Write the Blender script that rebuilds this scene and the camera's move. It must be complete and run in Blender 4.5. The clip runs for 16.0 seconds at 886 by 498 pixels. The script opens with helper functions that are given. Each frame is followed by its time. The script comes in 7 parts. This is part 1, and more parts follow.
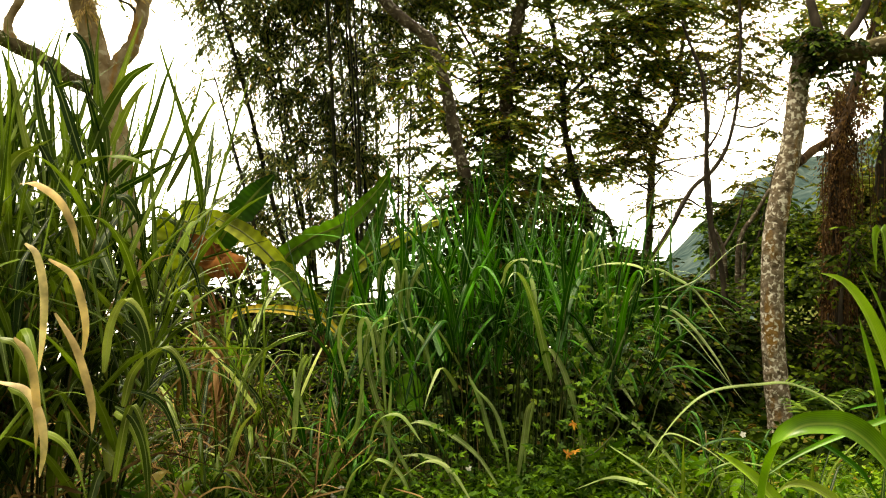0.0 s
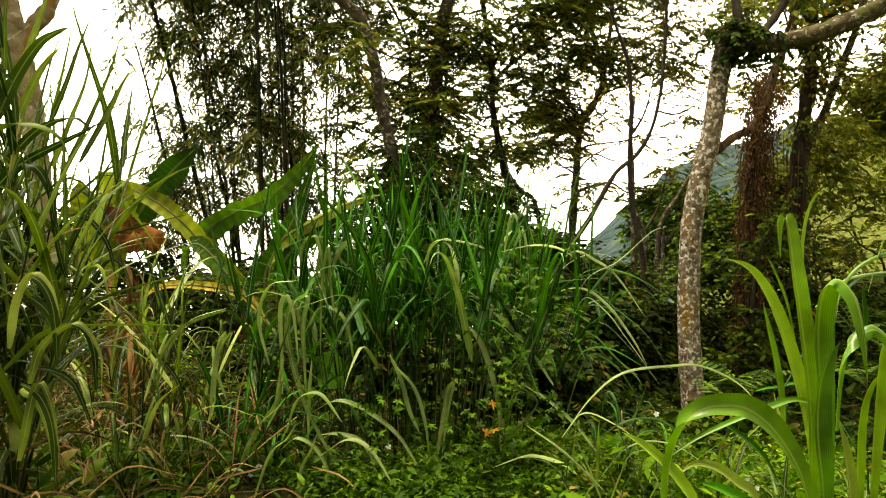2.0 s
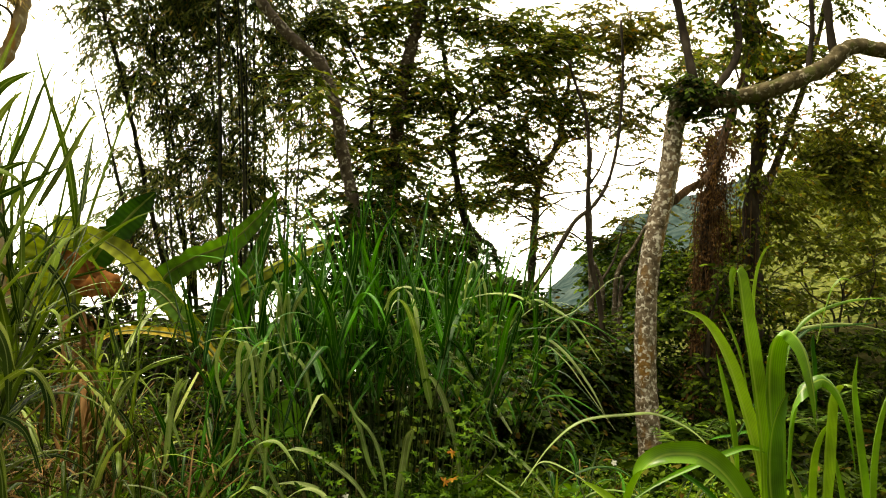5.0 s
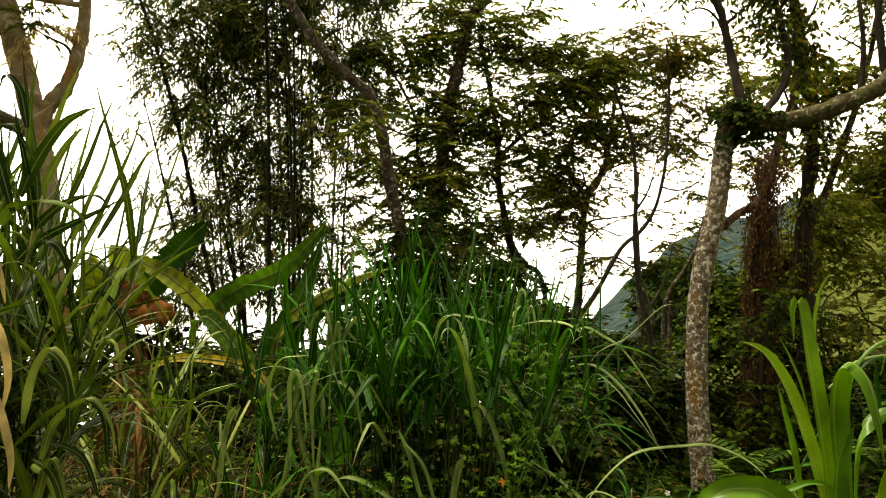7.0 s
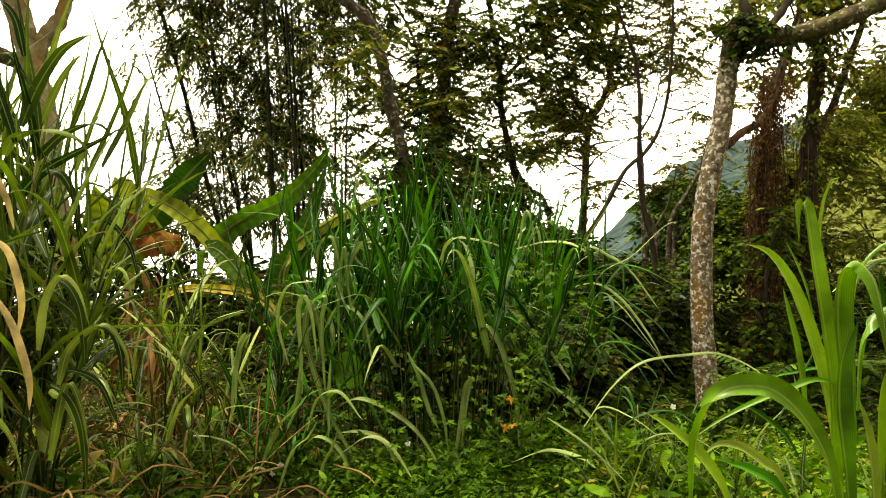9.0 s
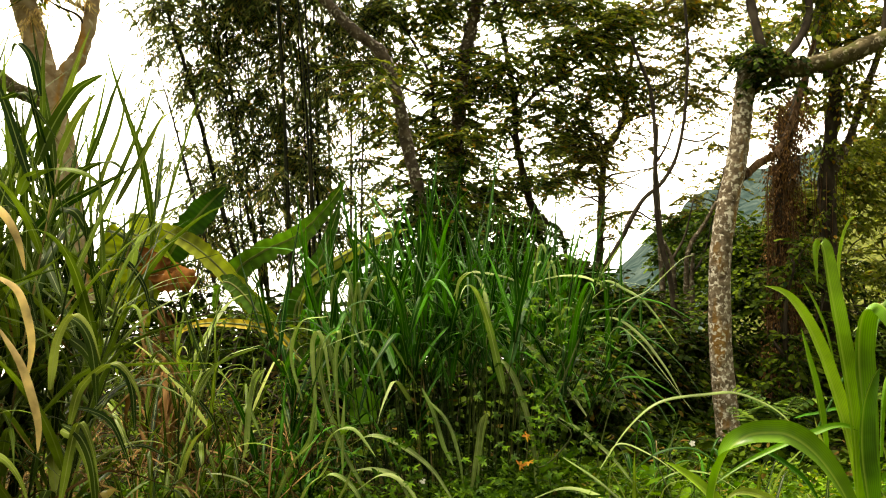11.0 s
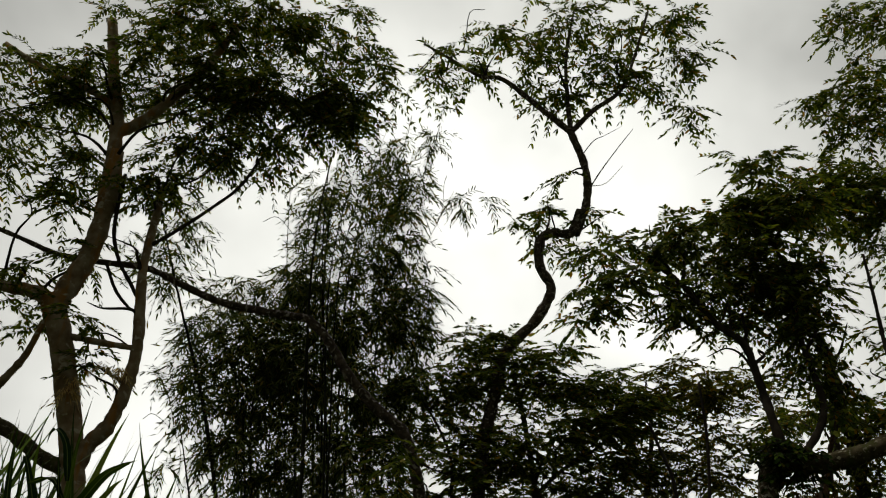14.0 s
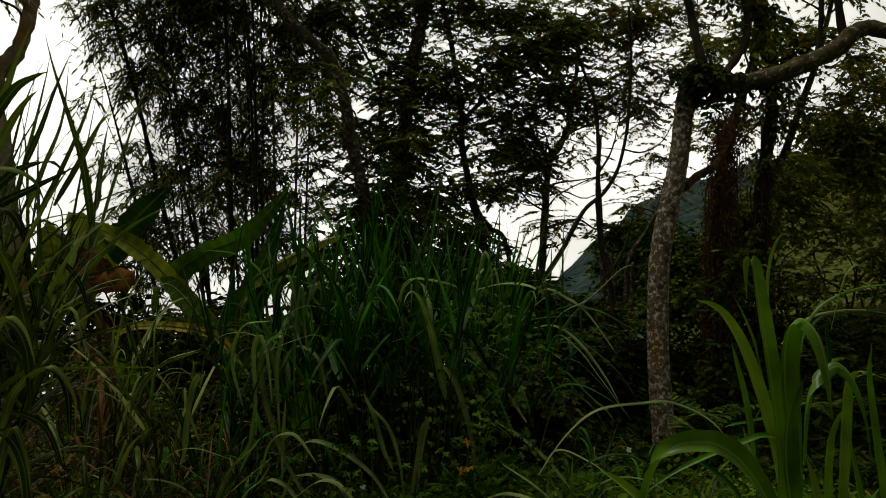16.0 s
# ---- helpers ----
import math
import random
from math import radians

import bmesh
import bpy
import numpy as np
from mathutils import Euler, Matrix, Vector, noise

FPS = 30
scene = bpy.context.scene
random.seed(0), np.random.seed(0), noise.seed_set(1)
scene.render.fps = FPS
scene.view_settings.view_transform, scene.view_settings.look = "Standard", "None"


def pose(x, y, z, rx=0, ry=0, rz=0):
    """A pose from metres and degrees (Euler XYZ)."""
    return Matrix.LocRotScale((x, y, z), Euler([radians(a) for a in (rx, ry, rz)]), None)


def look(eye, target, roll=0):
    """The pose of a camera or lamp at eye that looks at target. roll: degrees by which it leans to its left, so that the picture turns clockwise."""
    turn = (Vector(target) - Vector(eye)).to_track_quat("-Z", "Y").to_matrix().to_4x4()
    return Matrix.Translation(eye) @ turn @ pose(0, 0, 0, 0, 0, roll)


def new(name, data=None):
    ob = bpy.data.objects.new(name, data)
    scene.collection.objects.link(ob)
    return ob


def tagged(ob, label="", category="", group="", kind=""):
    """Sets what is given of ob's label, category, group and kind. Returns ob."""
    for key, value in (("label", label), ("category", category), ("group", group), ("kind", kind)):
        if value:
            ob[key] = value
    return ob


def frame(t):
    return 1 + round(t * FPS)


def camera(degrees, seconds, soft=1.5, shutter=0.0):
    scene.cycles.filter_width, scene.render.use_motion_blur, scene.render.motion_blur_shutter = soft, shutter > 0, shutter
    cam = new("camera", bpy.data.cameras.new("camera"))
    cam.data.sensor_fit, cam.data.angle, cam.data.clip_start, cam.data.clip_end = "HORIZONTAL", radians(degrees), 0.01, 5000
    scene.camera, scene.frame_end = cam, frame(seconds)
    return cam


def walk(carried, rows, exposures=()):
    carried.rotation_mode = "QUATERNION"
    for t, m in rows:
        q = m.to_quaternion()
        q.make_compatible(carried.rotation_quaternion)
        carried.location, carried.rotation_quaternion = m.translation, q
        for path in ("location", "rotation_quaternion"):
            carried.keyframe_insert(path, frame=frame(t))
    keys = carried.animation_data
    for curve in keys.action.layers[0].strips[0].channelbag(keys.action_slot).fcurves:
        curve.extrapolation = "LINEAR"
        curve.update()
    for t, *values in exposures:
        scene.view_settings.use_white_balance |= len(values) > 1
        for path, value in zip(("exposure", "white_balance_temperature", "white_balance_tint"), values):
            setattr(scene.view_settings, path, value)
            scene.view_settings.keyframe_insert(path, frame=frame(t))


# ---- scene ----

# camera and walk: a person standing still, tilting a phone up and down again
cam = camera(53.56, 16.0, soft=1.1)


ROWS = (
    (0.0, (-0.009, -0.015, 1.441), (-0.010, 1.984, 1.515), -0.0),
    (0.5, (0.007, 0.001, 1.454), (0.108, 1.998, 1.507), 1.2),
    (1.0, (0.007, -0.006, 1.460), (0.143, 1.987, 1.540), 2.4),
    (1.5, (0.005, -0.007, 1.460), (0.143, 1.987, 1.541), 2.7),
    (2.0, (0.012, -0.006, 1.444), (0.176, 1.987, 1.471), 1.0),
    (2.5, (0.010, -0.015, 1.442), (0.185, 1.978, 1.461), 0.7),
    (3.0, (0.013, -0.005, 1.434), (0.173, 1.989, 1.450), 0.6),
    (3.5, (0.010, -0.021, 1.436), (0.211, 1.969, 1.477), 0.9),
    (3.7, (0.024, -0.007, 1.435), (0.291, 1.975, 1.480), 1.5),
    (5.8, (-0.016, -0.054, 1.453), (0.198, 1.927, 1.630), 1.8),
    (6.0, (-0.019, -0.056, 1.453), (0.181, 1.926, 1.630), 1.8),
    (6.5, (-0.022, -0.058, 1.453), (0.164, 1.924, 1.647), 1.3),
    (7.0, (-0.021, -0.045, 1.459), (0.130, 1.940, 1.650), 1.3),
    (7.5, (-0.029, -0.061, 1.457), (0.137, 1.925, 1.621), 1.6),
    (8.0, (-0.027, -0.064, 1.438), (0.161, 1.926, 1.515), 0.7),
    (8.5, (-0.018, -0.042, 1.430), (0.166, 1.948, 1.482), 0.9),
    (8.7, (-0.025, -0.049, 1.421), (0.136, 1.944, 1.451), 0.3),
    (10.8, (-0.014, -0.032, 1.446), (0.085, 1.964, 1.540), -0.3),
    (11.0, (-0.010, -0.026, 1.445), (0.096, 1.969, 1.546), -0.3),
    (11.5, (-0.011, -0.033, 1.450), (0.109, 1.960, 1.559), -0.4),
    (12.0, (-0.020, -0.048, 1.489), (0.061, 1.928, 1.788), -1.5),
    (12.5, (-0.025, -0.078, 1.518), (0.048, 1.861, 2.004), -1.9),
    (13.0, (-0.044, -0.075, 1.527), (0.012, 1.825, 2.149), -1.4),
    (13.5, (-0.021, -0.122, 1.540), (0.029, 1.710, 2.339), 1.2),
    (14.0, (-0.026, -0.135, 1.528), (0.017, 1.652, 2.425), 2.1),
    (14.5, (0.004, -0.167, 1.517), (0.130, 1.664, 2.310), 1.4),
    (15.0, (-0.037, -0.120, 1.516), (0.215, 1.788, 2.061), 0.6),
    (15.5, (-0.028, -0.084, 1.490), (0.243, 1.867, 1.837), 2.1),
    (16.0, (-0.011, -0.052, 1.456), (0.221, 1.932, 1.567), 0.5),
)
EXPOSURES = (
    (0.0, 1.66, 8500, 6), (1.5, 1.65, 8500, 6), (2.0, 1.65, 8500, 6), (3.0, 1.8, 8500, 6), (3.7, 1.88, 8500, 6), (5.8, 1.1, 8400, 6), (7.3, 0.98, 8400, 6), (8.1, 1.0, 8500, 6),
    (8.5, 1.37, 8500, 6), (8.9, 1.64, 8500, 6), (11.6, 1.72, 8500, 6), (12.1, 1.47, 8400, 6), (12.5, 1.05, 8200, 7), (13.0, 0.17, 7600, 7), (13.5, -0.62, 7200, 6), (14.0, -1.55, 6800, 5),
    (14.5, -1.78, 6800, 5), (15.0, -1.73, 6800, 5), (15.5, -1.64, 6900, 5), (16.0, -1.18, 7100, 6),
)
walk(cam, [(t, look(eye, target, roll)) for t, eye, target, roll in ROWS], EXPOSURES)

# ---- light: bright overcast, the sun veiled behind cloud ahead of the camera
CLOUD_BACK, CLOUD_FRONT = 3.1, 46.0
SUN_AZ, SUN_EL = radians(-95.0), radians(76.0)  # to the right of +y, above the horizon
world = bpy.data.worlds.new("overcast_sky")
scene.world = world
world.use_nodes = True
wn, wl = world.node_tree.nodes, world.node_tree.links
wn.clear()
sky = wn.new("ShaderNodeTexSky")
sky.sky_type = "NISHITA"
sky.sun_disc = False
sky.sun_elevation, sky.sun_rotation = SUN_EL, SUN_AZ
sky.air_density, sky.dust_density, sky.ozone_density = 1.0, 4.0, 1.0
grey = wn.new("ShaderNodeHueSaturation")
grey.inputs["Saturation"].default_value = 0.12
coord = wn.new("ShaderNodeTexCoord")
cloud = wn.new("ShaderNodeTexNoise")
cloud.inputs["Scale"].default_value, cloud.inputs["Detail"].default_value = 2.6, 5.0
ramp = wn.new("ShaderNodeMapRange")
ramp.inputs["From Min"].default_value, ramp.inputs["From Max"].default_value = 0.3, 0.7
ramp.inputs["To Min"].default_value, ramp.inputs["To Max"].default_value = 0.62, 1.3
veil = wn.new("ShaderNodeMix")
veil.data_type, veil.blend_type = "RGBA", "MULTIPLY"
veil.inputs["Factor"].default_value = 1.0
flat_cloud = wn.new("ShaderNodeMix")
flat_cloud.data_type = "RGBA"
flat_cloud.inputs["Factor"].default_value = 0.8
back = wn.new("ShaderNodeBackground")
back.inputs["Strength"].default_value = 0.085
wout = wn.new("ShaderNodeOutputWorld")
# thin cloud scatters the light forward: brightest where it thins below the hidden sun, dimmest opposite
toward = wn.new("ShaderNodeVectorMath")
toward.operation = "DOT_PRODUCT"
toward.inputs[1].default_value = (0.07, 0.937, 0.342)
half = wn.new("ShaderNodeMapRange")
half.inputs["From Min"].default_value, half.inputs["From Max"].default_value = -1.0, 1.0
lobe = wn.new("ShaderNodeMath")
lobe.operation = "POWER"
lobe.inputs[1].default_value = 8.0
glow = wn.new("ShaderNodeMapRange")
glow.inputs["To Min"].default_value, glow.inputs["To Max"].default_value = CLOUD_BACK, CLOUD_FRONT
cloud_grey = wn.new("ShaderNodeCombineColor")
wl.new(coord.outputs["Generated"], toward.inputs[0])
wl.new(toward.outputs["Value"], half.inputs["Value"])
wl.new(half.outputs["Result"], lobe.inputs[0])
wl.new(lobe.outputs[0], glow.inputs["Value"])
for channel in ("Red", "Green", "Blue"):
    wl.new(glow.outputs["Result"], cloud_grey.inputs[channel])
wl.new(cloud_grey.outputs["Color"], flat_cloud.inputs["B"])
wl.new(sky.outputs["Color"], grey.inputs["Color"])
wl.new(grey.outputs["Color"], flat_cloud.inputs["A"])
wl.new(coord.outputs["Generated"], cloud.inputs["Vector"])
wl.new(cloud.outputs["Fac"], ramp.inputs["Value"])
wl.new(flat_cloud.outputs["Result"], veil.inputs["A"])
wl.new(ramp.outputs["Result"], veil.inputs["B"])
wl.new(veil.outputs["Result"], back.inputs["Color"])
wl.new(back.outputs["Background"], wout.inputs["Surface"])

sun = new("sun", bpy.data.lights.new("sun", "SUN"))
sun.data.energy, sun.data.angle, sun.data.color = 2.3, radians(20), (1.0, 0.96, 0.9)
sun_from = Vector((math.sin(SUN_AZ) * math.cos(SUN_EL), math.cos(SUN_AZ) * math.cos(SUN_EL), math.sin(SUN_EL)))
sun.matrix_world = look(sun_from * 60, (0, 0, 0))


# ---- materials
def base_material(name):
    m = bpy.data.materials.new(name)
    m.use_nodes = True
    m.node_tree.nodes.clear()
    return m, m.node_tree.nodes, m.node_tree.links


def leaf_material(name, dark, light, through_part=0.35, rough=0.5, specular=0.3, old=None, midrib=None, patch=6.0, pleat=False):
    """Leaves: colour varies from leaf to leaf and in patches; light passes through; old: yellowing colour of a few leaves."""
    m, n, l = base_material(name)
    geo = n.new("ShaderNodeNewGeometry")
    info = n.new("ShaderNodeObjectInfo")
    add = n.new("ShaderNodeMath")
    add.operation = "ADD"
    l.new(geo.outputs["Random Per Island"], add.inputs[0])
    l.new(info.outputs["Random"], add.inputs[1])
    frac = n.new("ShaderNodeMath")
    frac.operation = "FRACT"
    l.new(add.outputs[0], frac.inputs[0])
    tint = n.new("ShaderNodeValToRGB")
    el = tint.color_ramp.elements
    el[0].color, el[1].color = (*dark, 1), (*light, 1)
    el[1].position = 0.88
    # middle stop held near dark, imitating shade between the leaves
    e = tint.color_ramp.elements.new(0.5)
    e.color = (*[p + (q - p) * 0.28 for p, q in zip(dark, light)], 1)
    if old:
        e = tint.color_ramp.elements.new(0.925)
        e.color = (*light, 1)
        e = tint.color_ramp.elements.new(0.965)
        e.color = (*old, 1)
    l.new(frac.outputs[0], tint.inputs["Fac"])
    noise_tex = n.new("ShaderNodeTexNoise")
    noise_tex.inputs["Scale"].default_value, noise_tex.inputs["Detail"].default_value = patch, 4.0
    l.new(geo.outputs["Position"], noise_tex.inputs["Vector"])
    bright = n.new("ShaderNodeMapRange")
    bright.inputs["From Min"].default_value, bright.inputs["From Max"].default_value = 0.3, 0.7
    bright.inputs["To Min"].default_value, bright.inputs["To Max"].default_value = 0.4, 1.45
    l.new(noise_tex.outputs["Fac"], bright.inputs["Value"])
    mul = n.new("ShaderNodeMix")
    mul.data_type, mul.blend_type = "RGBA", "MULTIPLY"
    mul.inputs["Factor"].default_value = 1.0
    l.new(tint.outputs["Color"], mul.inputs["A"])
    l.new(bright.outputs["Result"], mul.inputs["B"])
    colour = mul.outputs["Result"]
    if midrib:
        uv = n.new("ShaderNodeUVMap")
        sep = n.new("ShaderNodeSeparateXYZ")
        l.new(uv.outputs["UV"], sep.inputs[0])
        off = n.new("ShaderNodeMath")
        off.operation = "SUBTRACT"
        off.inputs[1].default_value = 0.5
        l.new(sep.outputs["X"], off.inputs[0])
        ab = n.new("ShaderNodeMath")
        ab.operation = "ABSOLUTE"
        l.new(off.outputs[0], ab.inputs[0])
        rib = n.new("ShaderNodeMapRange")
        rib.inputs["From Min"].default_value, rib.inputs["From Max"].default_value = 0.03, 0.07
        rib.inputs["To Min"].default_value, rib.inputs["To Max"].default_value = 0.5, 0.0
        l.new(ab.outputs[0], rib.inputs["Value"])
        # fine parallel veins along a grass blade, pleats across a banana leaf
        wave = n.new("ShaderNodeMath")
        wave.operation = "SINE"
        sc = n.new("ShaderNodeMath")
        sc.operation = "MULTIPLY"
        sc.inputs[1].default_value = 150.0 if pleat else 90.0
        l.new(sep.outputs["Y" if pleat else "X"], sc.inputs[0])
        l.new(sc.outputs[0], wave.inputs[0])
        vein = n.new("ShaderNodeMapRange")
        vein.inputs["From Min"].default_value, vein.inputs["From Max"].default_value = -1, 1
        vein.inputs["To Min"].default_value, vein.inputs["To Max"].default_value = (0.8, 1.15) if pleat else (0.82, 1.14)
        l.new(wave.outputs[0], vein.inputs["Value"])
        vm = n.new("ShaderNodeMix")
        vm.data_type, vm.blend_type = "RGBA", "MULTIPLY"
        vm.inputs["Factor"].default_value = 1.0
        l.new(colour, vm.inputs["A"])
        l.new(vein.outputs["Result"], vm.inputs["B"])
        mix = n.new("ShaderNodeMix")
        mix.data_type = "RGBA"
        l.new(rib.outputs["Result"], mix.inputs["Factor"])
        l.new(vm.outputs["Result"], mix.inputs["A"])
        mix.inputs["B"].default_value = (*midrib, 1)
        colour = mix.outputs["Result"]
    bsdf = n.new("ShaderNodeBsdfPrincipled")
    bsdf.inputs["Roughness"].default_value = rough
    bsdf.inputs["Specular IOR Level"].default_value = specular
    l.new(colour, bsdf.inputs["Base Color"])
    trans = n.new("ShaderNodeBsdfTranslucent")
    warm = n.new("ShaderNodeMix")
    warm.data_type, warm.blend_type = "RGBA", "MULTIPLY"
    warm.inputs["Factor"].default_value = 1.0
    warm.inputs["B"].default_value = (1.1, 1.15, 0.5, 1)
    l.new(colour, warm.inputs["A"])
    l.new(warm.outputs["Result"], trans.inputs["Color"])
    both = n.new("ShaderNodeMixShader")
    both.inputs["Fac"].default_value = through_part
    l.new(bsdf.outputs[0], both.inputs[1])
    l.new(trans.outputs[0], both.inputs[2])
    out = n.new("ShaderNodeOutputMaterial")
    l.new(both.outputs[0], out.inputs["Surface"])
    return m


def rough_material(name, stops, scale, detail=6.0, rough=0.9, bump=0.4, stretch=(1, 1, 1), spots=None, spot_scale=30.0, spot_at=0.55, stain=None, gloss=0.15):
    """Bark, soil and the like: a noise ramp, lichen spots, a large-scale stain and relief."""
    m, n, l = base_material(name)
    geo = n.new("ShaderNodeNewGeometry")
    mp = n.new("ShaderNodeMapping")
    mp.inputs["Scale"].default_value = stretch
    l.new(geo.outputs["Position"], mp.inputs["Vector"])
    t1 = n.new("ShaderNodeTexNoise")
    t1.inputs["Scale"].default_value, t1.inputs["Detail"].default_value = scale, detail
    l.new(mp.outputs[0], t1.inputs["Vector"])
    cr = n.new("ShaderNodeValToRGB")
    els = cr.color_ramp.elements
    els[0].color, els[0].position = (*stops[0], 1), 0.3
    els[1].color, els[1].position = (*stops[-1], 1), 0.72
    for i, c in enumerate(stops[1:-1]):
        e = els.new(0.3 + 0.42 * (i + 1) / (len(stops) - 1))
        e.color = (*c, 1)
    l.new(t1.outputs["Fac"], cr.inputs["Fac"])
    colour = cr.outputs["Color"]
    if stain:
        t3 = n.new("ShaderNodeTexNoise")
        t3.inputs["Scale"].default_value, t3.inputs["Detail"].default_value = 3.5, 5.0
        along = n.new("ShaderNodeMapping")
        along.inputs["Scale"].default_value = (2.2, 2.2, 0.45)
        l.new(geo.outputs["Position"], along.inputs["Vector"])
        l.new(along.outputs[0], t3.inputs["Vector"])
        r3 = n.new("ShaderNodeMapRange")
        r3.inputs["From Min"].default_value, r3.inputs["From Max"].default_value = 0.54, 0.64
        r3.inputs["To Max"].default_value = 0.85
        l.new(t3.outputs["Fac"], r3.inputs["Value"])
        m3 = n.new("ShaderNodeMix")
        m3.data_type = "RGBA"
        l.new(r3.outputs["Result"], m3.inputs["Factor"])
        l.new(colour, m3.inputs["A"])
        m3.inputs["B"].default_value = (*stain, 1)
        colour = m3.outputs["Result"]
    if spots:
        t2 = n.new("ShaderNodeTexNoise")
        t2.inputs["Scale"].default_value, t2.inputs["Detail"].default_value = spot_scale, 5.0
        t2.inputs["Distortion"].default_value = 0.6
        l.new(geo.outputs["Position"], t2.inputs["Vector"])
        r2 = n.new("ShaderNodeMapRange")
        r2.inputs["From Min"].default_value, r2.inputs["From Max"].default_value = spot_at, spot_at + 0.08
        l.new(t2.outputs["Fac"], r2.inputs["Value"])
        m2 = n.new("ShaderNodeMix")
        m2.data_type = "RGBA"
        l.new(r2.outputs["Result"], m2.inputs["Factor"])
        l.new(colour, m2.inputs["A"])
        m2.inputs["B"].default_value = (*spots, 1)
        colour = m2.outputs["Result"]
    bsdf = n.new("ShaderNodeBsdfPrincipled")
    bsdf.inputs["Roughness"].default_value = rough
    bsdf.inputs["Specular IOR Level"].default_value = gloss
    l.new(colour, bsdf.inputs["Base Color"])
    bp = n.new("ShaderNodeBump")
    bp.inputs["Strength"].default_value, bp.inputs["Distance"].default_value = bump, 0.02
    l.new(t1.outputs["Fac"], bp.inputs["Height"])
    l.new(bp.outputs[0], bsdf.inputs["Normal"])
    out = n.new("ShaderNodeOutputMaterial")
    l.new(bsdf.outputs[0], out.inputs["Surface"])
    return m


def water_material():
    m, n, l = base_material("lake_water")
    bsdf = n.new("ShaderNodeBsdfPrincipled")
    bsdf.inputs["Base Color"].default_value = (0.12, 0.14, 0.13, 1)
    bsdf.inputs["Roughness"].default_value = 0.12
    bsdf.inputs["Specular IOR Level"].default_value = 0.6
    t1 = n.new("ShaderNodeTexNoise")
    t1.inputs["Scale"].default_value, t1.inputs["Detail"].default_value = 1.2, 3.0
    geo = n.new("ShaderNodeNewGeometry")
    l.new(geo.outputs["Position"], t1.inputs["Vector"])
    bp = n.new("ShaderNodeBump")
    bp.inputs["Strength"].default_value, bp.inputs["Distance"].default_value = 0.15, 0.05
    l.new(t1.outputs["Fac"], bp.inputs["Height"])
    l.new(bp.outputs[0], bsdf.inputs["Normal"])
    out = n.new("ShaderNodeOutputMaterial")
    l.new(bsdf.outputs[0], out.inputs["Surface"])
    return m


# blade colours vary; the dark end is deepened to imitate shaded gaps
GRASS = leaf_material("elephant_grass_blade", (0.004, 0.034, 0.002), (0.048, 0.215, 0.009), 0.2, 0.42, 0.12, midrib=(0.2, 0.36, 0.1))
# pale mature blades, lightened further so their colour carries the sunlit highlights
GRASS_PALE_LIT = leaf_material("pale_lit_grass_blade", (0.19, 0.30, 0.07), (0.33, 0.43, 0.14), 0.22, 0.4, 0.25, midrib=(0.58, 0.60, 0.34))
GRASS_YELLOW = leaf_material("yellow_green_grass_blade", (0.17, 0.25, 0.03), (0.34, 0.41, 0.09), 0.26, 0.42, 0.25, midrib=(0.46, 0.5, 0.2))
# elephant grass again, with sunlight put into a lighter, yellower colour
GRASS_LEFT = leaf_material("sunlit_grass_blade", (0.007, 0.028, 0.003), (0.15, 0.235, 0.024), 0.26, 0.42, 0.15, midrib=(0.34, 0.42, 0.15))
GRASS_NEAR = leaf_material("young_corn_leaf", (0.085, 0.235, 0.010), (0.25, 0.42, 0.032), 0.26, 0.36, 0.4, midrib=(0.38, 0.50, 0.10), patch=9.0)
DRY_BLADE = leaf_material("dry_straw_blade", (0.70, 0.50, 0.24), (0.90, 0.72, 0.42), 0.3, 0.6, 0.2, patch=14.0)
DRY_STALK = leaf_material("dead_stalk", (0.05, 0.028, 0.010), (0.38, 0.24, 0.095), 0.15, 0.7, 0.05)
# stem colours lowered to stand in for the dark inside of the clumps
STEM = leaf_material("grass_stem", (0.006, 0.018, 0.003), (0.12, 0.16, 0.045), 0.05, 0.5, 0.12, old=(0.3, 0.22, 0.1))
BAMBOO_LEAF = leaf_material("bamboo_leaf", (0.034, 0.064, 0.012), (0.25, 0.27, 0.06), 0.38, 0.5, 0.1, old=(0.36, 0.23, 0.04))
BAMBOO_CULM = rough_material("bamboo_culm", ((0.010, 0.012, 0.007), (0.022, 0.024, 0.012), (0.045, 0.042, 0.02)), 6.0, rough=0.7, bump=0.1, stretch=(1, 1, 0.3), gloss=0.04)
TREE_LEAF = leaf_material("tree_leaf", (0.045, 0.085, 0.011), (0.29, 0.32, 0.045), 0.4, 0.55, 0.08, old=(0.40, 0.22, 0.02))
HILL_LEAF = leaf_material("light_bush_leaf", (0.03, 0.08, 0.010), (0.15, 0.24, 0.03), 0.3, 0.6, 0.05)
SLOPE_LEAF = leaf_material("yellow_green_bush_leaf", (0.07, 0.095, 0.014), (0.30, 0.33, 0.06), 0.42, 0.6, 0.05, old=(0.3, 0.2, 0.03))
TREE_LEAF_WARM = leaf_material("olive_tree_leaf", (0.07, 0.082, 0.012), (0.37, 0.33, 0.06), 0.4, 0.55, 0.08, old=(0.42, 0.2, 0.02))
BANK_LEAF = leaf_material("bank_bush_leaf", (0.010, 0.028, 0.003), (0.13, 0.20, 0.014), 0.3, 0.6, 0.05)
# undergrowth green taken down so the deep shade sits in the leaf colour
SHRUB_LEAF_SHADED = leaf_material("undergrowth_leaf_shaded", (0.006, 0.017, 0.002), (0.065, 0.11, 0.008), 0.18, 0.6, 0.04, old=(0.13, 0.08, 0.016))
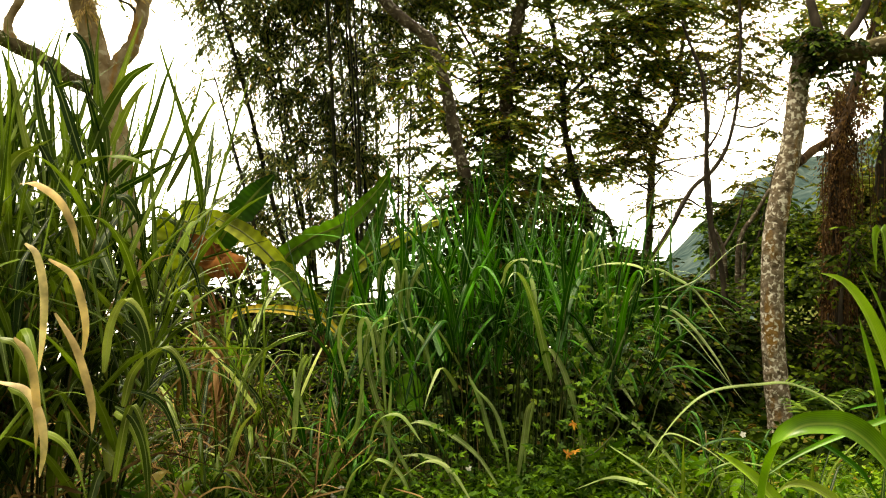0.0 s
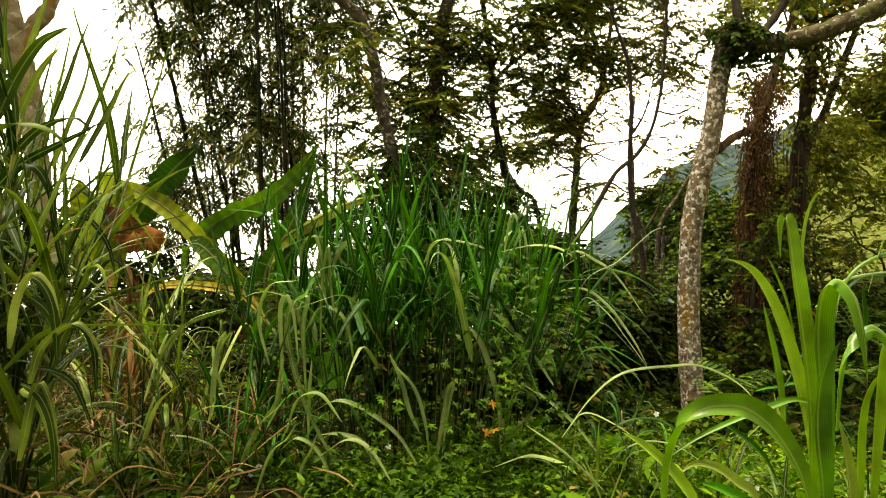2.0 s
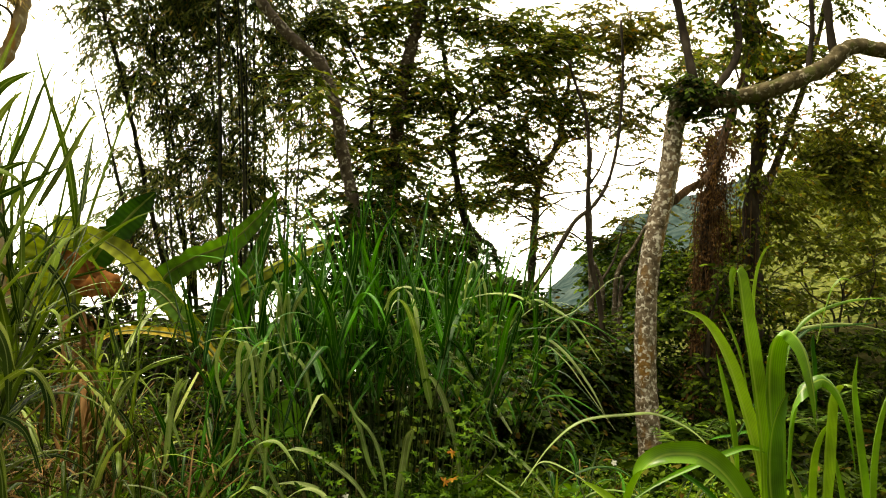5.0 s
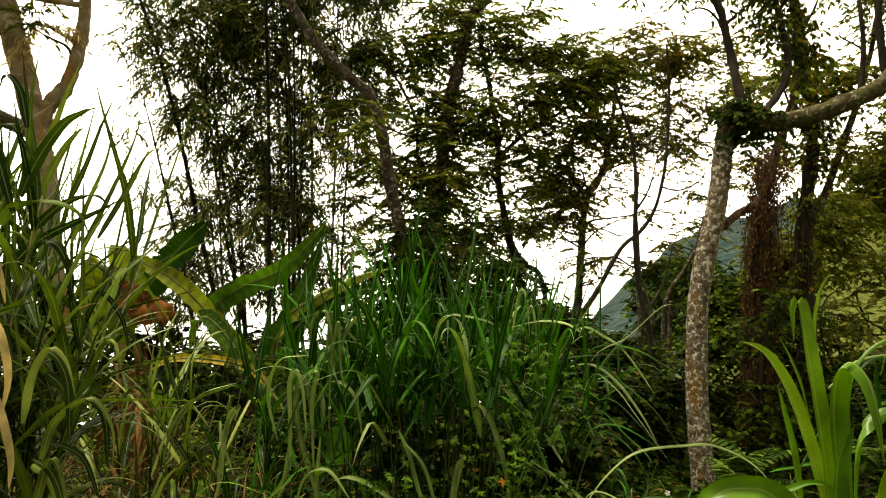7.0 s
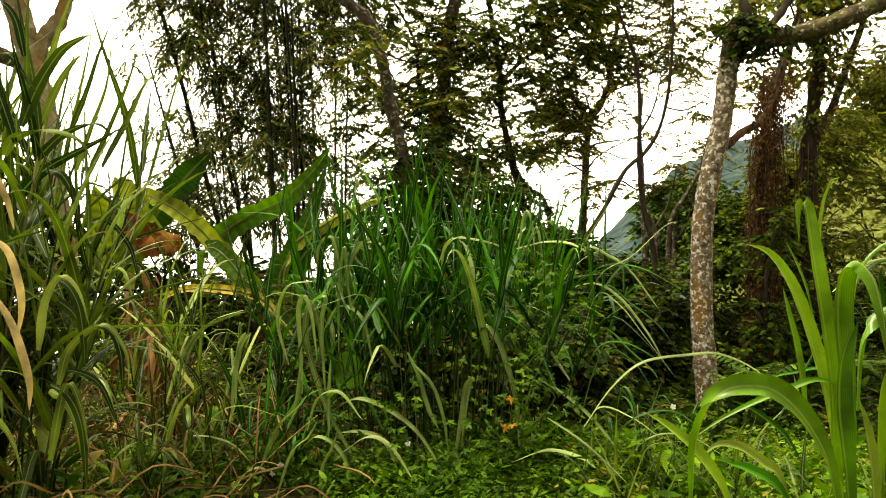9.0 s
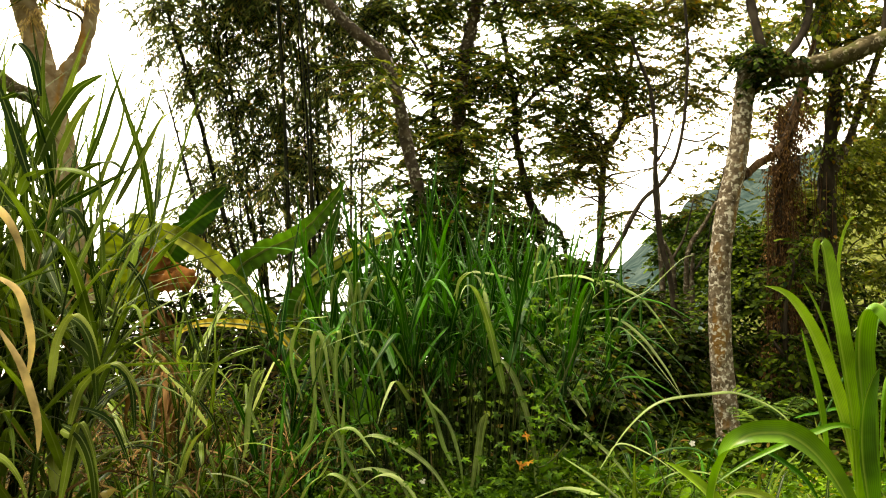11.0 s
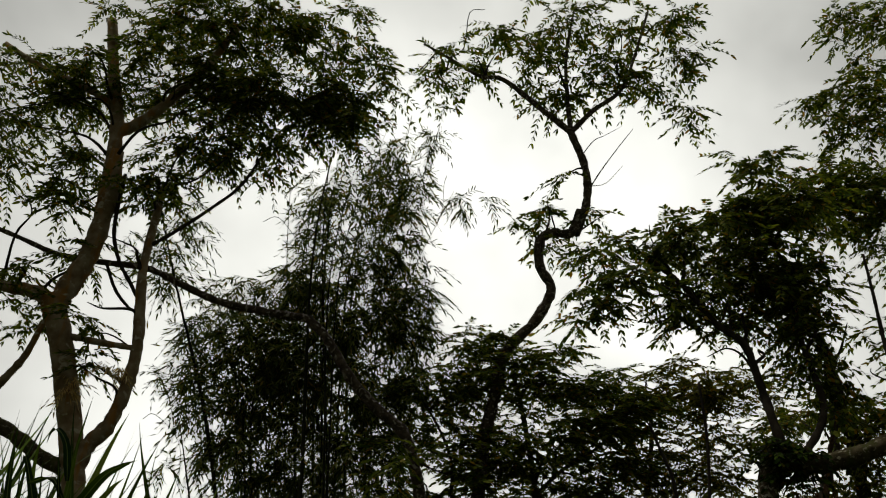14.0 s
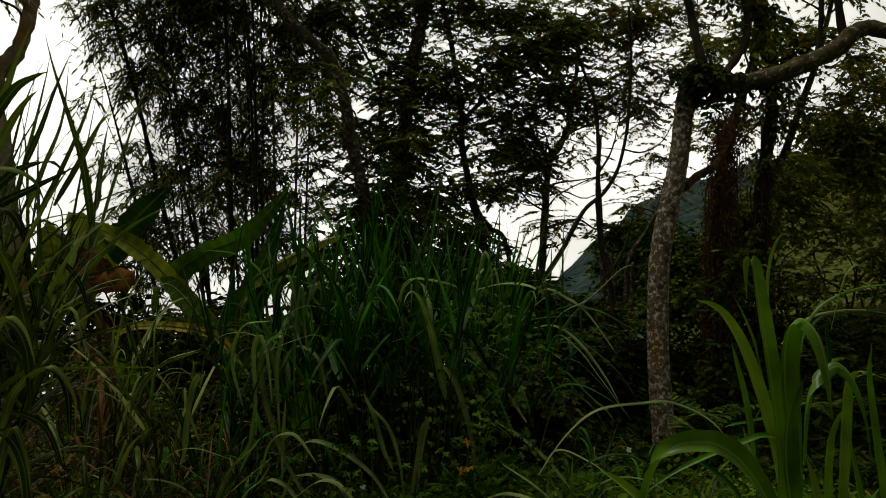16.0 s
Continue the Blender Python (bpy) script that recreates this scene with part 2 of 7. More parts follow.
WEED_LEAF = leaf_material("weed_leaf", (0.035, 0.105, 0.006), (0.21, 0.34, 0.022), 0.36, 0.5, 0.1, old=(0.4, 0.3, 0.06))
VINE_LEAF = leaf_material("vine_leaf", (0.035, 0.11, 0.005), (0.17, 0.34, 0.016), 0.35, 0.55, 0.06)
BANANA = leaf_material("banana_leaf", (0.016, 0.06, 0.005), (0.036, 0.105, 0.010), 0.26, 0.45, 0.25, midrib=(0.2, 0.26, 0.06), patch=3.0, pleat=True)
BANANA_RIB = leaf_material("banana_midrib", (0.16, 0.2, 0.05), (0.24, 0.27, 0.08), 0.1, 0.5, 0.2)
BANANA_OLD = leaf_material("yellowing_banana_leaf", (0.20, 0.27, 0.016), (0.40, 0.43, 0.04), 0.42, 0.5, 0.2, midrib=(0.48, 0.48, 0.14), patch=5.0, pleat=True)
BANANA_MID = leaf_material("mid_green_banana_leaf", (0.06, 0.15, 0.012), (0.15, 0.27, 0.03), 0.4, 0.45, 0.25, midrib=(0.36, 0.42, 0.12), patch=3.0, pleat=True)
BANANA_YELLOW = leaf_material("yellow_banana_leaf", (0.50, 0.36, 0.03), (0.66, 0.50, 0.06), 0.38, 0.5, 0.15, midrib=(0.6, 0.5, 0.15), patch=5.0, pleat=True)
BANANA_DEAD = leaf_material("dead_banana_leaf", (0.14, 0.05, 0.012), (0.32, 0.13, 0.032), 0.25, 0.8, 0.1, patch=9.0)
ORANGE_LEAF = leaf_material("withered_orange_leaf", (0.45, 0.16, 0.02), (0.6, 0.30, 0.03), 0.35, 0.6, 0.2)
CREEPER_LEAF = leaf_material("lobed_vine_leaf", (0.018, 0.06, 0.003), (0.10, 0.20, 0.010), 0.3, 0.5, 0.08)
VINE_DEAD = leaf_material("withered_vine_leaf", (0.04, 0.02, 0.008), (0.20, 0.105, 0.038), 0.25, 0.7, 0.1, patch=8.0)
PETAL = leaf_material("white_petal", (0.75, 0.74, 0.7), (0.82, 0.82, 0.78), 0.2, 0.6, 0.2)
SHEATH = rough_material("dry_banana_sheath", ((0.08, 0.038, 0.014), (0.29, 0.15, 0.055), (0.52, 0.33, 0.15)), 14.0, stretch=(1, 1, 0.15), bump=0.6)
BARK_LICHEN = rough_material("lichen_bark", ((0.07, 0.05, 0.03), (0.17, 0.13, 0.085), (0.32, 0.265, 0.19)), 22.0, rough=0.85, bump=0.8, spots=(0.64, 0.60, 0.50), spot_scale=30.0, spot_at=0.53, stain=(0.24, 0.125, 0.024))
BARK_MOSS = rough_material("mossy_bark", ((0.035, 0.028, 0.012), (0.085, 0.068, 0.032), (0.15, 0.12, 0.07)), 16.0, rough=0.9, bump=0.7, spots=(0.34, 0.31, 0.22), spot_scale=24.0, spot_at=0.58, stain=(0.075, 0.085, 0.02))
BARK_GREY = rough_material("grey_bark", ((0.04, 0.03, 0.02), (0.085, 0.066, 0.044), (0.15, 0.12, 0.08)), 14.0, bump=0.6, spots=(0.36, 0.33, 0.25), spot_scale=22.0, spot_at=0.56)
BARK_PALE = rough_material("pale_smooth_bark", ((0.20, 0.13, 0.06), (0.36, 0.27, 0.16), (0.50, 0.41, 0.27)), 9.0, spots=(0.62, 0.55, 0.40), spot_scale=14.0, spot_at=0.60, bump=0.4, stain=(0.42, 0.20, 0.04))
BARK_DARK = rough_material("dark_bark", ((0.02, 0.016, 0.011), (0.045, 0.035, 0.024), (0.08, 0.065, 0.045)), 12.0, stretch=(1, 1, 0.4))
BARK_VINE = rough_material("vine_covered_bark", ((0.035, 0.02, 0.01), (0.10, 0.055, 0.025), (0.22, 0.135, 0.065)), 22.0, stretch=(1, 1, 0.12), bump=0.9)
SOIL = rough_material("weedy_soil", ((0.012, 0.014, 0.005), (0.03, 0.032, 0.010), (0.07, 0.055, 0.024)), 5.0, bump=0.8, gloss=0.0)
SLOPE = rough_material("grassy_slope", ((0.022, 0.034, 0.008), (0.085, 0.10, 0.024), (0.17, 0.165, 0.05)), 2.6, detail=12.0, bump=1.0, gloss=0.0)
# far hill forest; the blue of distance haze is mixed into its colours
FAR_WOOD_HAZED = rough_material("far_forest_hazed", ((0.014, 0.030, 0.030), (0.038, 0.060, 0.056), (0.075, 0.10, 0.09)), 0.22, detail=10.0, bump=0.9, gloss=0.0)


# ---- building tools
def fast_mesh(name, verts, tris, uv=None, smooth=True):
    """A triangle mesh from arrays."""
    me = bpy.data.meshes.new(name)
    verts, tris = np.asarray(verts, np.float32), np.asarray(tris, np.int32)
    me.vertices.add(len(verts))
    me.vertices.foreach_set("co", verts.ravel())
    me.loops.add(tris.size)
    me.loops.foreach_set("vertex_index", tris.ravel())
    me.polygons.add(len(tris))
    me.polygons.foreach_set("loop_start", np.arange(0, tris.size, 3, dtype=np.int32))
    me.polygons.foreach_set("use_smooth", np.full(len(tris), smooth))
    if uv is not None:
        layer = me.uv_layers.new(name="UVMap")
        layer.data.foreach_set("uv", np.asarray(uv, np.float32)[tris.ravel()].ravel())
    me.update(calc_edges=True)
    return me


def part(name, mesh, material, parent=None, label="", world_place=True):
    """One mesh object under a thing or part; world_place: its vertices are given in world places."""
    ob = new(name, mesh)
    if not mesh.materials:
        mesh.materials.append(material)
    if parent:
        ob.parent = parent
        if world_place and parent.parent is None:
            ob.location = -parent.location
    return tagged(ob, label)


def thing(name, place, label, category, group="", kind=""):
    ob = new(name)
    ob.location = place
    return tagged(ob, label, category, group, kind)


def joined(pieces):
    """Vertices, triangles and uv of several pieces as one."""
    vs, ts, us, k = [], [], [], 0
    for v, t, u in pieces:
        vs.append(v), ts.append(t + k), us.append(u)
        k += len(v)
    return np.concatenate(vs), np.concatenate(ts), np.concatenate(us)


def smooth_line(points, steps=6):
    """A Catmull-Rom line through the points."""
    p = np.array([points[0], *points, points[-1]], float)
    p[0], p[-1] = 2 * p[1] - p[2], 2 * p[-2] - p[-3]
    out = []
    for i in range(1, len(p) - 2):
        for s in range(steps):
            t = s / steps
            a, b, c, d = p[i - 1], p[i], p[i + 1], p[i + 2]
            out.append(0.5 * (2 * b + (c - a) * t + (2 * a - 5 * b + 4 * c - d) * t * t + (3 * b - a - 3 * c + d) * t**3))
    out.append(p[-2])
    return np.array(out)


def tube(points, r0, r1, sides=8, rough=0.06, steps=6, power=1.0, flare=0.0, seed=0):
    """A tapering, slightly uneven round limb along points."""
    c = smooth_line(points, steps) if steps > 1 else np.array(points, float)
    k = len(c)
    rng = np.random.default_rng(seed + k)
    tang = np.gradient(c, axis=0)
    tang /= np.linalg.norm(tang, axis=1)[:, None] + 1e-9
    ref = np.array([0.31, 0.9, 0.2])
    a = np.cross(tang, ref)
    a /= np.linalg.norm(a, axis=1)[:, None] + 1e-9
    b = np.cross(tang, a)
    s = np.linspace(0, 1, k)
    r = r0 + (r1 - r0) * s**power
    r = r * (1 + flare * np.exp(-s * 14))
    ang = np.linspace(0, 2 * np.pi, sides, endpoint=False)
    wob = 1 + rough * rng.standard_normal((k, sides)) + rough * 1.2 * rng.standard_normal((k, 1))
    ring = (np.cos(ang)[None, :, None] * a[:, None] + np.sin(ang)[None, :, None] * b[:, None]) * (r[:, None] * wob)[..., None]
    v = (c[:, None] + ring).reshape(-1, 3)
    i, j = np.meshgrid(np.arange(k - 1), np.arange(sides), indexing="ij")
    q0, q1 = i * sides + j, i * sides + (j + 1) % sides
    q2, q3 = q1 + sides, q0 + sides
    t = np.concatenate([np.stack([q0, q1, q2], -1).reshape(-1, 3), np.stack([q0, q2, q3], -1).reshape(-1, 3)])
    cap = np.array([[(k - 1) * sides + x, (k - 1) * sides + x + 1, (k - 1) * sides] for x in range(1, sides - 1)])
    u = np.stack([np.tile(ang / 6.3, k), np.repeat(s, sides)], -1)
    return v, np.concatenate([t, cap]), u


def ribbon(c, width, fold=0.25, profile=None, side=None, ripple=0.0, seed=0):
    """A blade along the line c, folded along its midrib, tapering to a point."""
    k = len(c)
    rng = np.random.default_rng(seed)
    tang = np.gradient(c, axis=0)
    tang /= np.linalg.norm(tang, axis=1)[:, None] + 1e-9
    if side is None:
        flat = tang[k // 2] * np.array([1, 1, 0]) + (c[-1] - c[0]) * np.array([1, 1, 0])
        side = np.array([-flat[1], flat[0], 0.0])
    side = np.asarray(side, float)
    sd = side[None] - (tang @ side)[:, None] * tang
    sd /= np.linalg.norm(sd, axis=1)[:, None] + 1e-9
    nm = np.cross(sd, tang)
    s = np.linspace(0, 1, k)
    w = profile(s) if profile else np.minimum(1, 0.45 + s * 5) * np.clip(1 - s**1.6, 0, 1)
    w = w * width / 2
    w[-1] = 0.0004
    lift = fold * w[:, None]
    rp = ripple * width * rng.standard_normal((2, k, 1))
    left = c - sd * w[:, None] + nm * (lift + rp[0])
    right = c + sd * w[:, None] + nm * (lift + rp[1])
    v = np.stack([left, c, right], 1).reshape(-1, 3)
    t = []
    for i in range(k - 1):
        o, q = 3 * i, 3 * i + 3
        t += [(o, o + 1, q + 1), (o, q + 1, q), (o + 1, o + 2, q + 2), (o + 1, q + 2, q + 1)]
    u = np.stack([np.tile([0.0, 0.5, 1.0], k), np.repeat(s, 3)], -1)
    return v, np.array(t), u


def arch(length, lean, bend, n=11, sway=0.0, curl=1.6, kink=None):
    """The line of a blade that leaves its stem at lean degrees from upright and bends over to bend degrees, towards +x; kink: where it gives way, and over what length."""
    s = np.linspace(0, 1, n)
    if kink:
        f = np.clip((s - kink[0]) / kink[1], 0, 1)
        th = np.radians(lean + (bend - lean) * (0.82 * f * f * (3 - 2 * f) + 0.18 * s))
    else:
        th = np.radians(lean + (bend - lean) * s**curl)
    d = np.stack([np.sin(th), sway * np.sin(s * 3.0), np.cos(th)], -1) * (length / (n - 1))
    return np.concatenate([[[0, 0, 0]], np.cumsum(d[:-1], 0)])


def moved(piece, place, turn=0.0, scale=1.0, tilt=0.0):
    v, t, u = piece
    c, s = math.cos(turn), math.sin(turn)
    ct, st = math.cos(tilt), math.sin(tilt)
    m = np.array([[c, -s, 0], [s, c, 0], [0, 0, 1]]) @ np.array([[1, 0, 0], [0, ct, -st], [0, st, ct]])
    return v @ m.T * scale + np.asarray(place), t, u


LEAF_T = np.array([[0, 1, 2], [1, 3, 2], [2, 3, 4], [3, 5, 4]])


def leaves(base, ahead, up, length, width, fold=0.18, droop=0.12):
    """Many pointed, cupped leaves at once: arrays of places, directions and upward directions."""
    n = len(base)
    ahead = ahead / (np.linalg.norm(ahead, axis=1)[:, None] + 1e-9)
    side = np.cross(ahead, up)
    side /= np.linalg.norm(side, axis=1)[:, None] + 1e-9
    top = np.cross(side, ahead)
    L, Wd = np.asarray(length)[:, None], np.asarray(width)[:, None] / 2
    near, far = base + ahead * L * 0.28, base + ahead * L * 0.68 - top * L * droop * 0.4
    rise = top * Wd * fold
    v = np.stack([base, near - side * Wd * 0.9 + rise, near + side * Wd * 0.9 + rise, far - side * Wd * 0.75 - rise, far + side * Wd * 0.75 + rise, base + ahead * L - top * L * droop], 1)
    t = LEAF_T[None] + (np.arange(n) * 6)[:, None, None]
    u = np.tile(np.array([[0.5, 0], [0.1, 0.3], [0.9, 0.3], [0.15, 0.7], [0.85, 0.7], [0.5, 1]]), (n, 1))
    return v.reshape(-1, 3), t.reshape(-1, 3), u


def sprays(blobs, rng, leaf, width, per=9, reach=0.42, droop=0.35, flatness=0.35, hang=0.0, spread=60, whorl=6):
    """Leafy twigs in whorls in the given volumes. blobs: (centre, (rx, ry, rz), twigs). Returns leaves and twig tubes."""
    starts, dirs = [], []
    for centre, radii, count in blobs:
        tufts = max(1, round(count / whorl))
        p = rng.standard_normal((tufts, 3))
        p /= np.linalg.norm(p, axis=1)[:, None]
        p *= rng.random((tufts, 1)) ** 0.45
        # layered: gather the heights into a few uneven tiers
        p[:, 2] = 0.35 * np.round(p[:, 2] * 2.2 + rng.random() - 0.5) / 2.2 + 0.65 * p[:, 2]
        pick = np.arange(count) % tufts
        starts.append((np.asarray(centre) + p * np.asarray(radii))[pick] + 0.1 * reach * rng.standard_normal((count, 3)))
        a = 2.4 * (np.arange(count) // tufts) + (6.28 * rng.random(tufts))[pick] + 0.5 * rng.standard_normal(count)
        d = np.stack([np.cos(a), np.sin(a), 0.9 * rng.standard_normal(count)], -1) + 0.5 * p[pick]
        d[:, 2] = d[:, 2] * flatness - hang
        dirs.append(d / np.linalg.norm(d, axis=1)[:, None])
    s, d = np.concatenate(starts), np.concatenate(dirs)
    n = len(s)
    R = reach * (0.6 + 0.8 * rng.random(n))
    f = np.repeat(np.linspace(0.12, 1, (per + 1) // 2), 2)[:per]
    line = s[:, None] + d[:, None] * (R[:, None] * f)[..., None]
    line[..., 2] -= droop * R[:, None] * f**2
    side = np.cross(d, [0, 0, 1.0])
    side /= np.linalg.norm(side, axis=1)[:, None] + 1e-9
    sign = np.where(np.arange(per) % 2, 1.0, -1.0)
    ang = np.radians(spread) * (1 - 0.5 * f) * (0.8 + 0.4 * rng.random((n, per)))
    ah = d[:, None] * np.cos(ang)[..., None] + side[:, None] * (np.sin(ang) * sign)[..., None]
    ah[..., 2] -= droop * (0.3 + 1.0 * rng.random((n, per)))
    up = np.array([0, 0, 1.0]) + 0.45 * rng.standard_normal((n, per, 3))
    size = leaf * (0.65 + 0.6 * rng.random(n * per))
    lv = leaves(line.reshape(-1, 3), ah.reshape(-1, 3), up.reshape(-1, 3), size, size * width / leaf)
    # twigs: thin three-sided wires
    e = s + d * R[:, None]
    e[:, 2] -= droop * R
    m = s + d * R[:, None] * 0.5
    m[:, 2] -= droop * R * 0.25
    a = side * 0.004
    b = np.cross(side, d) * 0.004
    ring = lambda c, k: np.stack([c + a * k, c - a * 0.5 * k + b * k, c - a * 0.5 * k - b * k], 1)
    tv = np.concatenate([ring(s, 1.0), ring(m, 0.8), ring(e, 0.5)], 1)
    tt = []
    for o in (0, 3):
        for j in range(3):
            q = (j + 1) % 3
            tt += [(o + j, o + q, o + 3 + q), (o + j, o + 3 + q, o + 3 + j)]
    tt = np.array(tt)[None] + (np.arange(n) * 9)[:, None, None]
    return lv, (tv.reshape(-1, 3), tt.reshape(-1, 3), np.zeros((n * 9, 2)))


def boughs(root_points, blobs, rng, per_blob, r0=0.022):
    """Thin crooked branches from the nearest limb points into the leafy volumes."""
    roots = np.array(root_points, float)
    out = []
    for centre, radii, count in blobs:
        c, r = np.asarray(centre, float), np.asarray(radii, float)
        for k in range(per_blob):
            end = c + rng.standard_normal(3) * r * 0.6
            near = roots[np.argsort(np.linalg.norm(roots - end, axis=1) + 0.9 * np.clip(roots[:, 2] - end[2] + 0.35, 0, 9))[: 4]]
            start = near[rng.integers(len(near))]
            d = end - start
            ln = np.linalg.norm(d)
            if ln > 1.3:
                continue
            p1 = start + d * [0.25, 0.25, 0.5] + rng.standard_normal(3) * ln * 0.1
            p2 = start + d * [0.62, 0.62, 0.85] + rng.standard_normal(3) * ln * 0.09
            out.append(tube([start, p1, p2, end], r0 * (0.6 + 0.6 * rng.random()), 0.005, 5, 0.03, 4, seed=k))
    return out


def crown(tree, blobs, roots, material, bark, seed, dense=1.5, wide=1.0, leaf=0.12, width=0.05, per=9, reach=0.42, droop=0.35, flatness=0.35, hang=0.0, per_blob=2, label="", spread=60, bough=0.022):
    rng = np.random.default_rng(seed)
    blobs = [(c, tuple(q * wide for q in r), int(k * dense)) for c, r, k in blobs]
    lv, tw = sprays(blobs, rng, leaf, width, per, reach, droop, flatness, hang, spread)
    ob = part("crown", fast_mesh("crown", *lv, smooth=False), material, tree, label)
    ob["kind"] = "stuff"
    pieces = [tw] + boughs(roots, blobs, rng, per_blob, bough)
    v, t, u = joined(pieces)
    part("branchwork", fast_mesh("branchwork", v, t), bark, tree)["kind"] = "stuff"


def limb(tree, name, points, r0, r1, material, sides=10, rough=0.05, flare=0.0, power=1.0, label=""):
    v, t, u = tube(points, r0, r1, sides, rough, 7, power, flare, seed=len(name))
    part(name, fast_mesh(name, v, t), material, tree, label)


# ---- ground: a low rise ahead, a drop to a lake, a wooded slope to the right
def height(x, y):
    z = (0.30 - 0.17 * np.clip((x - 0.7) / 0.8, 0, 1)) * np.exp(-(((y - 5.0) / 2.2) ** 2)) + 0.03 * np.sin(1.7 * x + 0.4) * np.cos(1.3 * y)
    drop = np.clip((y - 12.5 - 0.2 * np.abs(x)) / 18.0, 0, 1)
    z = z - 6.5 * drop**1.2
    # the hill to the right: a near grassy slope and a far wooded ridge, both rising with the bearing
    r = np.hypot(x, y)
    bearing = np.degrees(np.arctan2(x, y))
    steep = np.interp(bearing, (11, 13, 14, 15, 16.6, 18, 22, 32, 45, 75, 110, 140), (0, 0.4, 1.3, 2.6, 4.1, 4.8, 6.2, 9.2, 10.5, 10.0, 5.0, 0))
    near_rise = np.clip((bearing - 17) / 6, 0, 1) * np.clip((r - 11) / 45, 0, 1)
    z = z + near_rise * (4.0 + 56 * np.tan(np.radians(steep * 0.78)))
    far = np.clip((r - 150) / 170, 0, 1)
    ridge = np.interp(bearing, (11, 12.3, 13.5, 15, 16.7, 19, 21.4, 26, 32, 45, 75, 110, 140), (0, 0.5, 1.9, 3.6, 5.3, 7.4, 9.0, 9.8, 10.6, 11.0, 10.0, 5.0, 0))
    z = z + far * (320 * np.tan(np.radians(ridge)) - near_rise * 10) * (bearing > 11)
    return z


def ground_z(x, y):
    return float(height(np.array(x, float), np.array(y, float)))


def build_ground():
    rad = np.concatenate([np.linspace(0.002, 16, 71), np.geomspace(16.5, 4000, 90)])
    ang = np.linspace(0, 2 * np.pi, 600, endpoint=False)
    rr, aa = np.meshgrid(rad, ang, indexing="ij")
    x, y = rr * np.sin(aa), rr * np.cos(aa)
    z = height(x, y) + 0.02 * np.random.default_rng(5).standard_normal(x.shape) * (rr < 16) + 0.005 * rr * (rr > 60) * np.random.default_rng(6).standard_normal(x.shape) * (z_on_ridge(x, y))
    v = np.stack([x, y, z], -1).reshape(-1, 3)
    k = len(ang)
    i, j = np.meshgrid(np.arange(len(rad) - 1), np.arange(k), indexing="ij")
    a, b = i * k + j, i * k + (j + 1) % k
    t = np.concatenate([np.stack([a, b + k, b], -1).reshape(-1, 3), np.stack([a, a + k, b + k], -1).reshape(-1, 3)])
    me = fast_mesh("ground", v, t)
    for m in (SOIL, SLOPE, FAR_WOOD_HAZED):
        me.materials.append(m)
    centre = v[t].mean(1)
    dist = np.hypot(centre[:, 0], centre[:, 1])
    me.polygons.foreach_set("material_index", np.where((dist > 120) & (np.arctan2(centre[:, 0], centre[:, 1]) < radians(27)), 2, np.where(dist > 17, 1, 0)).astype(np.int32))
    ob = new("ground", me)
    tagged(ob, "weedy soil rising to a grassy slope and far wooded hills", "ground", kind="structure")


def z_on_ridge(x, y):
    b = np.degrees(np.arctan2(x, y))
    return np.exp(-(((b - 34) / 22.0) ** 2))


build_ground()

wv = [(-3000, 20, -4.2), (3000, 20, -4.2), (3000, 4000, -4.2), (-3000, 4000, -4.2)]
water = part("water", fast_mesh("water", wv, [(0, 1, 2), (0, 2, 3)]), water_material())
tagged(water, "pale lake water under a white sky, seen through gaps", "water", kind="structure")


# ---- trees
def leafy(blobs, centre, radii, twigs):
    """Adds one leafy volume of a crown: its middle, half sizes and number of twigs."""
    blobs.append((centre, radii, twigs))


def tree(place, label, group="trees"):
    return thing("tree", place, label, "tree", group)


def up_root(points, extra=()):
    """All the points where branches may leave a tree's limbs."""
    return [p for line in (points, *extra) for p in smooth_line(line, 4)]


# the lichen-spotted tree with the great arm
A_TRUNK = [(2.76, 7.20, -0.05), (2.74, 7.20, 0.30), (2.71, 7.20, 0.63), (2.69, 7.20, 1.01), (2.69, 7.20, 1.38), (2.71, 7.20, 1.80), (2.79, 7.20, 2.24), (2.85, 7.20, 2.48), (2.89, 7.20, 2.72), (2.92, 7.20, 2.96), (2.95, 7.20, 3.20), (2.99, 7.20, 3.41)]
t_a = tree(A_TRUNK[0], "lichen-spotted pale trunk with one heavy mossy arm")
A_ARM = [(2.99, 7.20, 3.38), (3.11, 7.10, 3.33), (3.30, 7.00, 3.29), (3.45, 6.90, 3.31), (3.64, 6.80, 3.36), (4.10, 6.80, 3.57), (4.24, 6.80, 3.70), (4.39, 6.80, 3.77), (4.56, 6.80, 3.75), (4.89, 6.80, 3.75), (5.55, 6.80, 3.90), (6.35, 6.80, 4.02)]
A_UP = [(4.22, 6.85, 3.64), (4.18, 6.85, 3.86), (4.15, 6.85, 4.20), (4.18, 6.85, 4.51), (4.27, 6.85, 4.79), (4.34, 6.85, 5.22), (4.41, 6.85, 5.55)]
A_UP2 = [(4.04, 7.00, 3.47), (4.10, 7.00, 3.98), (4.07, 7.00, 4.40), (4.06, 7.00, 4.83), (4.04, 7.00, 5.26)]
A_LIMB1 = [(3.19, 7.30, 3.40), (3.12, 7.30, 3.65), (3.12, 7.50, 4.09), (3.05, 7.60, 4.55), (2.84, 7.70, 4.79), (2.58, 7.80, 5.23), (2.30, 7.90, 5.55)]
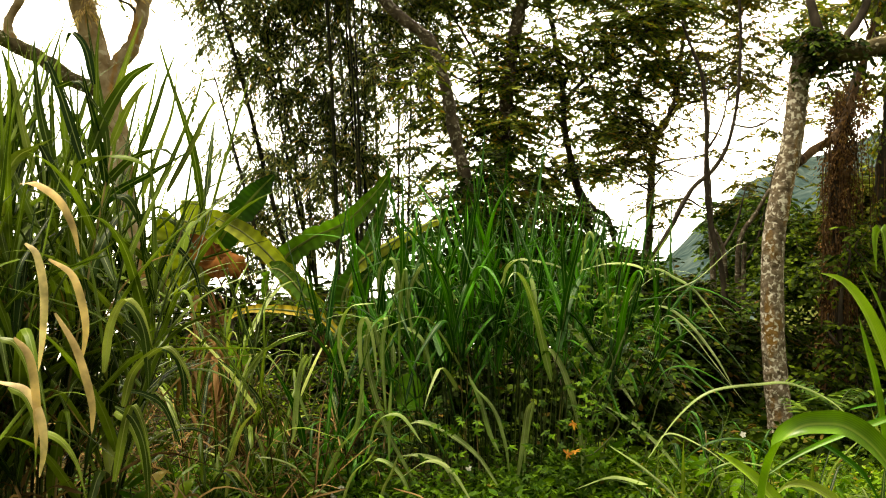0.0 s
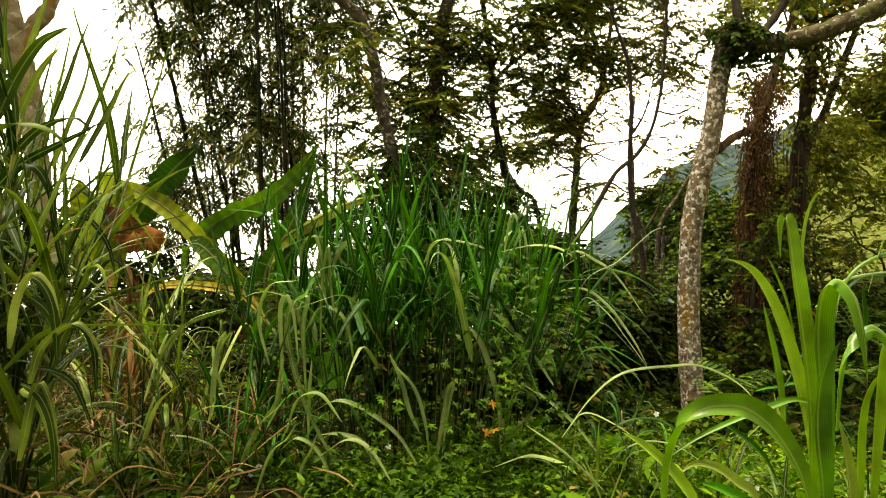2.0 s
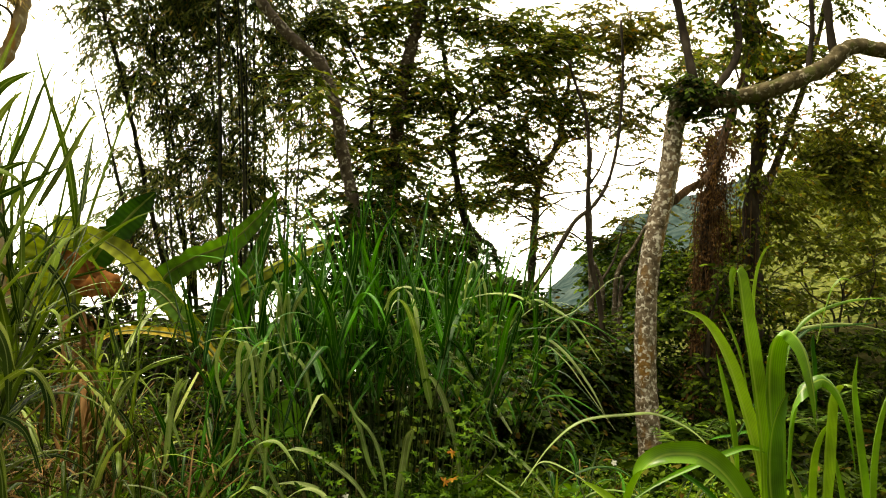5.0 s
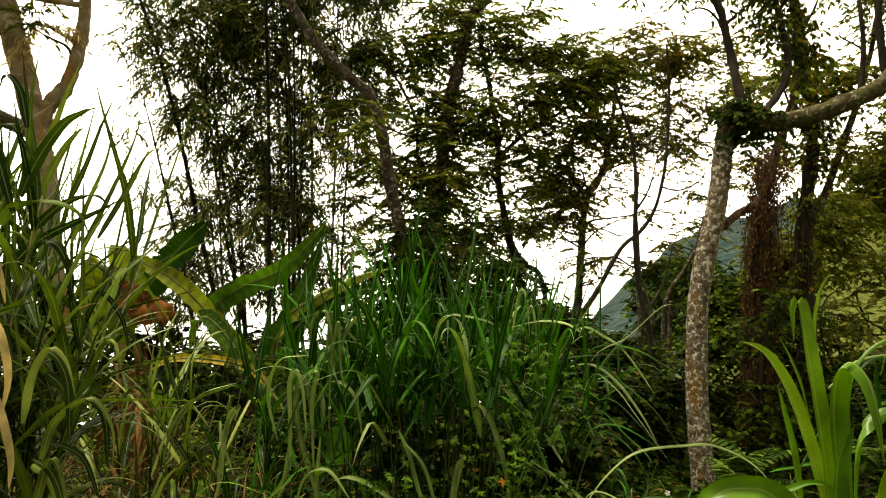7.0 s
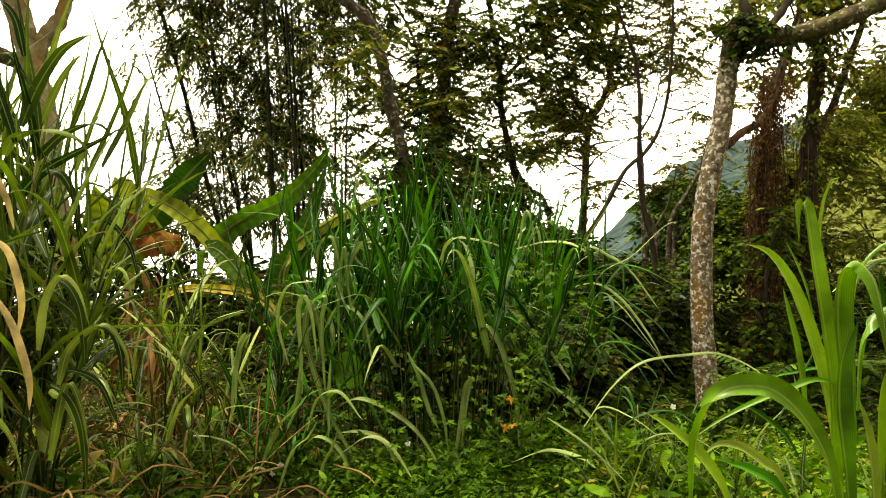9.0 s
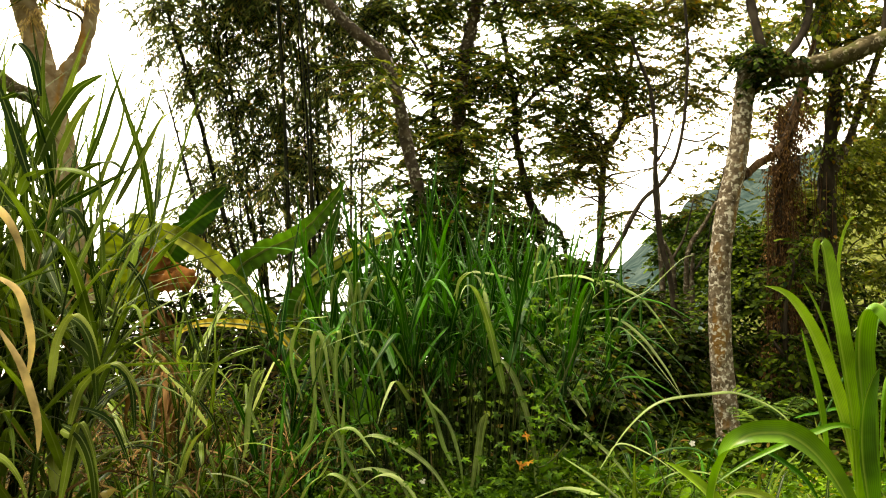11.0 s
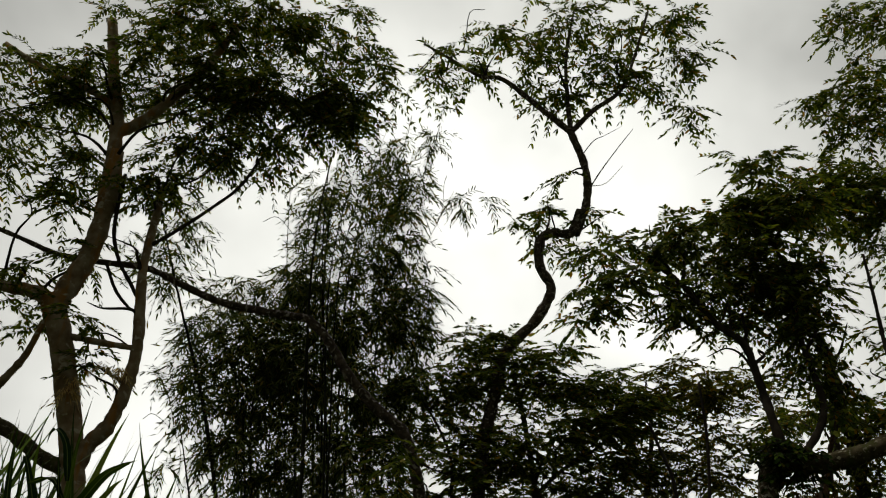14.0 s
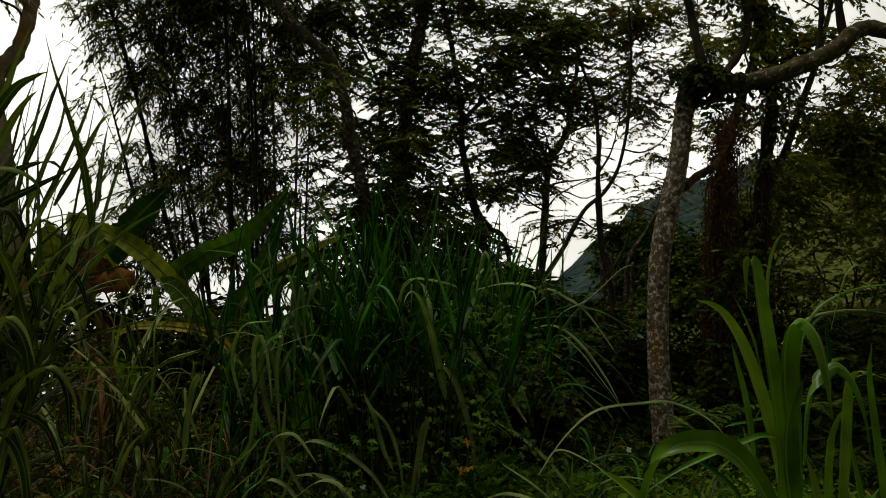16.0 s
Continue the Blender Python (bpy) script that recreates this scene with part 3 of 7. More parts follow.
A_LIMB2 = [(3.27, 7.20, 3.37), (3.62, 7.40, 3.89), (3.60, 7.60, 4.68), (3.67, 7.80, 5.42), (3.55, 8.00, 6.16)]
A_LOW = [(2.91, 7.20, 2.41), (3.14, 7.40, 2.56), (3.41, 7.60, 2.71), (3.64, 7.80, 3.05), (3.85, 8.00, 3.47), (4.10, 8.20, 4.02)]
limb(t_a, "trunk", A_TRUNK, 0.097, 0.08, BARK_LICHEN, 20, 0.014, 0.2)
limb(t_a, "limb", A_ARM, 0.082, 0.058, BARK_MOSS, 14, 0.035, label="thick mossy arm reaching sideways")
limb(t_a, "limb", A_UP, 0.042, 0.016, BARK_DARK, 9)
limb(t_a, "limb", A_UP2, 0.026, 0.012, BARK_DARK, 8)
limb(t_a, "limb", A_LIMB1, 0.046, 0.025, BARK_DARK, 9)
limb(t_a, "limb", A_LIMB2, 0.036, 0.018, BARK_DARK, 9)
limb(t_a, "limb", A_LOW, 0.04, 0.016, BARK_VINE, 9)
BL_A = []
leafy(BL_A, (1.91, 7.80, 5.61), (0.45, 0.5, 0.18), 26)
leafy(BL_A, (2.45, 7.80, 5.74), (0.45, 0.5, 0.2), 40)
leafy(BL_A, (2.89, 7.80, 5.77), (0.4, 0.5, 0.2), 40)
leafy(BL_A, (2.12, 7.80, 5.14), (0.4, 0.5, 0.2), 34)
leafy(BL_A, (1.68, 7.80, 4.99), (0.25, 0.4, 0.15), 16)
leafy(BL_A, (2.64, 7.80, 5.11), (0.4, 0.5, 0.25), 50)
leafy(BL_A, (3.53, 7.80, 6.64), (0.3, 0.5, 0.2), 26)
leafy(BL_A, (3.68, 7.80, 6.03), (0.5, 0.6, 0.3), 90)
leafy(BL_A, (3.36, 7.80, 5.35), (0.45, 0.6, 0.3), 80)
leafy(BL_A, (3.76, 7.80, 5.24), (0.35, 0.5, 0.3), 60)
leafy(BL_A, (3.02, 7.80, 4.89), (0.2, 0.4, 0.15), 18)
leafy(BL_A, (3.69, 7.80, 4.62), (0.22, 0.4, 0.3), 30)
leafy(BL_A, (3.34, 8.00, 6.18), (0.35, 0.6, 0.22), 50)
crown(t_a, BL_A, up_root(A_LIMB1, (A_LIMB2,)), TREE_LEAF, BARK_DARK, 11, dense=2.05, wide=1.1, leaf=0.075, width=0.03, per=16, reach=0.3, droop=0.45)

# vines and leaf tuft on the fork of that tree
t_tuft = thing("climbing_vine", (0, 0, 0), "dark climbing vine bunched on the tree fork", "vine")
lv, tw = sprays([
    ((3.08, 7.08, 3.45), (0.26, 0.14, 0.05), 44), ((3.11, 7.02, 3.36), (0.26, 0.16, 0.06), 40), ((2.99, 7.05, 3.26), (0.14, 0.15, 0.08), 14),
    ((3.16, 7.05, 3.15), (0.12, 0.15, 0.18), 8), ((3.33, 7.10, 3.31), (0.2, 0.14, 0.05), 12),
], np.random.default_rng(21), 0.062, 0.034, 10, 0.2, 0.5, 0.35, 0.1)
part("foliage", fast_mesh("foliage", *lv, smooth=False), SHRUB_LEAF_SHADED, t_tuft)["kind"] = "stuff"
part("branchwork", fast_mesh("branchwork", tw[0], tw[1]), BARK_DARK, t_tuft)["kind"] = "stuff"

# two trunks wrapped in vines behind it
B_TRUNK = [(3.92, 9.00, -0.00), (3.96, 9.00, 0.46), (4.01, 9.00, 1.16), (4.05, 9.00, 1.87), (4.05, 9.00, 2.52), (4.11, 9.00, 3.00), (4.23, 9.00, 3.42), (4.43, 9.00, 3.97), (4.51, 9.00, 4.39), (4.49, 9.00, 4.88)]
t_b = tree(B_TRUNK[0], "trunk wrapped in hanging brown vines")
limb(t_b, "trunk", B_TRUNK, 0.078, 0.04, BARK_DARK, 14, 0.16, power=0.8)
C_TRUNK = [(4.95, 9.80, 0.23), (4.96, 9.80, 1.13), (4.96, 9.80, 2.03), (4.95, 9.80, 2.81), (5.07, 9.80, 3.60), (5.06, 9.80, 4.12), (5.01, 9.80, 4.79), (4.87, 9.80, 5.59)]
t_c = tree(C_TRUNK[0], "dark trunk overgrown with leafy creepers")
C_LIMB = [(5.03, 9.80, 2.81), (5.23, 9.80, 3.20), (5.45, 9.80, 3.80), (5.63, 9.80, 4.26), (5.79, 9.80, 4.79), (5.95, 9.80, 5.46)]
limb(t_c, "trunk", C_TRUNK, 0.12, 0.05, BARK_DARK, 12, 0.1)
limb(t_c, "limb", C_LIMB, 0.055, 0.025, BARK_GREY, 10)
BL_C = []
leafy(BL_C, (5.21, 9.50, 7.49), (0.6, 0.7, 0.25), 60)
leafy(BL_C, (5.72, 9.50, 7.35), (0.6, 0.7, 0.3), 70)
leafy(BL_C, (6.32, 9.50, 7.74), (0.5, 0.7, 0.35), 70)
leafy(BL_C, (6.16, 9.50, 6.80), (0.5, 0.7, 0.25), 50)
leafy(BL_C, (5.57, 9.50, 8.40), (0.4, 0.6, 0.25), 34)
leafy(BL_C, (5.42, 9.50, 9.04), (0.35, 0.6, 0.2), 26)
leafy(BL_C, (6.14, 9.50, 9.01), (0.5, 0.6, 0.3), 50)
leafy(BL_C, (6.76, 9.50, 9.74), (0.5, 0.7, 0.3), 50)
leafy(BL_C, (5.52, 9.50, 5.66), (0.45, 0.6, 0.18), 24)
leafy(BL_C, (5.91, 9.50, 5.24), (0.35, 0.6, 0.2), 24)
leafy(BL_C, (5.06, 9.50, 4.49), (0.5, 0.5, 0.2), 34)
leafy(BL_C, (4.43, 9.50, 4.39), (0.4, 0.5, 0.16), 24)
leafy(BL_C, (7.16, 9.50, 8.81), (0.7, 0.8, 0.9), 120)
leafy(BL_C, (6.82, 9.50, 6.36), (0.6, 0.8, 0.7), 80)
leafy(BL_C, (5.42, 9.50, 7.44), (0.6, 0.6, 0.3), 90)
leafy(BL_C, (6.48, 9.50, 10.54), (0.9, 0.8, 0.4), 70)
crown(t_c, BL_C, up_root(C_TRUNK, (C_LIMB, B_TRUNK)), TREE_LEAF, BARK_DARK, 12, dense=1.75, wide=1.1, leaf=0.085, width=0.034, per=16, reach=0.36, droop=0.4)
# leafy creepers and hanging strands round both trunks
creeper = thing("creeper", (0, 0, 0), "leafy creepers and hanging strands on two trunks", "vine")
cb = []
for p in smooth_line(C_TRUNK[1:7], 2):
    cb.append((tuple(p), (0.2, 0.2, 0.22), 26))
for p in smooth_line(A_LIMB2[1:5], 2):
    cb.append((tuple(p), (0.14, 0.14, 0.14), 12))
cb += [(q, (0.14, 0.14, 0.2), 34) for q in ((3.82, 8.0, 5.61), (3.91, 8.0, 5.23), (3.99, 8.0, 4.86), (4.08, 8.0, 4.51), (4.14, 8.0, 4.22), (4.05, 8.0, 5.56))]
lv, tw = sprays(cb, np.random.default_rng(22), 0.065, 0.036, 8, 0.22, 0.8, 0.5, 0.35)
part("foliage", fast_mesh("foliage", *lv, smooth=False), TREE_LEAF, creeper)["kind"] = "stuff"
part("branchwork", fast_mesh("branchwork", tw[0], tw[1]), BARK_DARK, creeper)["kind"] = "stuff"
bb = [(tuple(p), (0.15 + 0.12 * max(0, 1.4 - p[2]) / 1.4, 0.15, 0.2), 110) for p in smooth_line(B_TRUNK[:7], 3)] + [
    ((3.16, 7.15, 3.12), (0.1, 0.1, 0.2), 22), ((3.41, 7.25, 2.86), (0.12, 0.1, 0.2), 22),
    ((3.23, 7.30, 2.62), (0.12, 0.1, 0.08), 14), ((3.33, 7.30, 3.36), (0.2, 0.1, 0.08), 16),
]
lv, tw = sprays(bb, np.random.default_rng(24), 0.034, 0.013, 9, 0.13, 1.1, 0.5, 0.8)
part("withered_foliage", fast_mesh("withered_foliage", *lv, smooth=False), VINE_DEAD, creeper, "brown withered creeper leaves")["kind"] = "stuff"
rng = np.random.default_rng(23)
for owner, line, spread_m, count in ((t_b, B_TRUNK[:7], 0.15, 130), (t_c, C_TRUNK[1:5], 0.16, 24)):
    c = smooth_line(line, 4)
    for i in range(count):
        a = rng.random() * 2 * np.pi
        k = rng.integers(len(c) // 3, len(c))
        off = np.array([math.cos(a), math.sin(a) * 0.8, 0]) * spread_m * (0.7 + 0.4 * rng.random())
        top = c[k] + off
        drop = 0.5 + 1.3 * rng.random()
        pts = [top, top + [0.04 * rng.standard_normal(), 0.03 * rng.standard_normal(), -drop * 0.5], top + [0.07 * rng.standard_normal(), 0.05 * rng.standard_normal(), -drop]]
        v, t, u = tube(pts, 0.0045, 0.003, 5, 0.1, 4, seed=i)
        part("vine_strand", fast_mesh("vine_strand", v, t), BARK_VINE, owner)

# the tree whose limb swings across to the left
D_TRUNK = [(0.31, 8.60, 0.86), (0.28, 8.60, 1.37), (0.27, 8.60, 1.90), (0.21, 8.60, 2.44), (0.09, 8.60, 2.95), (-0.01, 8.60, 3.47), (-0.15, 8.60, 3.83), (-0.43, 8.60, 4.06), (-0.73, 8.60, 4.38), (-1.01, 8.60, 4.80), (-1.23, 8.60, 5.01)]
t_d = tree(D_TRUNK[0], "leaning grey tree with one long horizontal limb")
D_LIMB = [(-1.23, 8.60, 5.01), (-1.73, 8.60, 5.07), (-2.20, 8.60, 5.16), (-2.67, 8.60, 5.36), (-3.03, 8.60, 5.51), (-3.56, 8.60, 5.56), (-4.04, 8.60, 5.64), (-4.52, 8.60, 5.83), (-5.13, 8.60, 6.04)]
limb(t_d, "trunk", D_TRUNK, 0.072, 0.048, BARK_GREY, 12, 0.05)
limb(t_d, "limb", D_LIMB, 0.047, 0.024, BARK_GREY, 10, 0.06)

# the tree with the winding top
E_TRUNK = [(0.68, 11.50, 0.63), (0.71, 11.50, 1.31), (0.74, 11.50, 2.45), (0.80, 11.50, 3.49), (0.89, 11.50, 4.49), (1.03, 11.50, 5.13), (1.12, 11.50, 5.62), (1.27, 11.50, 5.91), (1.64, 11.50, 6.33), (1.85, 11.50, 6.80), (1.69, 11.50, 7.17), (1.71, 11.50, 7.58), (1.88, 11.50, 7.72), (2.18, 11.50, 7.75), (2.32, 11.50, 8.13)]
t_e = tree(E_TRUNK[0], "tall tree with a winding bare stem and small crown")
E_TOP = [(2.24, 11.50, 7.72), (2.43, 11.50, 8.28), (2.44, 11.50, 8.89), (2.23, 11.50, 9.56)]
E_F1 = [(2.23, 11.50, 9.56), (1.69, 11.50, 10.06), (1.14, 11.50, 10.54), (0.76, 11.50, 10.59), (0.24, 11.50, 10.92), (-0.19, 11.50, 11.20)]
E_F2 = [(2.23, 11.50, 9.56), (2.20, 11.50, 10.15), (2.20, 11.50, 11.07), (2.38, 11.50, 12.17)]
E_F3 = [(2.23, 11.50, 9.56), (2.61, 11.50, 10.01), (3.09, 11.50, 10.45), (3.36, 11.50, 11.17), (3.66, 11.50, 12.17)]
limb(t_e, "trunk", E_TRUNK, 0.105, 0.066, BARK_GREY, 12, 0.06, power=0.5)
limb(t_e, "limb", E_TOP, 0.07, 0.058, BARK_GREY, 10)
limb(t_e, "limb", E_F1, 0.055, 0.02, BARK_GREY, 8)
limb(t_e, "limb", E_F2, 0.045, 0.018, BARK_GREY, 8)
limb(t_e, "limb", E_F3, 0.05, 0.02, BARK_GREY, 8)
limb(t_e, "dead_twig", [(2.40, 11.50, 8.37), (2.67, 11.50, 8.85), (3.00, 11.50, 9.35), (3.24, 11.50, 9.69)], 0.014, 0.004, BARK_GREY, 5)
limb(t_e, "dead_twig", [(2.36, 11.50, 9.09), (2.59, 11.50, 9.42), (2.78, 11.50, 9.54), (3.06, 11.50, 9.73)], 0.010, 0.003, BARK_GREY, 5)
limb(t_e, "dead_twig", [(2.52, 11.50, 8.58), (2.75, 11.50, 8.65), (3.03, 11.50, 8.98)], 0.007, 0.003, BARK_GREY, 5)
BL_E = []
leafy(BL_E, (-0.07, 11.50, 10.69), (0.4, 0.5, 0.15), 20)
leafy(BL_E, (0.57, 11.50, 10.98), (0.5, 0.5, 0.15), 24)
leafy(BL_E, (1.55, 11.50, 10.84), (0.4, 0.5, 0.2), 24)
leafy(BL_E, (2.16, 11.50, 10.37), (0.35, 0.5, 0.25), 26)
leafy(BL_E, (2.83, 11.50, 10.89), (0.5, 0.5, 0.25), 36)
leafy(BL_E, (3.58, 11.50, 10.72), (0.45, 0.5, 0.25), 34)
leafy(BL_E, (4.09, 11.50, 11.18), (0.35, 0.5, 0.2), 22)
leafy(BL_E, (4.25, 11.50, 10.16), (0.25, 0.3, 0.12), 10)
leafy(BL_E, (2.13, 11.50, 8.81), (0.12, 0.2, 0.12), 5)
leafy(BL_E, (1.82, 11.50, 8.23), (0.2, 0.3, 0.1), 8)
leafy(BL_E, (1.55, 11.50, 7.92), (0.22, 0.3, 0.1), 9)
leafy(BL_E, (2.42, 11.50, 8.08), (0.22, 0.3, 0.12), 8)
leafy(BL_E, (1.77, 11.50, 7.55), (0.15, 0.3, 0.1), 6)
leafy(BL_E, (1.79, 11.50, 11.74), (1.2, 0.7, 0.3), 70)
leafy(BL_E, (3.36, 11.50, 12.01), (1.0, 0.7, 0.35), 60)
crown(t_e, BL_E, up_root(E_TOP, (E_F1, E_F2, E_F3, E_TRUNK[10:])), TREE_LEAF, BARK_DARK, 13, leaf=0.11, width=0.04, per=14, reach=0.4, droop=0.5)

# the broad dark tree in the middle
F_TRUNK = [(2.33, 11.80, 0.65), (2.15, 11.80, 1.41), (1.90, 11.80, 2.33), (1.79, 11.80, 2.79), (1.64, 11.80, 3.45), (1.61, 11.80, 4.03), (1.52, 11.80, 4.65), (1.43, 11.80, 5.12), (1.32, 11.80, 5.59)]
t_f = tree(F_TRUNK[0], "broad dark tree with layered flat sprays")
F_LIMB = [(1.79, 11.80, 2.75), (1.99, 11.80, 2.44), (2.20, 11.80, 2.31), (2.29, 11.80, 1.98), (2.35, 11.80, 1.56)]
F_LIMB2 = [(1.58, 11.80, 3.83), (1.96, 11.80, 4.22), (2.54, 11.80, 4.61), (2.89, 11.80, 5.02)]
F_LIMB3 = [(0.81, 11.80, 3.23), (0.53, 11.80, 3.70), (0.47, 11.80, 4.34), (0.25, 11.80, 4.83), (0.02, 11.80, 5.17)]
limb(t_f, "trunk", F_TRUNK, 0.058, 0.03, BARK_DARK, 9)
limb(t_f, "limb", F_LIMB, 0.038, 0.028, BARK_DARK, 8)
limb(t_f, "limb", F_LIMB2, 0.035, 0.015, BARK_DARK, 8)
limb(t_f, "limb", F_LIMB3, 0.03, 0.015, BARK_DARK, 8)
BL_F = []
leafy(BL_F, (0.89, 11.80, 5.86), (0.45, 0.7, 0.25), 70)
leafy(BL_F, (0.34, 11.80, 5.28), (0.6, 0.7, 0.25), 80)
leafy(BL_F, (1.72, 11.80, 5.63), (0.55, 0.7, 0.25), 80)
leafy(BL_F, (1.14, 11.80, 5.22), (0.6, 0.7, 0.25), 50)
leafy(BL_F, (2.28, 11.80, 5.54), (0.5, 0.7, 0.22), 60)
leafy(BL_F, (2.06, 11.80, 4.54), (0.75, 0.8, 0.38), 105)
leafy(BL_F, (2.84, 11.80, 5.36), (0.6, 0.7, 0.25), 80)
leafy(BL_F, (2.64, 11.80, 4.86), (0.6, 0.7, 0.2), 90)
leafy(BL_F, (0.78, 11.80, 4.09), (0.3, 0.5, 0.6), 90)
leafy(BL_F, (0.13, 11.80, 4.67), (0.45, 0.6, 0.3), 60)
leafy(BL_F, (0.37, 11.80, 3.55), (0.4, 0.5, 0.45), 50)
leafy(BL_F, (1.30, 11.80, 3.68), (0.45, 0.6, 0.5), 70)
leafy(BL_F, (2.00, 11.80, 3.59), (0.4, 0.6, 0.4), 50)
leafy(BL_F, (0.89, 11.80, 2.92), (0.6, 0.6, 0.4), 90)
leafy(BL_F, (1.72, 11.80, 2.82), (0.6, 0.6, 0.35), 60)
leafy(BL_F, (-0.08, 11.80, 3.88), (0.25, 0.5, 0.4), 20)
leafy(BL_F, (-0.21, 11.80, 5.17), (0.3, 0.4, 0.15), 20)
leafy(BL_F, (1.15, 11.40, 4.38), (0.5, 0.4, 0.3), 80)
leafy(BL_F, (0.06, 11.30, 3.47), (0.5, 0.3, 0.5), 40)
leafy(BL_F, (-0.05, 8.30, 3.46), (0.25, 0.3, 0.2), 12)
leafy(BL_F, (0.61, 11.20, 2.57), (0.8, 0.4, 0.3), 70)
leafy(BL_F, (2.84, 12.20, 4.29), (0.6, 0.6, 0.3), 50)
leafy(BL_F, (0.86, 11.20, 3.43), (0.25, 0.25, 0.5), 50)
leafy(BL_F, (-0.42, 12.20, 3.16), (0.5, 0.5, 0.5), 30)
crown(t_f, BL_F, up_root(F_TRUNK, (F_LIMB, F_LIMB2, F_LIMB3, E_TRUNK[2:7])), TREE_LEAF, BARK_DARK, 14, dense=2.1, wide=1.2, leaf=0.085, width=0.034, per=16, reach=0.36, droop=0.3, flatness=0.25)

# thin pale tree and the sinuous one between the trunks
G_TRUNK = [(2.99, 13.00, 0.56), (3.03, 13.00, 1.91), (3.09, 13.00, 3.01), (3.15, 13.00, 3.54), (3.31, 13.00, 3.79), (3.47, 13.00, 4.25), (3.56, 13.00, 4.90), (3.60, 13.00, 5.59)]
t_g = tree(G_TRUNK[0], "slender pale-barked tree with open airy crown")
G_LIMB = [(3.15, 13.00, 3.54), (2.97, 13.00, 3.82), (2.71, 13.00, 4.08), (2.41, 13.00, 4.21)]
limb(t_g, "trunk", G_TRUNK, 0.065, 0.025, BARK_GREY, 9)
limb(t_g, "limb", G_LIMB, 0.035, 0.015, BARK_GREY, 7)
for line, r in (
    ([(3.13, 13.00, 3.43), (3.25, 13.00, 3.80), (3.44, 13.00, 4.06), (3.41, 13.00, 4.62), (3.27, 13.00, 5.08), (3.20, 13.00, 5.62)], 0.034),
    ([(3.41, 13.00, 4.38), (3.60, 13.00, 4.57), (3.92, 13.00, 4.40), (4.02, 13.00, 4.55), (4.26, 13.00, 4.85)], 0.018),
    ([(3.42, 13.00, 3.96), (3.15, 13.00, 3.94), (2.75, 13.00, 4.08), (2.46, 13.00, 4.14)], 0.014),
    ([(3.42, 13.00, 3.91), (3.64, 13.00, 3.85), (3.91, 13.00, 3.79), (4.33, 13.00, 3.77)], 0.012),
    ([(3.50, 13.00, 5.15), (3.76, 13.00, 5.40), (4.03, 13.00, 5.47), (4.27, 13.00, 5.40)], 0.014),
    ([(3.37, 13.00, 4.81), (3.08, 13.00, 5.15), (2.78, 13.00, 5.06), (2.57, 13.00, 4.81)], 0.02),
):
    limb(t_g, "limb", line, r, r * 0.45, BARK_DARK, 7)
H_TRUNK = [(3.12, 9.60, 0.53), (3.07, 9.60, 1.28), (3.02, 9.60, 1.66), (2.93, 9.60, 2.03), (2.88, 9.60, 2.54), (2.89, 9.60, 3.04), (2.88, 9.60, 3.42), (2.84, 9.60, 3.74), (2.72, 9.60, 4.06), (2.63, 9.60, 4.32)]
t_h = tree(H_TRUNK[0], "thin dark tree with a sinuous forked stem")
H_LIMB = [(2.24, 9.60, 1.66), (2.45, 9.60, 1.97), (2.62, 9.60, 2.29), (2.75, 9.60, 2.49), (2.94, 9.60, 2.65), (3.11, 9.60, 2.92), (3.21, 9.60, 3.30), (3.26, 9.60, 3.74), (3.28, 9.60, 4.26), (3.25, 9.60, 4.84)]
H_LIMB2 = [(3.18, 9.60, 3.17), (3.40, 9.60, 3.14), (3.63, 9.60, 3.26), (3.76, 9.60, 3.46)]
limb(t_h, "trunk", H_TRUNK, 0.036, 0.016, BARK_DARK, 8)
limb(t_h, "limb", H_LIMB, 0.03, 0.014, BARK_DARK, 8)
limb(t_h, "limb", H_LIMB2, 0.012, 0.006, BARK_DARK, 6)
BL_G = []
leafy(BL_G, (3.86, 12.50, 5.56), (0.6, 0.8, 0.22), 60)
leafy(BL_G, (3.63, 12.50, 5.84), (0.5, 0.8, 0.15), 40)
leafy(BL_G, (4.56, 12.50, 5.64), (0.6, 0.8, 0.22), 60)
leafy(BL_G, (4.68, 12.50, 5.95), (0.35, 0.6, 0.15), 26)
leafy(BL_G, (3.28, 12.50, 4.78), (0.6, 0.8, 0.25), 28)
leafy(BL_G, (4.07, 12.50, 5.03), (0.7, 0.8, 0.25), 34)
leafy(BL_G, (4.56, 12.50, 4.84), (0.5, 0.8, 0.3), 44)
leafy(BL_G, (2.69, 12.50, 3.69), (0.45, 0.5, 0.35), 40)
leafy(BL_G, (2.47, 12.50, 4.03), (0.5, 0.5, 0.3), 24)
leafy(BL_G, (3.49, 12.50, 4.26), (0.5, 0.7, 0.25), 26)
leafy(BL_G, (4.33, 12.50, 4.24), (0.5, 0.7, 0.3), 28)
leafy(BL_G, (2.89, 12.50, 3.11), (0.3, 0.4, 0.3), 16)
leafy(BL_G, (3.43, 12.50, 3.59), (0.25, 0.4, 0.3), 8)
leafy(BL_G, (5.15, 12.50, 5.54), (0.4, 0.6, 0.3), 30)
leafy(BL_G, (5.75, 12.50, 5.43), (0.5, 0.6, 0.25), 30)
leafy(BL_G, (6.02, 12.50, 4.29), (0.5, 0.6, 0.4), 50)
leafy(BL_G, (5.40, 12.50, 4.04), (0.3, 0.6, 0.4), 26)
leafy(BL_G, (2.66, 12.60, 3.95), (0.5, 0.5, 0.3), 20)
leafy(BL_G, (3.06, 12.60, 4.52), (0.5, 0.5, 0.2), 30)
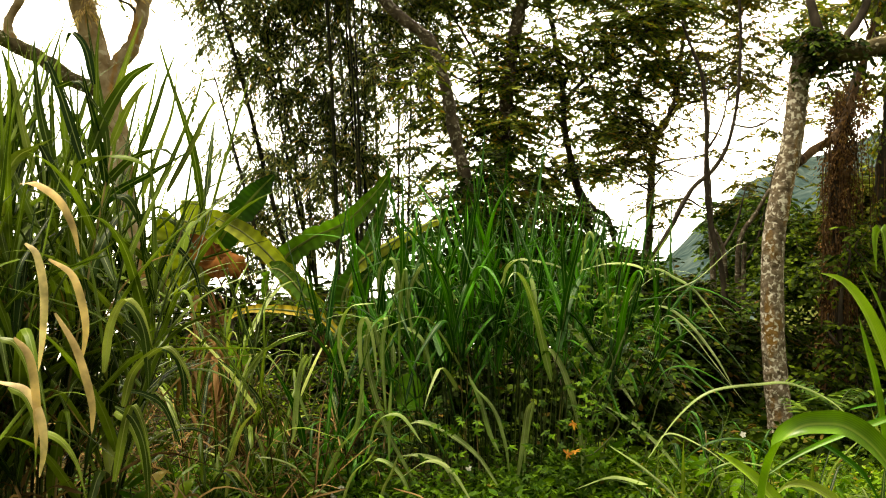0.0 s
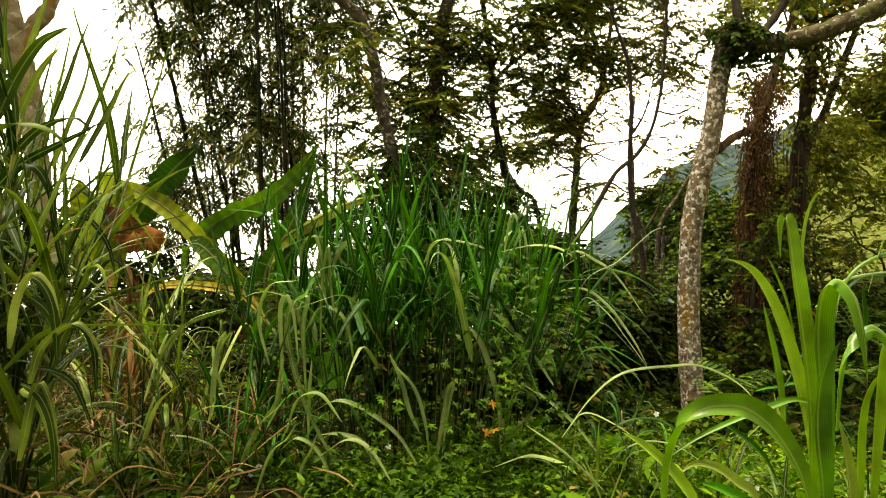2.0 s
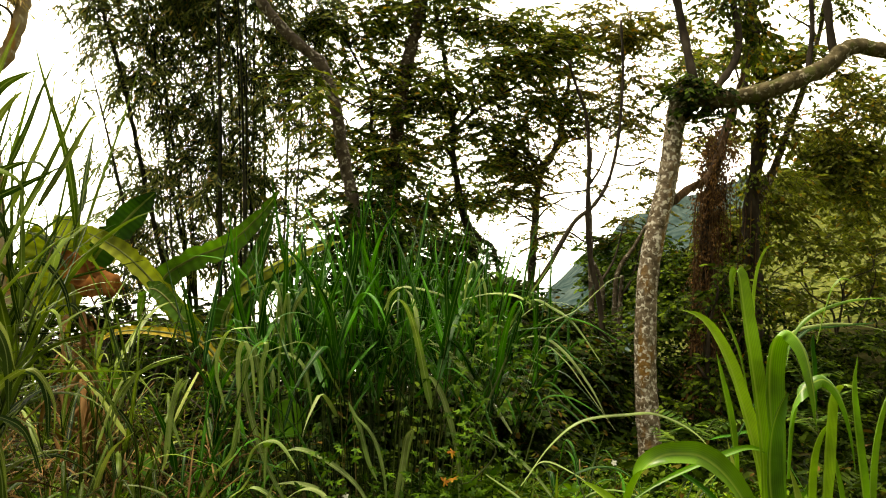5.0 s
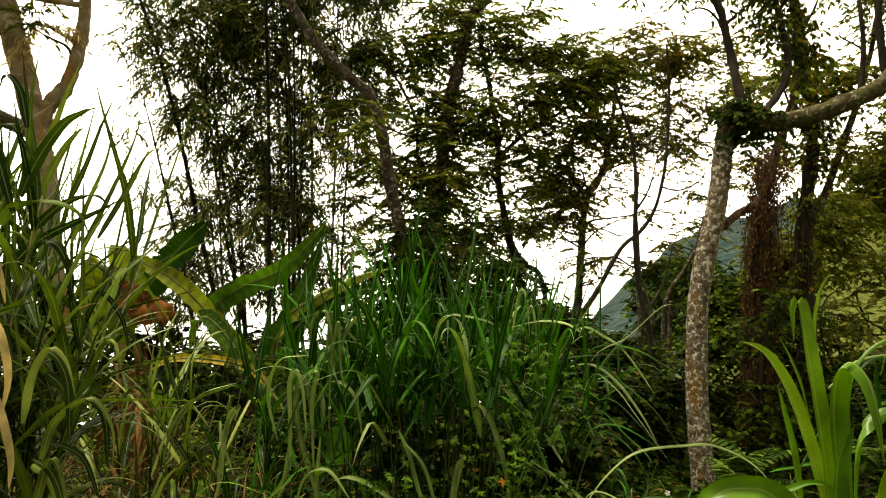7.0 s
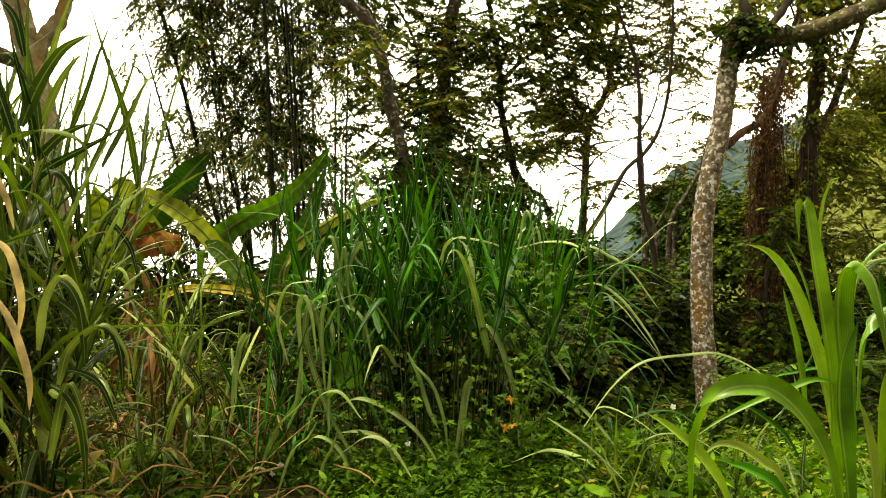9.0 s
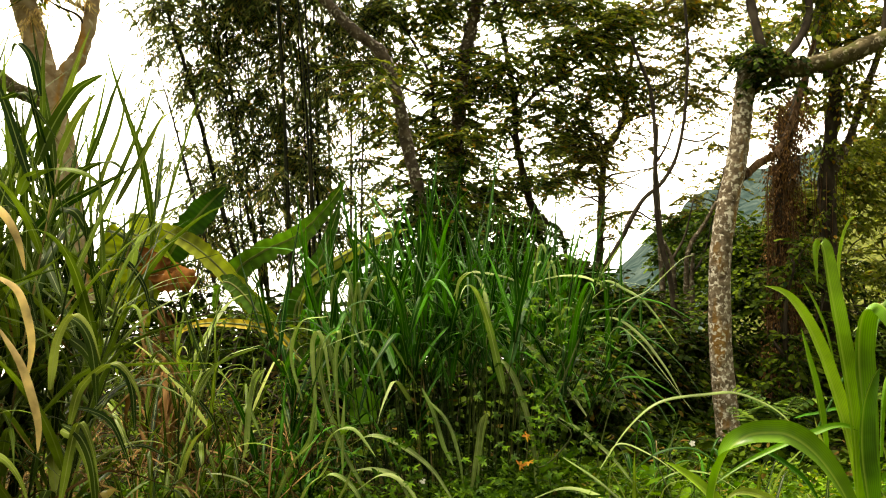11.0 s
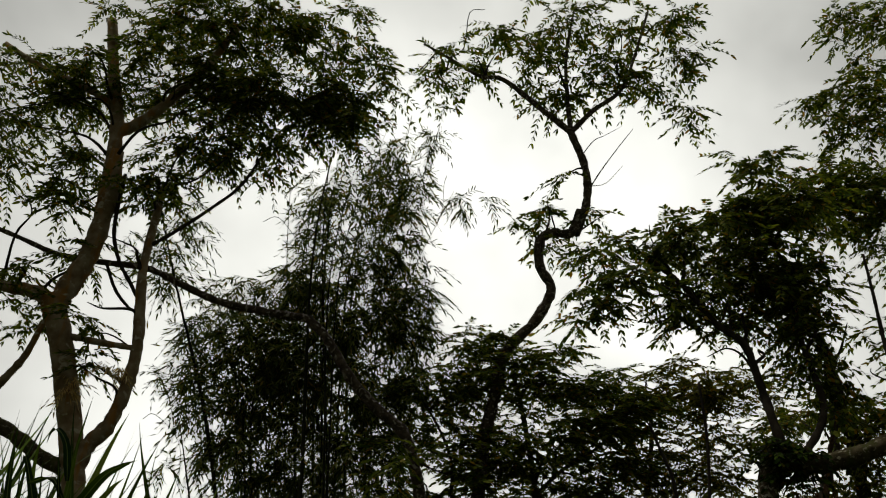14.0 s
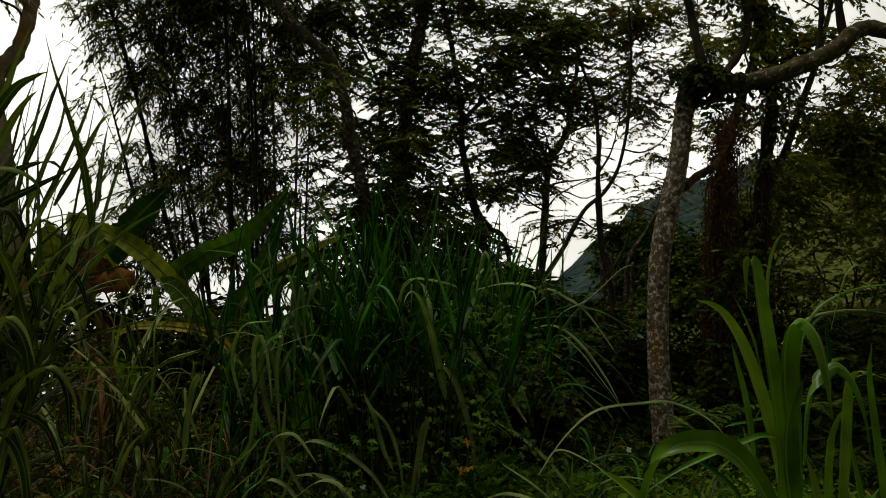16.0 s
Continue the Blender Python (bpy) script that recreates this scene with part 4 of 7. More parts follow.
leafy(BL_G, (3.67, 12.60, 4.22), (0.4, 0.5, 0.15), 16)
leafy(BL_G, (4.16, 12.60, 4.59), (0.4, 0.5, 0.2), 24)
leafy(BL_G, (4.60, 12.60, 4.36), (0.35, 0.5, 0.2), 20)
leafy(BL_G, (2.53, 12.60, 3.23), (0.35, 0.5, 0.3), 22)
leafy(BL_G, (2.04, 12.60, 2.95), (0.5, 0.5, 0.35), 40)
leafy(BL_G, (2.93, 12.60, 3.50), (0.3, 0.4, 0.2), 14)
leafy(BL_G, (2.68, 12.40, 3.27), (0.35, 0.5, 0.3), 26)
leafy(BL_G, (3.11, 12.40, 2.63), (0.3, 0.5, 0.2), 18)
leafy(BL_G, (2.51, 12.40, 3.83), (0.4, 0.5, 0.3), 18)
leafy(BL_G, (4.28, 12.40, 2.90), (0.3, 0.5, 0.1), 12)
leafy(BL_G, (4.41, 12.40, 2.62), (0.3, 0.5, 0.1), 16)
leafy(BL_G, (4.61, 12.40, 3.58), (0.25, 0.5, 0.15), 12)
leafy(BL_G, (4.73, 12.60, 3.11), (0.35, 0.5, 0.12), 14)
leafy(BL_G, (4.13, 12.60, 3.24), (0.25, 0.4, 0.1), 6)
crown(t_g, BL_G, up_root(G_TRUNK, (G_LIMB, H_TRUNK[4:], H_LIMB[5:])), TREE_LEAF_WARM, BARK_DARK, 15, dense=2.0, wide=1.2, leaf=0.08, width=0.032, per=16, reach=0.34, droop=0.3, flatness=0.22, per_blob=3)

# slim trunks standing on the slope behind
SLIM = (
    [(3.30, 10.70, 0.43), (3.29, 10.70, 1.14), (3.27, 10.70, 1.84), (3.25, 10.70, 2.48), (3.22, 10.70, 3.05), (3.25, 10.70, 3.54)],
    [(3.43, 10.50, 0.45), (3.41, 10.50, 1.00), (3.37, 10.50, 1.49), (3.34, 10.50, 1.84), (3.21, 10.50, 2.11)],
    [(3.53, 10.60, 0.44), (3.54, 10.60, 1.00), (3.55, 10.60, 1.49), (3.56, 10.60, 1.84), (3.63, 10.60, 2.06), (3.78, 10.60, 2.27), (3.95, 10.60, 2.56)],
    [(3.70, 10.80, 0.57), (3.69, 10.80, 1.14), (3.69, 10.80, 1.64), (3.71, 10.80, 1.93)],
)
for i, line in enumerate(SLIM):
    slim = tree(line[0], "slim bare trunk on the shady slope", "slim trunks")
    limb(slim, "trunk", line, 0.042, 0.022, BARK_GREY, 8)
    p = np.array(line[-2])
    limb(slim, "branch", [p, p + [0.2, 0.1, 0.3], p + [0.32, 0.1, 0.75]], 0.018, 0.007, BARK_DARK, 6)

# the big forked tree on the left
I_TRUNK = [(-2.71, 8.20, 0.57), (-2.89, 8.20, 1.48), (-3.01, 8.20, 2.28), (-3.08, 8.20, 2.81), (-3.23, 8.20, 3.40), (-3.38, 8.20, 3.90), (-3.53, 8.20, 4.36), (-3.66, 8.20, 4.69), (-3.78, 8.20, 4.93)]
t_i = tree(I_TRUNK[0], "big smooth-barked forked tree with feathery crown")
I_L1 = [(-3.73, 8.20, 4.81), (-3.64, 8.20, 5.07), (-3.51, 8.20, 5.43), (-3.45, 8.20, 5.93), (-3.44, 8.20, 6.31), (-3.49, 8.20, 6.71)]
I_L1B = [(-3.46, 8.20, 5.83), (-3.48, 8.20, 6.44), (-3.54, 8.20, 7.09), (-3.71, 8.20, 7.77), (-3.89, 8.20, 8.57)]
I_L2 = [(-3.77, 8.20, 4.91), (-3.98, 8.20, 5.01), (-4.31, 8.20, 5.06), (-4.76, 8.20, 5.15)]
I_L3 = [(-3.17, 8.20, 3.18), (-3.10, 8.20, 3.46), (-2.94, 8.20, 3.68), (-2.85, 8.20, 4.06), (-2.82, 8.20, 4.46), (-2.88, 8.20, 4.94), (-2.92, 8.20, 5.36), (-2.90, 8.20, 5.92), (-2.88, 8.20, 6.31)]
I_L4 = [(-3.53, 8.20, 6.95), (-3.24, 8.20, 7.16), (-2.91, 8.20, 7.57), (-2.63, 8.20, 8.03), (-2.38, 8.20, 8.55)]
I_L5 = [(-3.62, 8.20, 7.31), (-3.92, 8.20, 7.53), (-4.47, 8.20, 7.78), (-5.04, 8.20, 8.13)]
I_X1 = [(-3.53, 8.20, 4.55), (-3.17, 8.20, 4.49), (-2.85, 8.20, 4.45)]
I_X2 = [(-3.32, 8.20, 6.44), (-3.31, 8.20, 5.80), (-3.20, 8.20, 5.43), (-3.02, 8.20, 5.15), (-2.88, 8.20, 4.93)]
I_X3 = [(-2.91, 8.20, 5.58), (-2.65, 8.20, 5.78), (-2.31, 8.20, 6.09), (-2.06, 8.20, 6.36), (-1.87, 8.20, 6.75)]
I_X4 = [(-3.205, 8.20, 3.217), (-3.500, 8.20, 3.340), (-3.796, 8.20, 3.539), (-4.066, 8.20, 3.674), (-4.362, 8.20, 3.836), (-4.795, 8.20, 4.052), (-5.387, 8.20, 4.214)]
I_X5 = [(-3.31, 8.20, 5.37), (-3.15, 8.20, 5.06), (-2.97, 8.20, 4.87), (-2.87, 8.20, 4.83)]
limb(t_i, "trunk", I_TRUNK, 0.105, 0.115, BARK_PALE, 16, 0.025)
limb(t_i, "limb", I_L1, 0.11, 0.09, BARK_PALE, 12)
limb(t_i, "limb", I_L1B, 0.09, 0.06, BARK_PALE, 10)
limb(t_i, "limb", I_L2, 0.085, 0.05, BARK_PALE, 10)
limb(t_i, "limb", I_L3, 0.085, 0.035, BARK_PALE, 10)
limb(t_i, "limb", I_L4, 0.07, 0.04, BARK_PALE, 9)
limb(t_i, "limb", I_L5, 0.05, 0.03, BARK_PALE, 9)
limb(t_i, "limb", I_X1, 0.035, 0.03, BARK_PALE, 8)
limb(t_i, "limb", I_X2, 0.022, 0.02, BARK_DARK, 7)
limb(t_i, "limb", I_X3, 0.022, 0.016, BARK_DARK, 7)
limb(t_i, "limb", I_X4, 0.075, 0.06, BARK_MOSS, 9)
limb(t_i, "limb", [(-4.049, 8.20, 3.663), (-4.128, 8.20, 3.863), (-4.046, 8.20, 4.052), (-3.890, 8.20, 4.323), (-3.789, 8.20, 4.703)], 0.045, 0.03, BARK_PALE, 9)
limb(t_i, "limb", I_X5, 0.018, 0.015, BARK_DARK, 7)
BL_I = []
leafy(BL_I, (-4.24, 8.20, 7.57), (0.35, 0.6, 0.3), 60)
leafy(BL_I, (-3.75, 8.20, 7.61), (0.35, 0.6, 0.25), 40)
leafy(BL_I, (-3.15, 8.20, 7.70), (0.35, 0.6, 0.25), 50)
leafy(BL_I, (-2.45, 8.20, 7.64), (0.35, 0.6, 0.3), 70)
leafy(BL_I, (-1.86, 8.20, 7.46), (0.35, 0.6, 0.3), 70)
leafy(BL_I, (-1.36, 8.20, 7.50), (0.3, 0.6, 0.3), 70)
leafy(BL_I, (-0.96, 8.20, 7.62), (0.25, 0.5, 0.25), 40)
leafy(BL_I, (-0.99, 8.20, 7.19), (0.2, 0.4, 0.12), 20)
leafy(BL_I, (-0.57, 8.20, 8.01), (0.25, 0.5, 0.12), 16)
leafy(BL_I, (-1.85, 8.20, 6.86), (0.25, 0.5, 0.12), 26)
leafy(BL_I, (-2.48, 8.20, 6.96), (0.4, 0.6, 0.2), 60)
leafy(BL_I, (-3.87, 8.20, 6.70), (0.3, 0.6, 0.25), 30)
leafy(BL_I, (-3.93, 8.20, 6.13), (0.25, 0.5, 0.2), 20)
leafy(BL_I, (-3.63, 8.20, 5.55), (0.25, 0.5, 0.2), 12)
leafy(BL_I, (-2.81, 8.20, 6.42), (0.3, 0.5, 0.2), 26)
leafy(BL_I, (-3.13, 8.20, 6.19), (0.2, 0.4, 0.2), 14)
leafy(BL_I, (-3.35, 8.20, 4.69), (0.18, 0.3, 0.1), 8)
leafy(BL_I, (-3.21, 8.20, 4.25), (0.22, 0.3, 0.08), 8)
leafy(BL_I, (-2.71, 8.20, 8.52), (1.3, 0.9, 0.35), 200)
leafy(BL_I, (-4.79, 8.20, 7.07), (0.5, 0.8, 1.0), 90)
leafy(BL_I, (-4.16, 8.20, 4.95), (0.35, 0.6, 0.5), 30)
leafy(BL_I, (-1.26, 8.20, 8.48), (0.5, 0.6, 0.25), 60)
crown(t_i, BL_I, up_root(I_L1B, (I_L4, I_L5, I_L3, I_L2)), TREE_LEAF, BARK_DARK, 16, dense=2.0, leaf=0.08, width=0.028, per=16, reach=0.32, droop=0.5)
tuft = thing("dry_leaf_nest", (0, 0, 0), "bunch of dry straw-coloured leaves on a trunk", "dead leaves")
lv, tw = sprays([((-3.34, 8.09, 3.98), (0.09, 0.02, 0.2), 26), ((-3.08, 8.10, 4.22), (0.22, 0.06, 0.03), 16)], np.random.default_rng(31), 0.085, 0.014, 9, 0.12, 0.9, 0.4, 0.5)
part("leaves", fast_mesh("leaves", *lv, smooth=False), DRY_BLADE, tuft)


# ---- bamboo
BASE_B = (-1.21, 12.00, 0.38)
bamboo = thing("bamboo_clump", (BASE_B[0], BASE_B[1], ground_z(BASE_B[0], BASE_B[1])), "tall dense clump of dark bamboo with fine drooping leaves", "bamboo")
rng = np.random.default_rng(41)
culm_tops = []


def bamboo_culm(points, r, seed):
    """A culm with swollen nodes, thinning upward."""
    c = smooth_line(points, 10)
    pieces = [tube(c, r, r * 0.16, 8, 0.01, 1, power=0.9, seed=seed)]
    s = np.cumsum(np.concatenate([[0], np.linalg.norm(np.diff(c, axis=0), axis=1)]))
    for d in np.arange(0.2, s[-1] - 0.3, 0.34):
        p = np.array([np.interp(d, s, c[:, k]) for k in range(3)])
        q = np.array([np.interp(d + 0.02, s, c[:, k]) for k in range(3)])
        rr = r * (1 - 0.84 * (d / s[-1]) ** 0.9) * 1.18
        pieces.append(tube([p, q], rr, rr, 8, 0.0, 1))
    v, t, u = joined(pieces)
    part("culm", fast_mesh("culm", v, t), BAMBOO_CULM, bamboo)
    culm_tops.extend(c[len(c) // 4 :])


for i, f in enumerate((0.02, 0.1, 0.16, 0.19, 0.28, 0.33, 0.36, 0.45, 0.52, 0.56, 0.6, 0.63, 0.67, 0.7, 0.72, 0.75, 0.78, 0.83, 0.9, 1.0)):
    x0 = BASE_B[0] - 1.0 + 1.75 * f + 0.06 * rng.standard_normal()
    y0 = BASE_B[1] + 0.6 * rng.standard_normal()
    h = 8.2 + 1.9 * rng.random() - (4.2 if f < 0.25 else 2.6 if f < 0.4 else 0.0)
    lean = -0.14 + 0.12 * f + 0.03 * rng.standard_normal() - 0.16 * max(0, 0.3 - f)
    z0 = ground_z(x0, y0) - 0.1
    bow = 0.5 * rng.standard_normal()
    pts = [(x0, y0, z0), (x0 + lean * h * 0.35, y0 + 0.1 * bow, z0 + h * 0.4), (x0 + lean * h * 0.75 + 0.1 * bow, y0 + 0.3 * bow, z0 + h * 0.75), (x0 + lean * h + 0.5 * bow + 0.5 * f, y0 + 0.5 * bow, z0 + h)]
    bamboo_culm(pts, 0.018 + 0.022 * rng.random() ** 1.5, i)
LEAN_CULM = [(-1.56, 11.60, 0.43), (-2.08, 11.60, 1.82), (-2.44, 11.60, 3.14), (-2.72, 11.60, 4.21), (-3.06, 11.60, 5.26), (-3.43, 11.60, 6.22), (-3.84, 11.60, 7.34), (-4.10, 11.60, 8.11), (-4.37, 11.60, 8.75)]
bamboo_culm(LEAN_CULM, 0.04, 77)
bamboo_culm([(-1.44, 11.80, 0.41), (-1.82, 11.80, 1.82), (-2.10, 11.80, 3.00), (-2.32, 11.80, 4.25), (-2.51, 11.80, 5.47), (-2.64, 11.80, 6.07)], 0.03, 78)
BL_BAM = []
leafy(BL_BAM, (-1.11, 12.00, 8.52), (0.5, 0.7, 0.5), 63)
leafy(BL_BAM, (-0.53, 12.00, 9.19), (0.45, 0.6, 0.4), 42)
leafy(BL_BAM, (0.08, 12.00, 9.78), (0.45, 0.4, 0.3), 12)
leafy(BL_BAM, (0.58, 12.00, 8.54), (0.35, 0.3, 0.1), 10)
leafy(BL_BAM, (-1.85, 12.00, 8.47), (0.35, 0.5, 0.45), 27)
leafy(BL_BAM, (-1.37, 12.00, 7.51), (0.6, 0.7, 0.5), 86)
leafy(BL_BAM, (-0.52, 12.00, 7.56), (0.5, 0.7, 0.6), 86)
leafy(BL_BAM, (-0.31, 12.00, 8.47), (0.35, 0.5, 0.4), 38)
leafy(BL_BAM, (-1.90, 12.00, 6.81), (0.4, 0.6, 0.4), 120)
leafy(BL_BAM, (-1.02, 12.00, 6.31), (0.6, 0.7, 0.5), 179)
leafy(BL_BAM, (-0.29, 12.00, 6.63), (0.4, 0.6, 0.5), 120)
leafy(BL_BAM, (-3.05, 12.00, 6.20), (0.5, 0.6, 0.35), 62)
leafy(BL_BAM, (-3.33, 12.00, 5.40), (0.45, 0.6, 0.4), 35)
leafy(BL_BAM, (-2.44, 12.00, 5.88), (0.5, 0.6, 0.5), 148)
leafy(BL_BAM, (-2.57, 12.00, 5.03), (0.6, 0.7, 0.5), 179)
leafy(BL_BAM, (-1.75, 12.00, 5.49), (0.6, 0.7, 0.5), 179)
leafy(BL_BAM, (-0.92, 12.00, 5.11), (0.6, 0.7, 0.5), 164)
leafy(BL_BAM, (-0.31, 12.00, 5.56), (0.35, 0.6, 0.5), 51)
leafy(BL_BAM, (-2.91, 12.00, 4.21), (0.6, 0.7, 0.5), 51)
leafy(BL_BAM, (-1.93, 12.00, 4.25), (0.6, 0.7, 0.5), 148)
leafy(BL_BAM, (-1.00, 12.00, 4.21), (0.6, 0.7, 0.5), 134)
leafy(BL_BAM, (-0.38, 12.00, 4.16), (0.3, 0.6, 0.4), 31)
leafy(BL_BAM, (-2.57, 12.00, 3.39), (0.6, 0.7, 0.5), 41)
leafy(BL_BAM, (-1.52, 12.00, 3.35), (0.6, 0.7, 0.5), 108)
leafy(BL_BAM, (-1.34, 12.00, 3.16), (0.7, 0.7, 0.5), 108)
leafy(BL_BAM, (-2.70, 12.00, 2.89), (0.6, 0.7, 0.5), 31)
leafy(BL_BAM, (-1.79, 12.00, 2.56), (0.8, 0.7, 0.6), 124)
leafy(BL_BAM, (-2.42, 12.20, 2.14), (0.8, 0.6, 0.4), 93)
leafy(BL_BAM, (-1.05, 12.20, 2.10), (0.8, 0.6, 0.4), 93)
leafy(BL_BAM, (-0.41, 12.00, 2.90), (0.3, 0.5, 0.5), 21)
leafy(BL_BAM, (-3.72, 11.60, 6.97), (0.35, 0.4, 0.5), 41)
leafy(BL_BAM, (-3.49, 11.60, 7.54), (0.4, 0.4, 0.3), 12)
leafy(BL_BAM, (-4.32, 11.60, 8.05), (0.3, 0.4, 0.5), 12)
leafy(BL_BAM, (-2.63, 12.00, 6.67), (0.4, 0.4, 0.2), 25)
leafy(BL_BAM, (0.08, 12.00, 6.02), (0.25, 0.4, 0.5), 13)
crown(bamboo, BL_BAM, culm_tops, BAMBOO_LEAF, BAMBOO_CULM, 42, dense=2.7, wide=1.35, leaf=0.13, width=0.024, per=9, reach=0.3, droop=0.6, flatness=0.8, hang=0.1, per_blob=3, spread=50, bough=0.007)


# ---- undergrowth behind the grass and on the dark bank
def shrub(blobs, seed, label, material=SHRUB_LEAF_SHADED, leaf=0.08, width=0.045, per=9, reach=0.3, droop=0.35, name="shrub", flatness=0.5):
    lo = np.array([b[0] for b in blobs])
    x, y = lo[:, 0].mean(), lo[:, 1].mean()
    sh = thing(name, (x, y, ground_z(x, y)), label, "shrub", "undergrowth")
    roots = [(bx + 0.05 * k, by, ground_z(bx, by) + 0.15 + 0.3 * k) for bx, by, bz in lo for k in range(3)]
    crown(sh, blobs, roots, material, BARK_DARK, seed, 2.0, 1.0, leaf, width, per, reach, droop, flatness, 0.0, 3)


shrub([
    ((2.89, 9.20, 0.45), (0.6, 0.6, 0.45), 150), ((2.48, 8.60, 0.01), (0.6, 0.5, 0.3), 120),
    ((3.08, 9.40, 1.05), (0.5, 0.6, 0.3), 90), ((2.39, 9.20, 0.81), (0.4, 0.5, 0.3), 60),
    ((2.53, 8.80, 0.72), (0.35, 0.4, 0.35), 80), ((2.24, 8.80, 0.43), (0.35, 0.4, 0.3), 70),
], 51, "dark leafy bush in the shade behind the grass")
shrub([
    ((4.08, 9.80, 1.44), (0.5, 0.6, 0.5), 130), ((4.22, 9.80, 0.65), (0.5, 0.6, 0.4), 120),
    ((3.97, 9.50, -0.02), (0.6, 0.5, 0.3), 110), ((4.16, 10.20, 1.98), (0.4, 0.5, 0.3), 70),
    ((3.84, 8.50, 0.99), (0.2, 0.2, 0.4), 26), ((3.95, 8.50, 1.79), (0.2, 0.2, 0.3), 18), ((3.68, 8.40, 0.43), (0.4, 0.2, 0.2), 30),
], 52, "leafy bush growing behind the spotted trunk", BANK_LEAF)
shrub([
    ((4.88, 10.20, 1.52), (0.4, 0.5, 0.35), 90), ((5.35, 10.00, 0.98), (0.7, 0.6, 0.35), 150),
    ((4.97, 9.80, 0.53), (0.7, 0.6, 0.5), 160), ((6.06, 10.00, 0.92), (0.7, 0.7, 0.6), 170),
    ((4.26, 9.00, -0.12), (0.6, 0.5, 0.3), 110), ((5.63, 9.50, 0.18), (0.8, 0.6, 0.4), 140),
    ((6.93, 10.00, 0.93), (0.7, 0.7, 0.8), 150),
], 53, "mass of green bushes on the bank", BANK_LEAF)
shrub([
    ((4.32, 13.00, 2.37), (0.6, 0.6, 0.4), 90), ((4.68, 13.00, 1.77), (0.6, 0.6, 0.5), 100),
    ((4.31, 13.50, 1.24), (0.35, 0.5, 0.35), 60), ((4.51, 13.00, 0.73), (0.7, 0.6, 0.5), 90), ((4.02, 12.60, 1.92), (0.3, 0.4, 0.2), 34), ((3.60, 12.60, 1.24), (0.4, 0.4, 0.15), 34),
    ((2.96, 12.00, 0.15), (0.8, 0.6, 0.5), 110), ((4.23, 11.20, 2.40), (0.25, 0.4, 0.15), 30), ((4.05, 11.20, 1.99), (0.45, 0.4, 0.25), 70),
], 54, "light green bushes at the foot of the hill", HILL_LEAF, 0.10, 0.05)
shrub([
    ((7.49, 13.00, 2.79), (0.8, 0.7, 0.4), 12), ((8.04, 13.00, 3.61), (0.6, 0.7, 0.5), 80),
    ((7.66, 13.00, 4.30), (0.5, 0.6, 0.3), 40), ((8.80, 13.00, 3.09), (0.7, 0.7, 1.0), 120),
    ((6.66, 12.00, 1.85), (0.7, 0.6, 0.25), 40),
], 55, "yellow-green bushes climbing the slope", SLOPE_LEAF, 0.11, 0.05)
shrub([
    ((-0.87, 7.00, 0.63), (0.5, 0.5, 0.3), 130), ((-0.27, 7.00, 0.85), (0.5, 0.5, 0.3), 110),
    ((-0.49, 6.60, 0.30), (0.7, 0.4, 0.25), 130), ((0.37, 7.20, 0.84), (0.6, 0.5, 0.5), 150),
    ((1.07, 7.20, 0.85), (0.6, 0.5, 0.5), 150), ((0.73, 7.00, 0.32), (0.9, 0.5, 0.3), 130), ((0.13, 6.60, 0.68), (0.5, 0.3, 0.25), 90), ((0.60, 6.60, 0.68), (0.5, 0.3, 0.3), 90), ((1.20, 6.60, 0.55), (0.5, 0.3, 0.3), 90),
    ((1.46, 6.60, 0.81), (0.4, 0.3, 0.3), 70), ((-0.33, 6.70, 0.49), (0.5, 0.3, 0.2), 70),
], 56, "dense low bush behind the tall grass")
shrub([
    ((-1.97, 6.40, 0.63), (0.6, 0.5, 0.35), 80), ((-2.05, 6.00, 0.33), (0.7, 0.4, 0.25), 90),
    ((-1.41, 6.20, 0.42), (0.5, 0.4, 0.28), 70), ((-2.64, 7.40, 1.10), (0.5, 0.5, 0.4), 60),
    ((-1.77, 6.80, 0.77), (0.3, 0.4, 0.25), 34), ((-1.05, 6.60, 1.20), (0.3, 0.2, 0.18), 30), ((-1.40, 6.60, 1.18), (0.25, 0.2, 0.2), 14),
    ((-1.20, 5.60, 0.59), (0.25, 0.2, 0.2), 34), ((-0.78, 5.60, 0.49), (0.3, 0.2, 0.2), 40), ((-1.31, 5.40, 0.25), (0.3, 0.2, 0.12), 34), ((-0.59, 5.80, 0.75), (0.25, 0.2, 0.2), 34), ((-0.34, 5.40, 0.31), (0.3, 0.2, 0.12), 34), ((-1.74, 5.20, 0.43), (0.3, 0.2, 0.2), 34),
], 57, "tangled bush with small leaves beside the banana", BANK_LEAF, leaf=0.06, width=0.026)

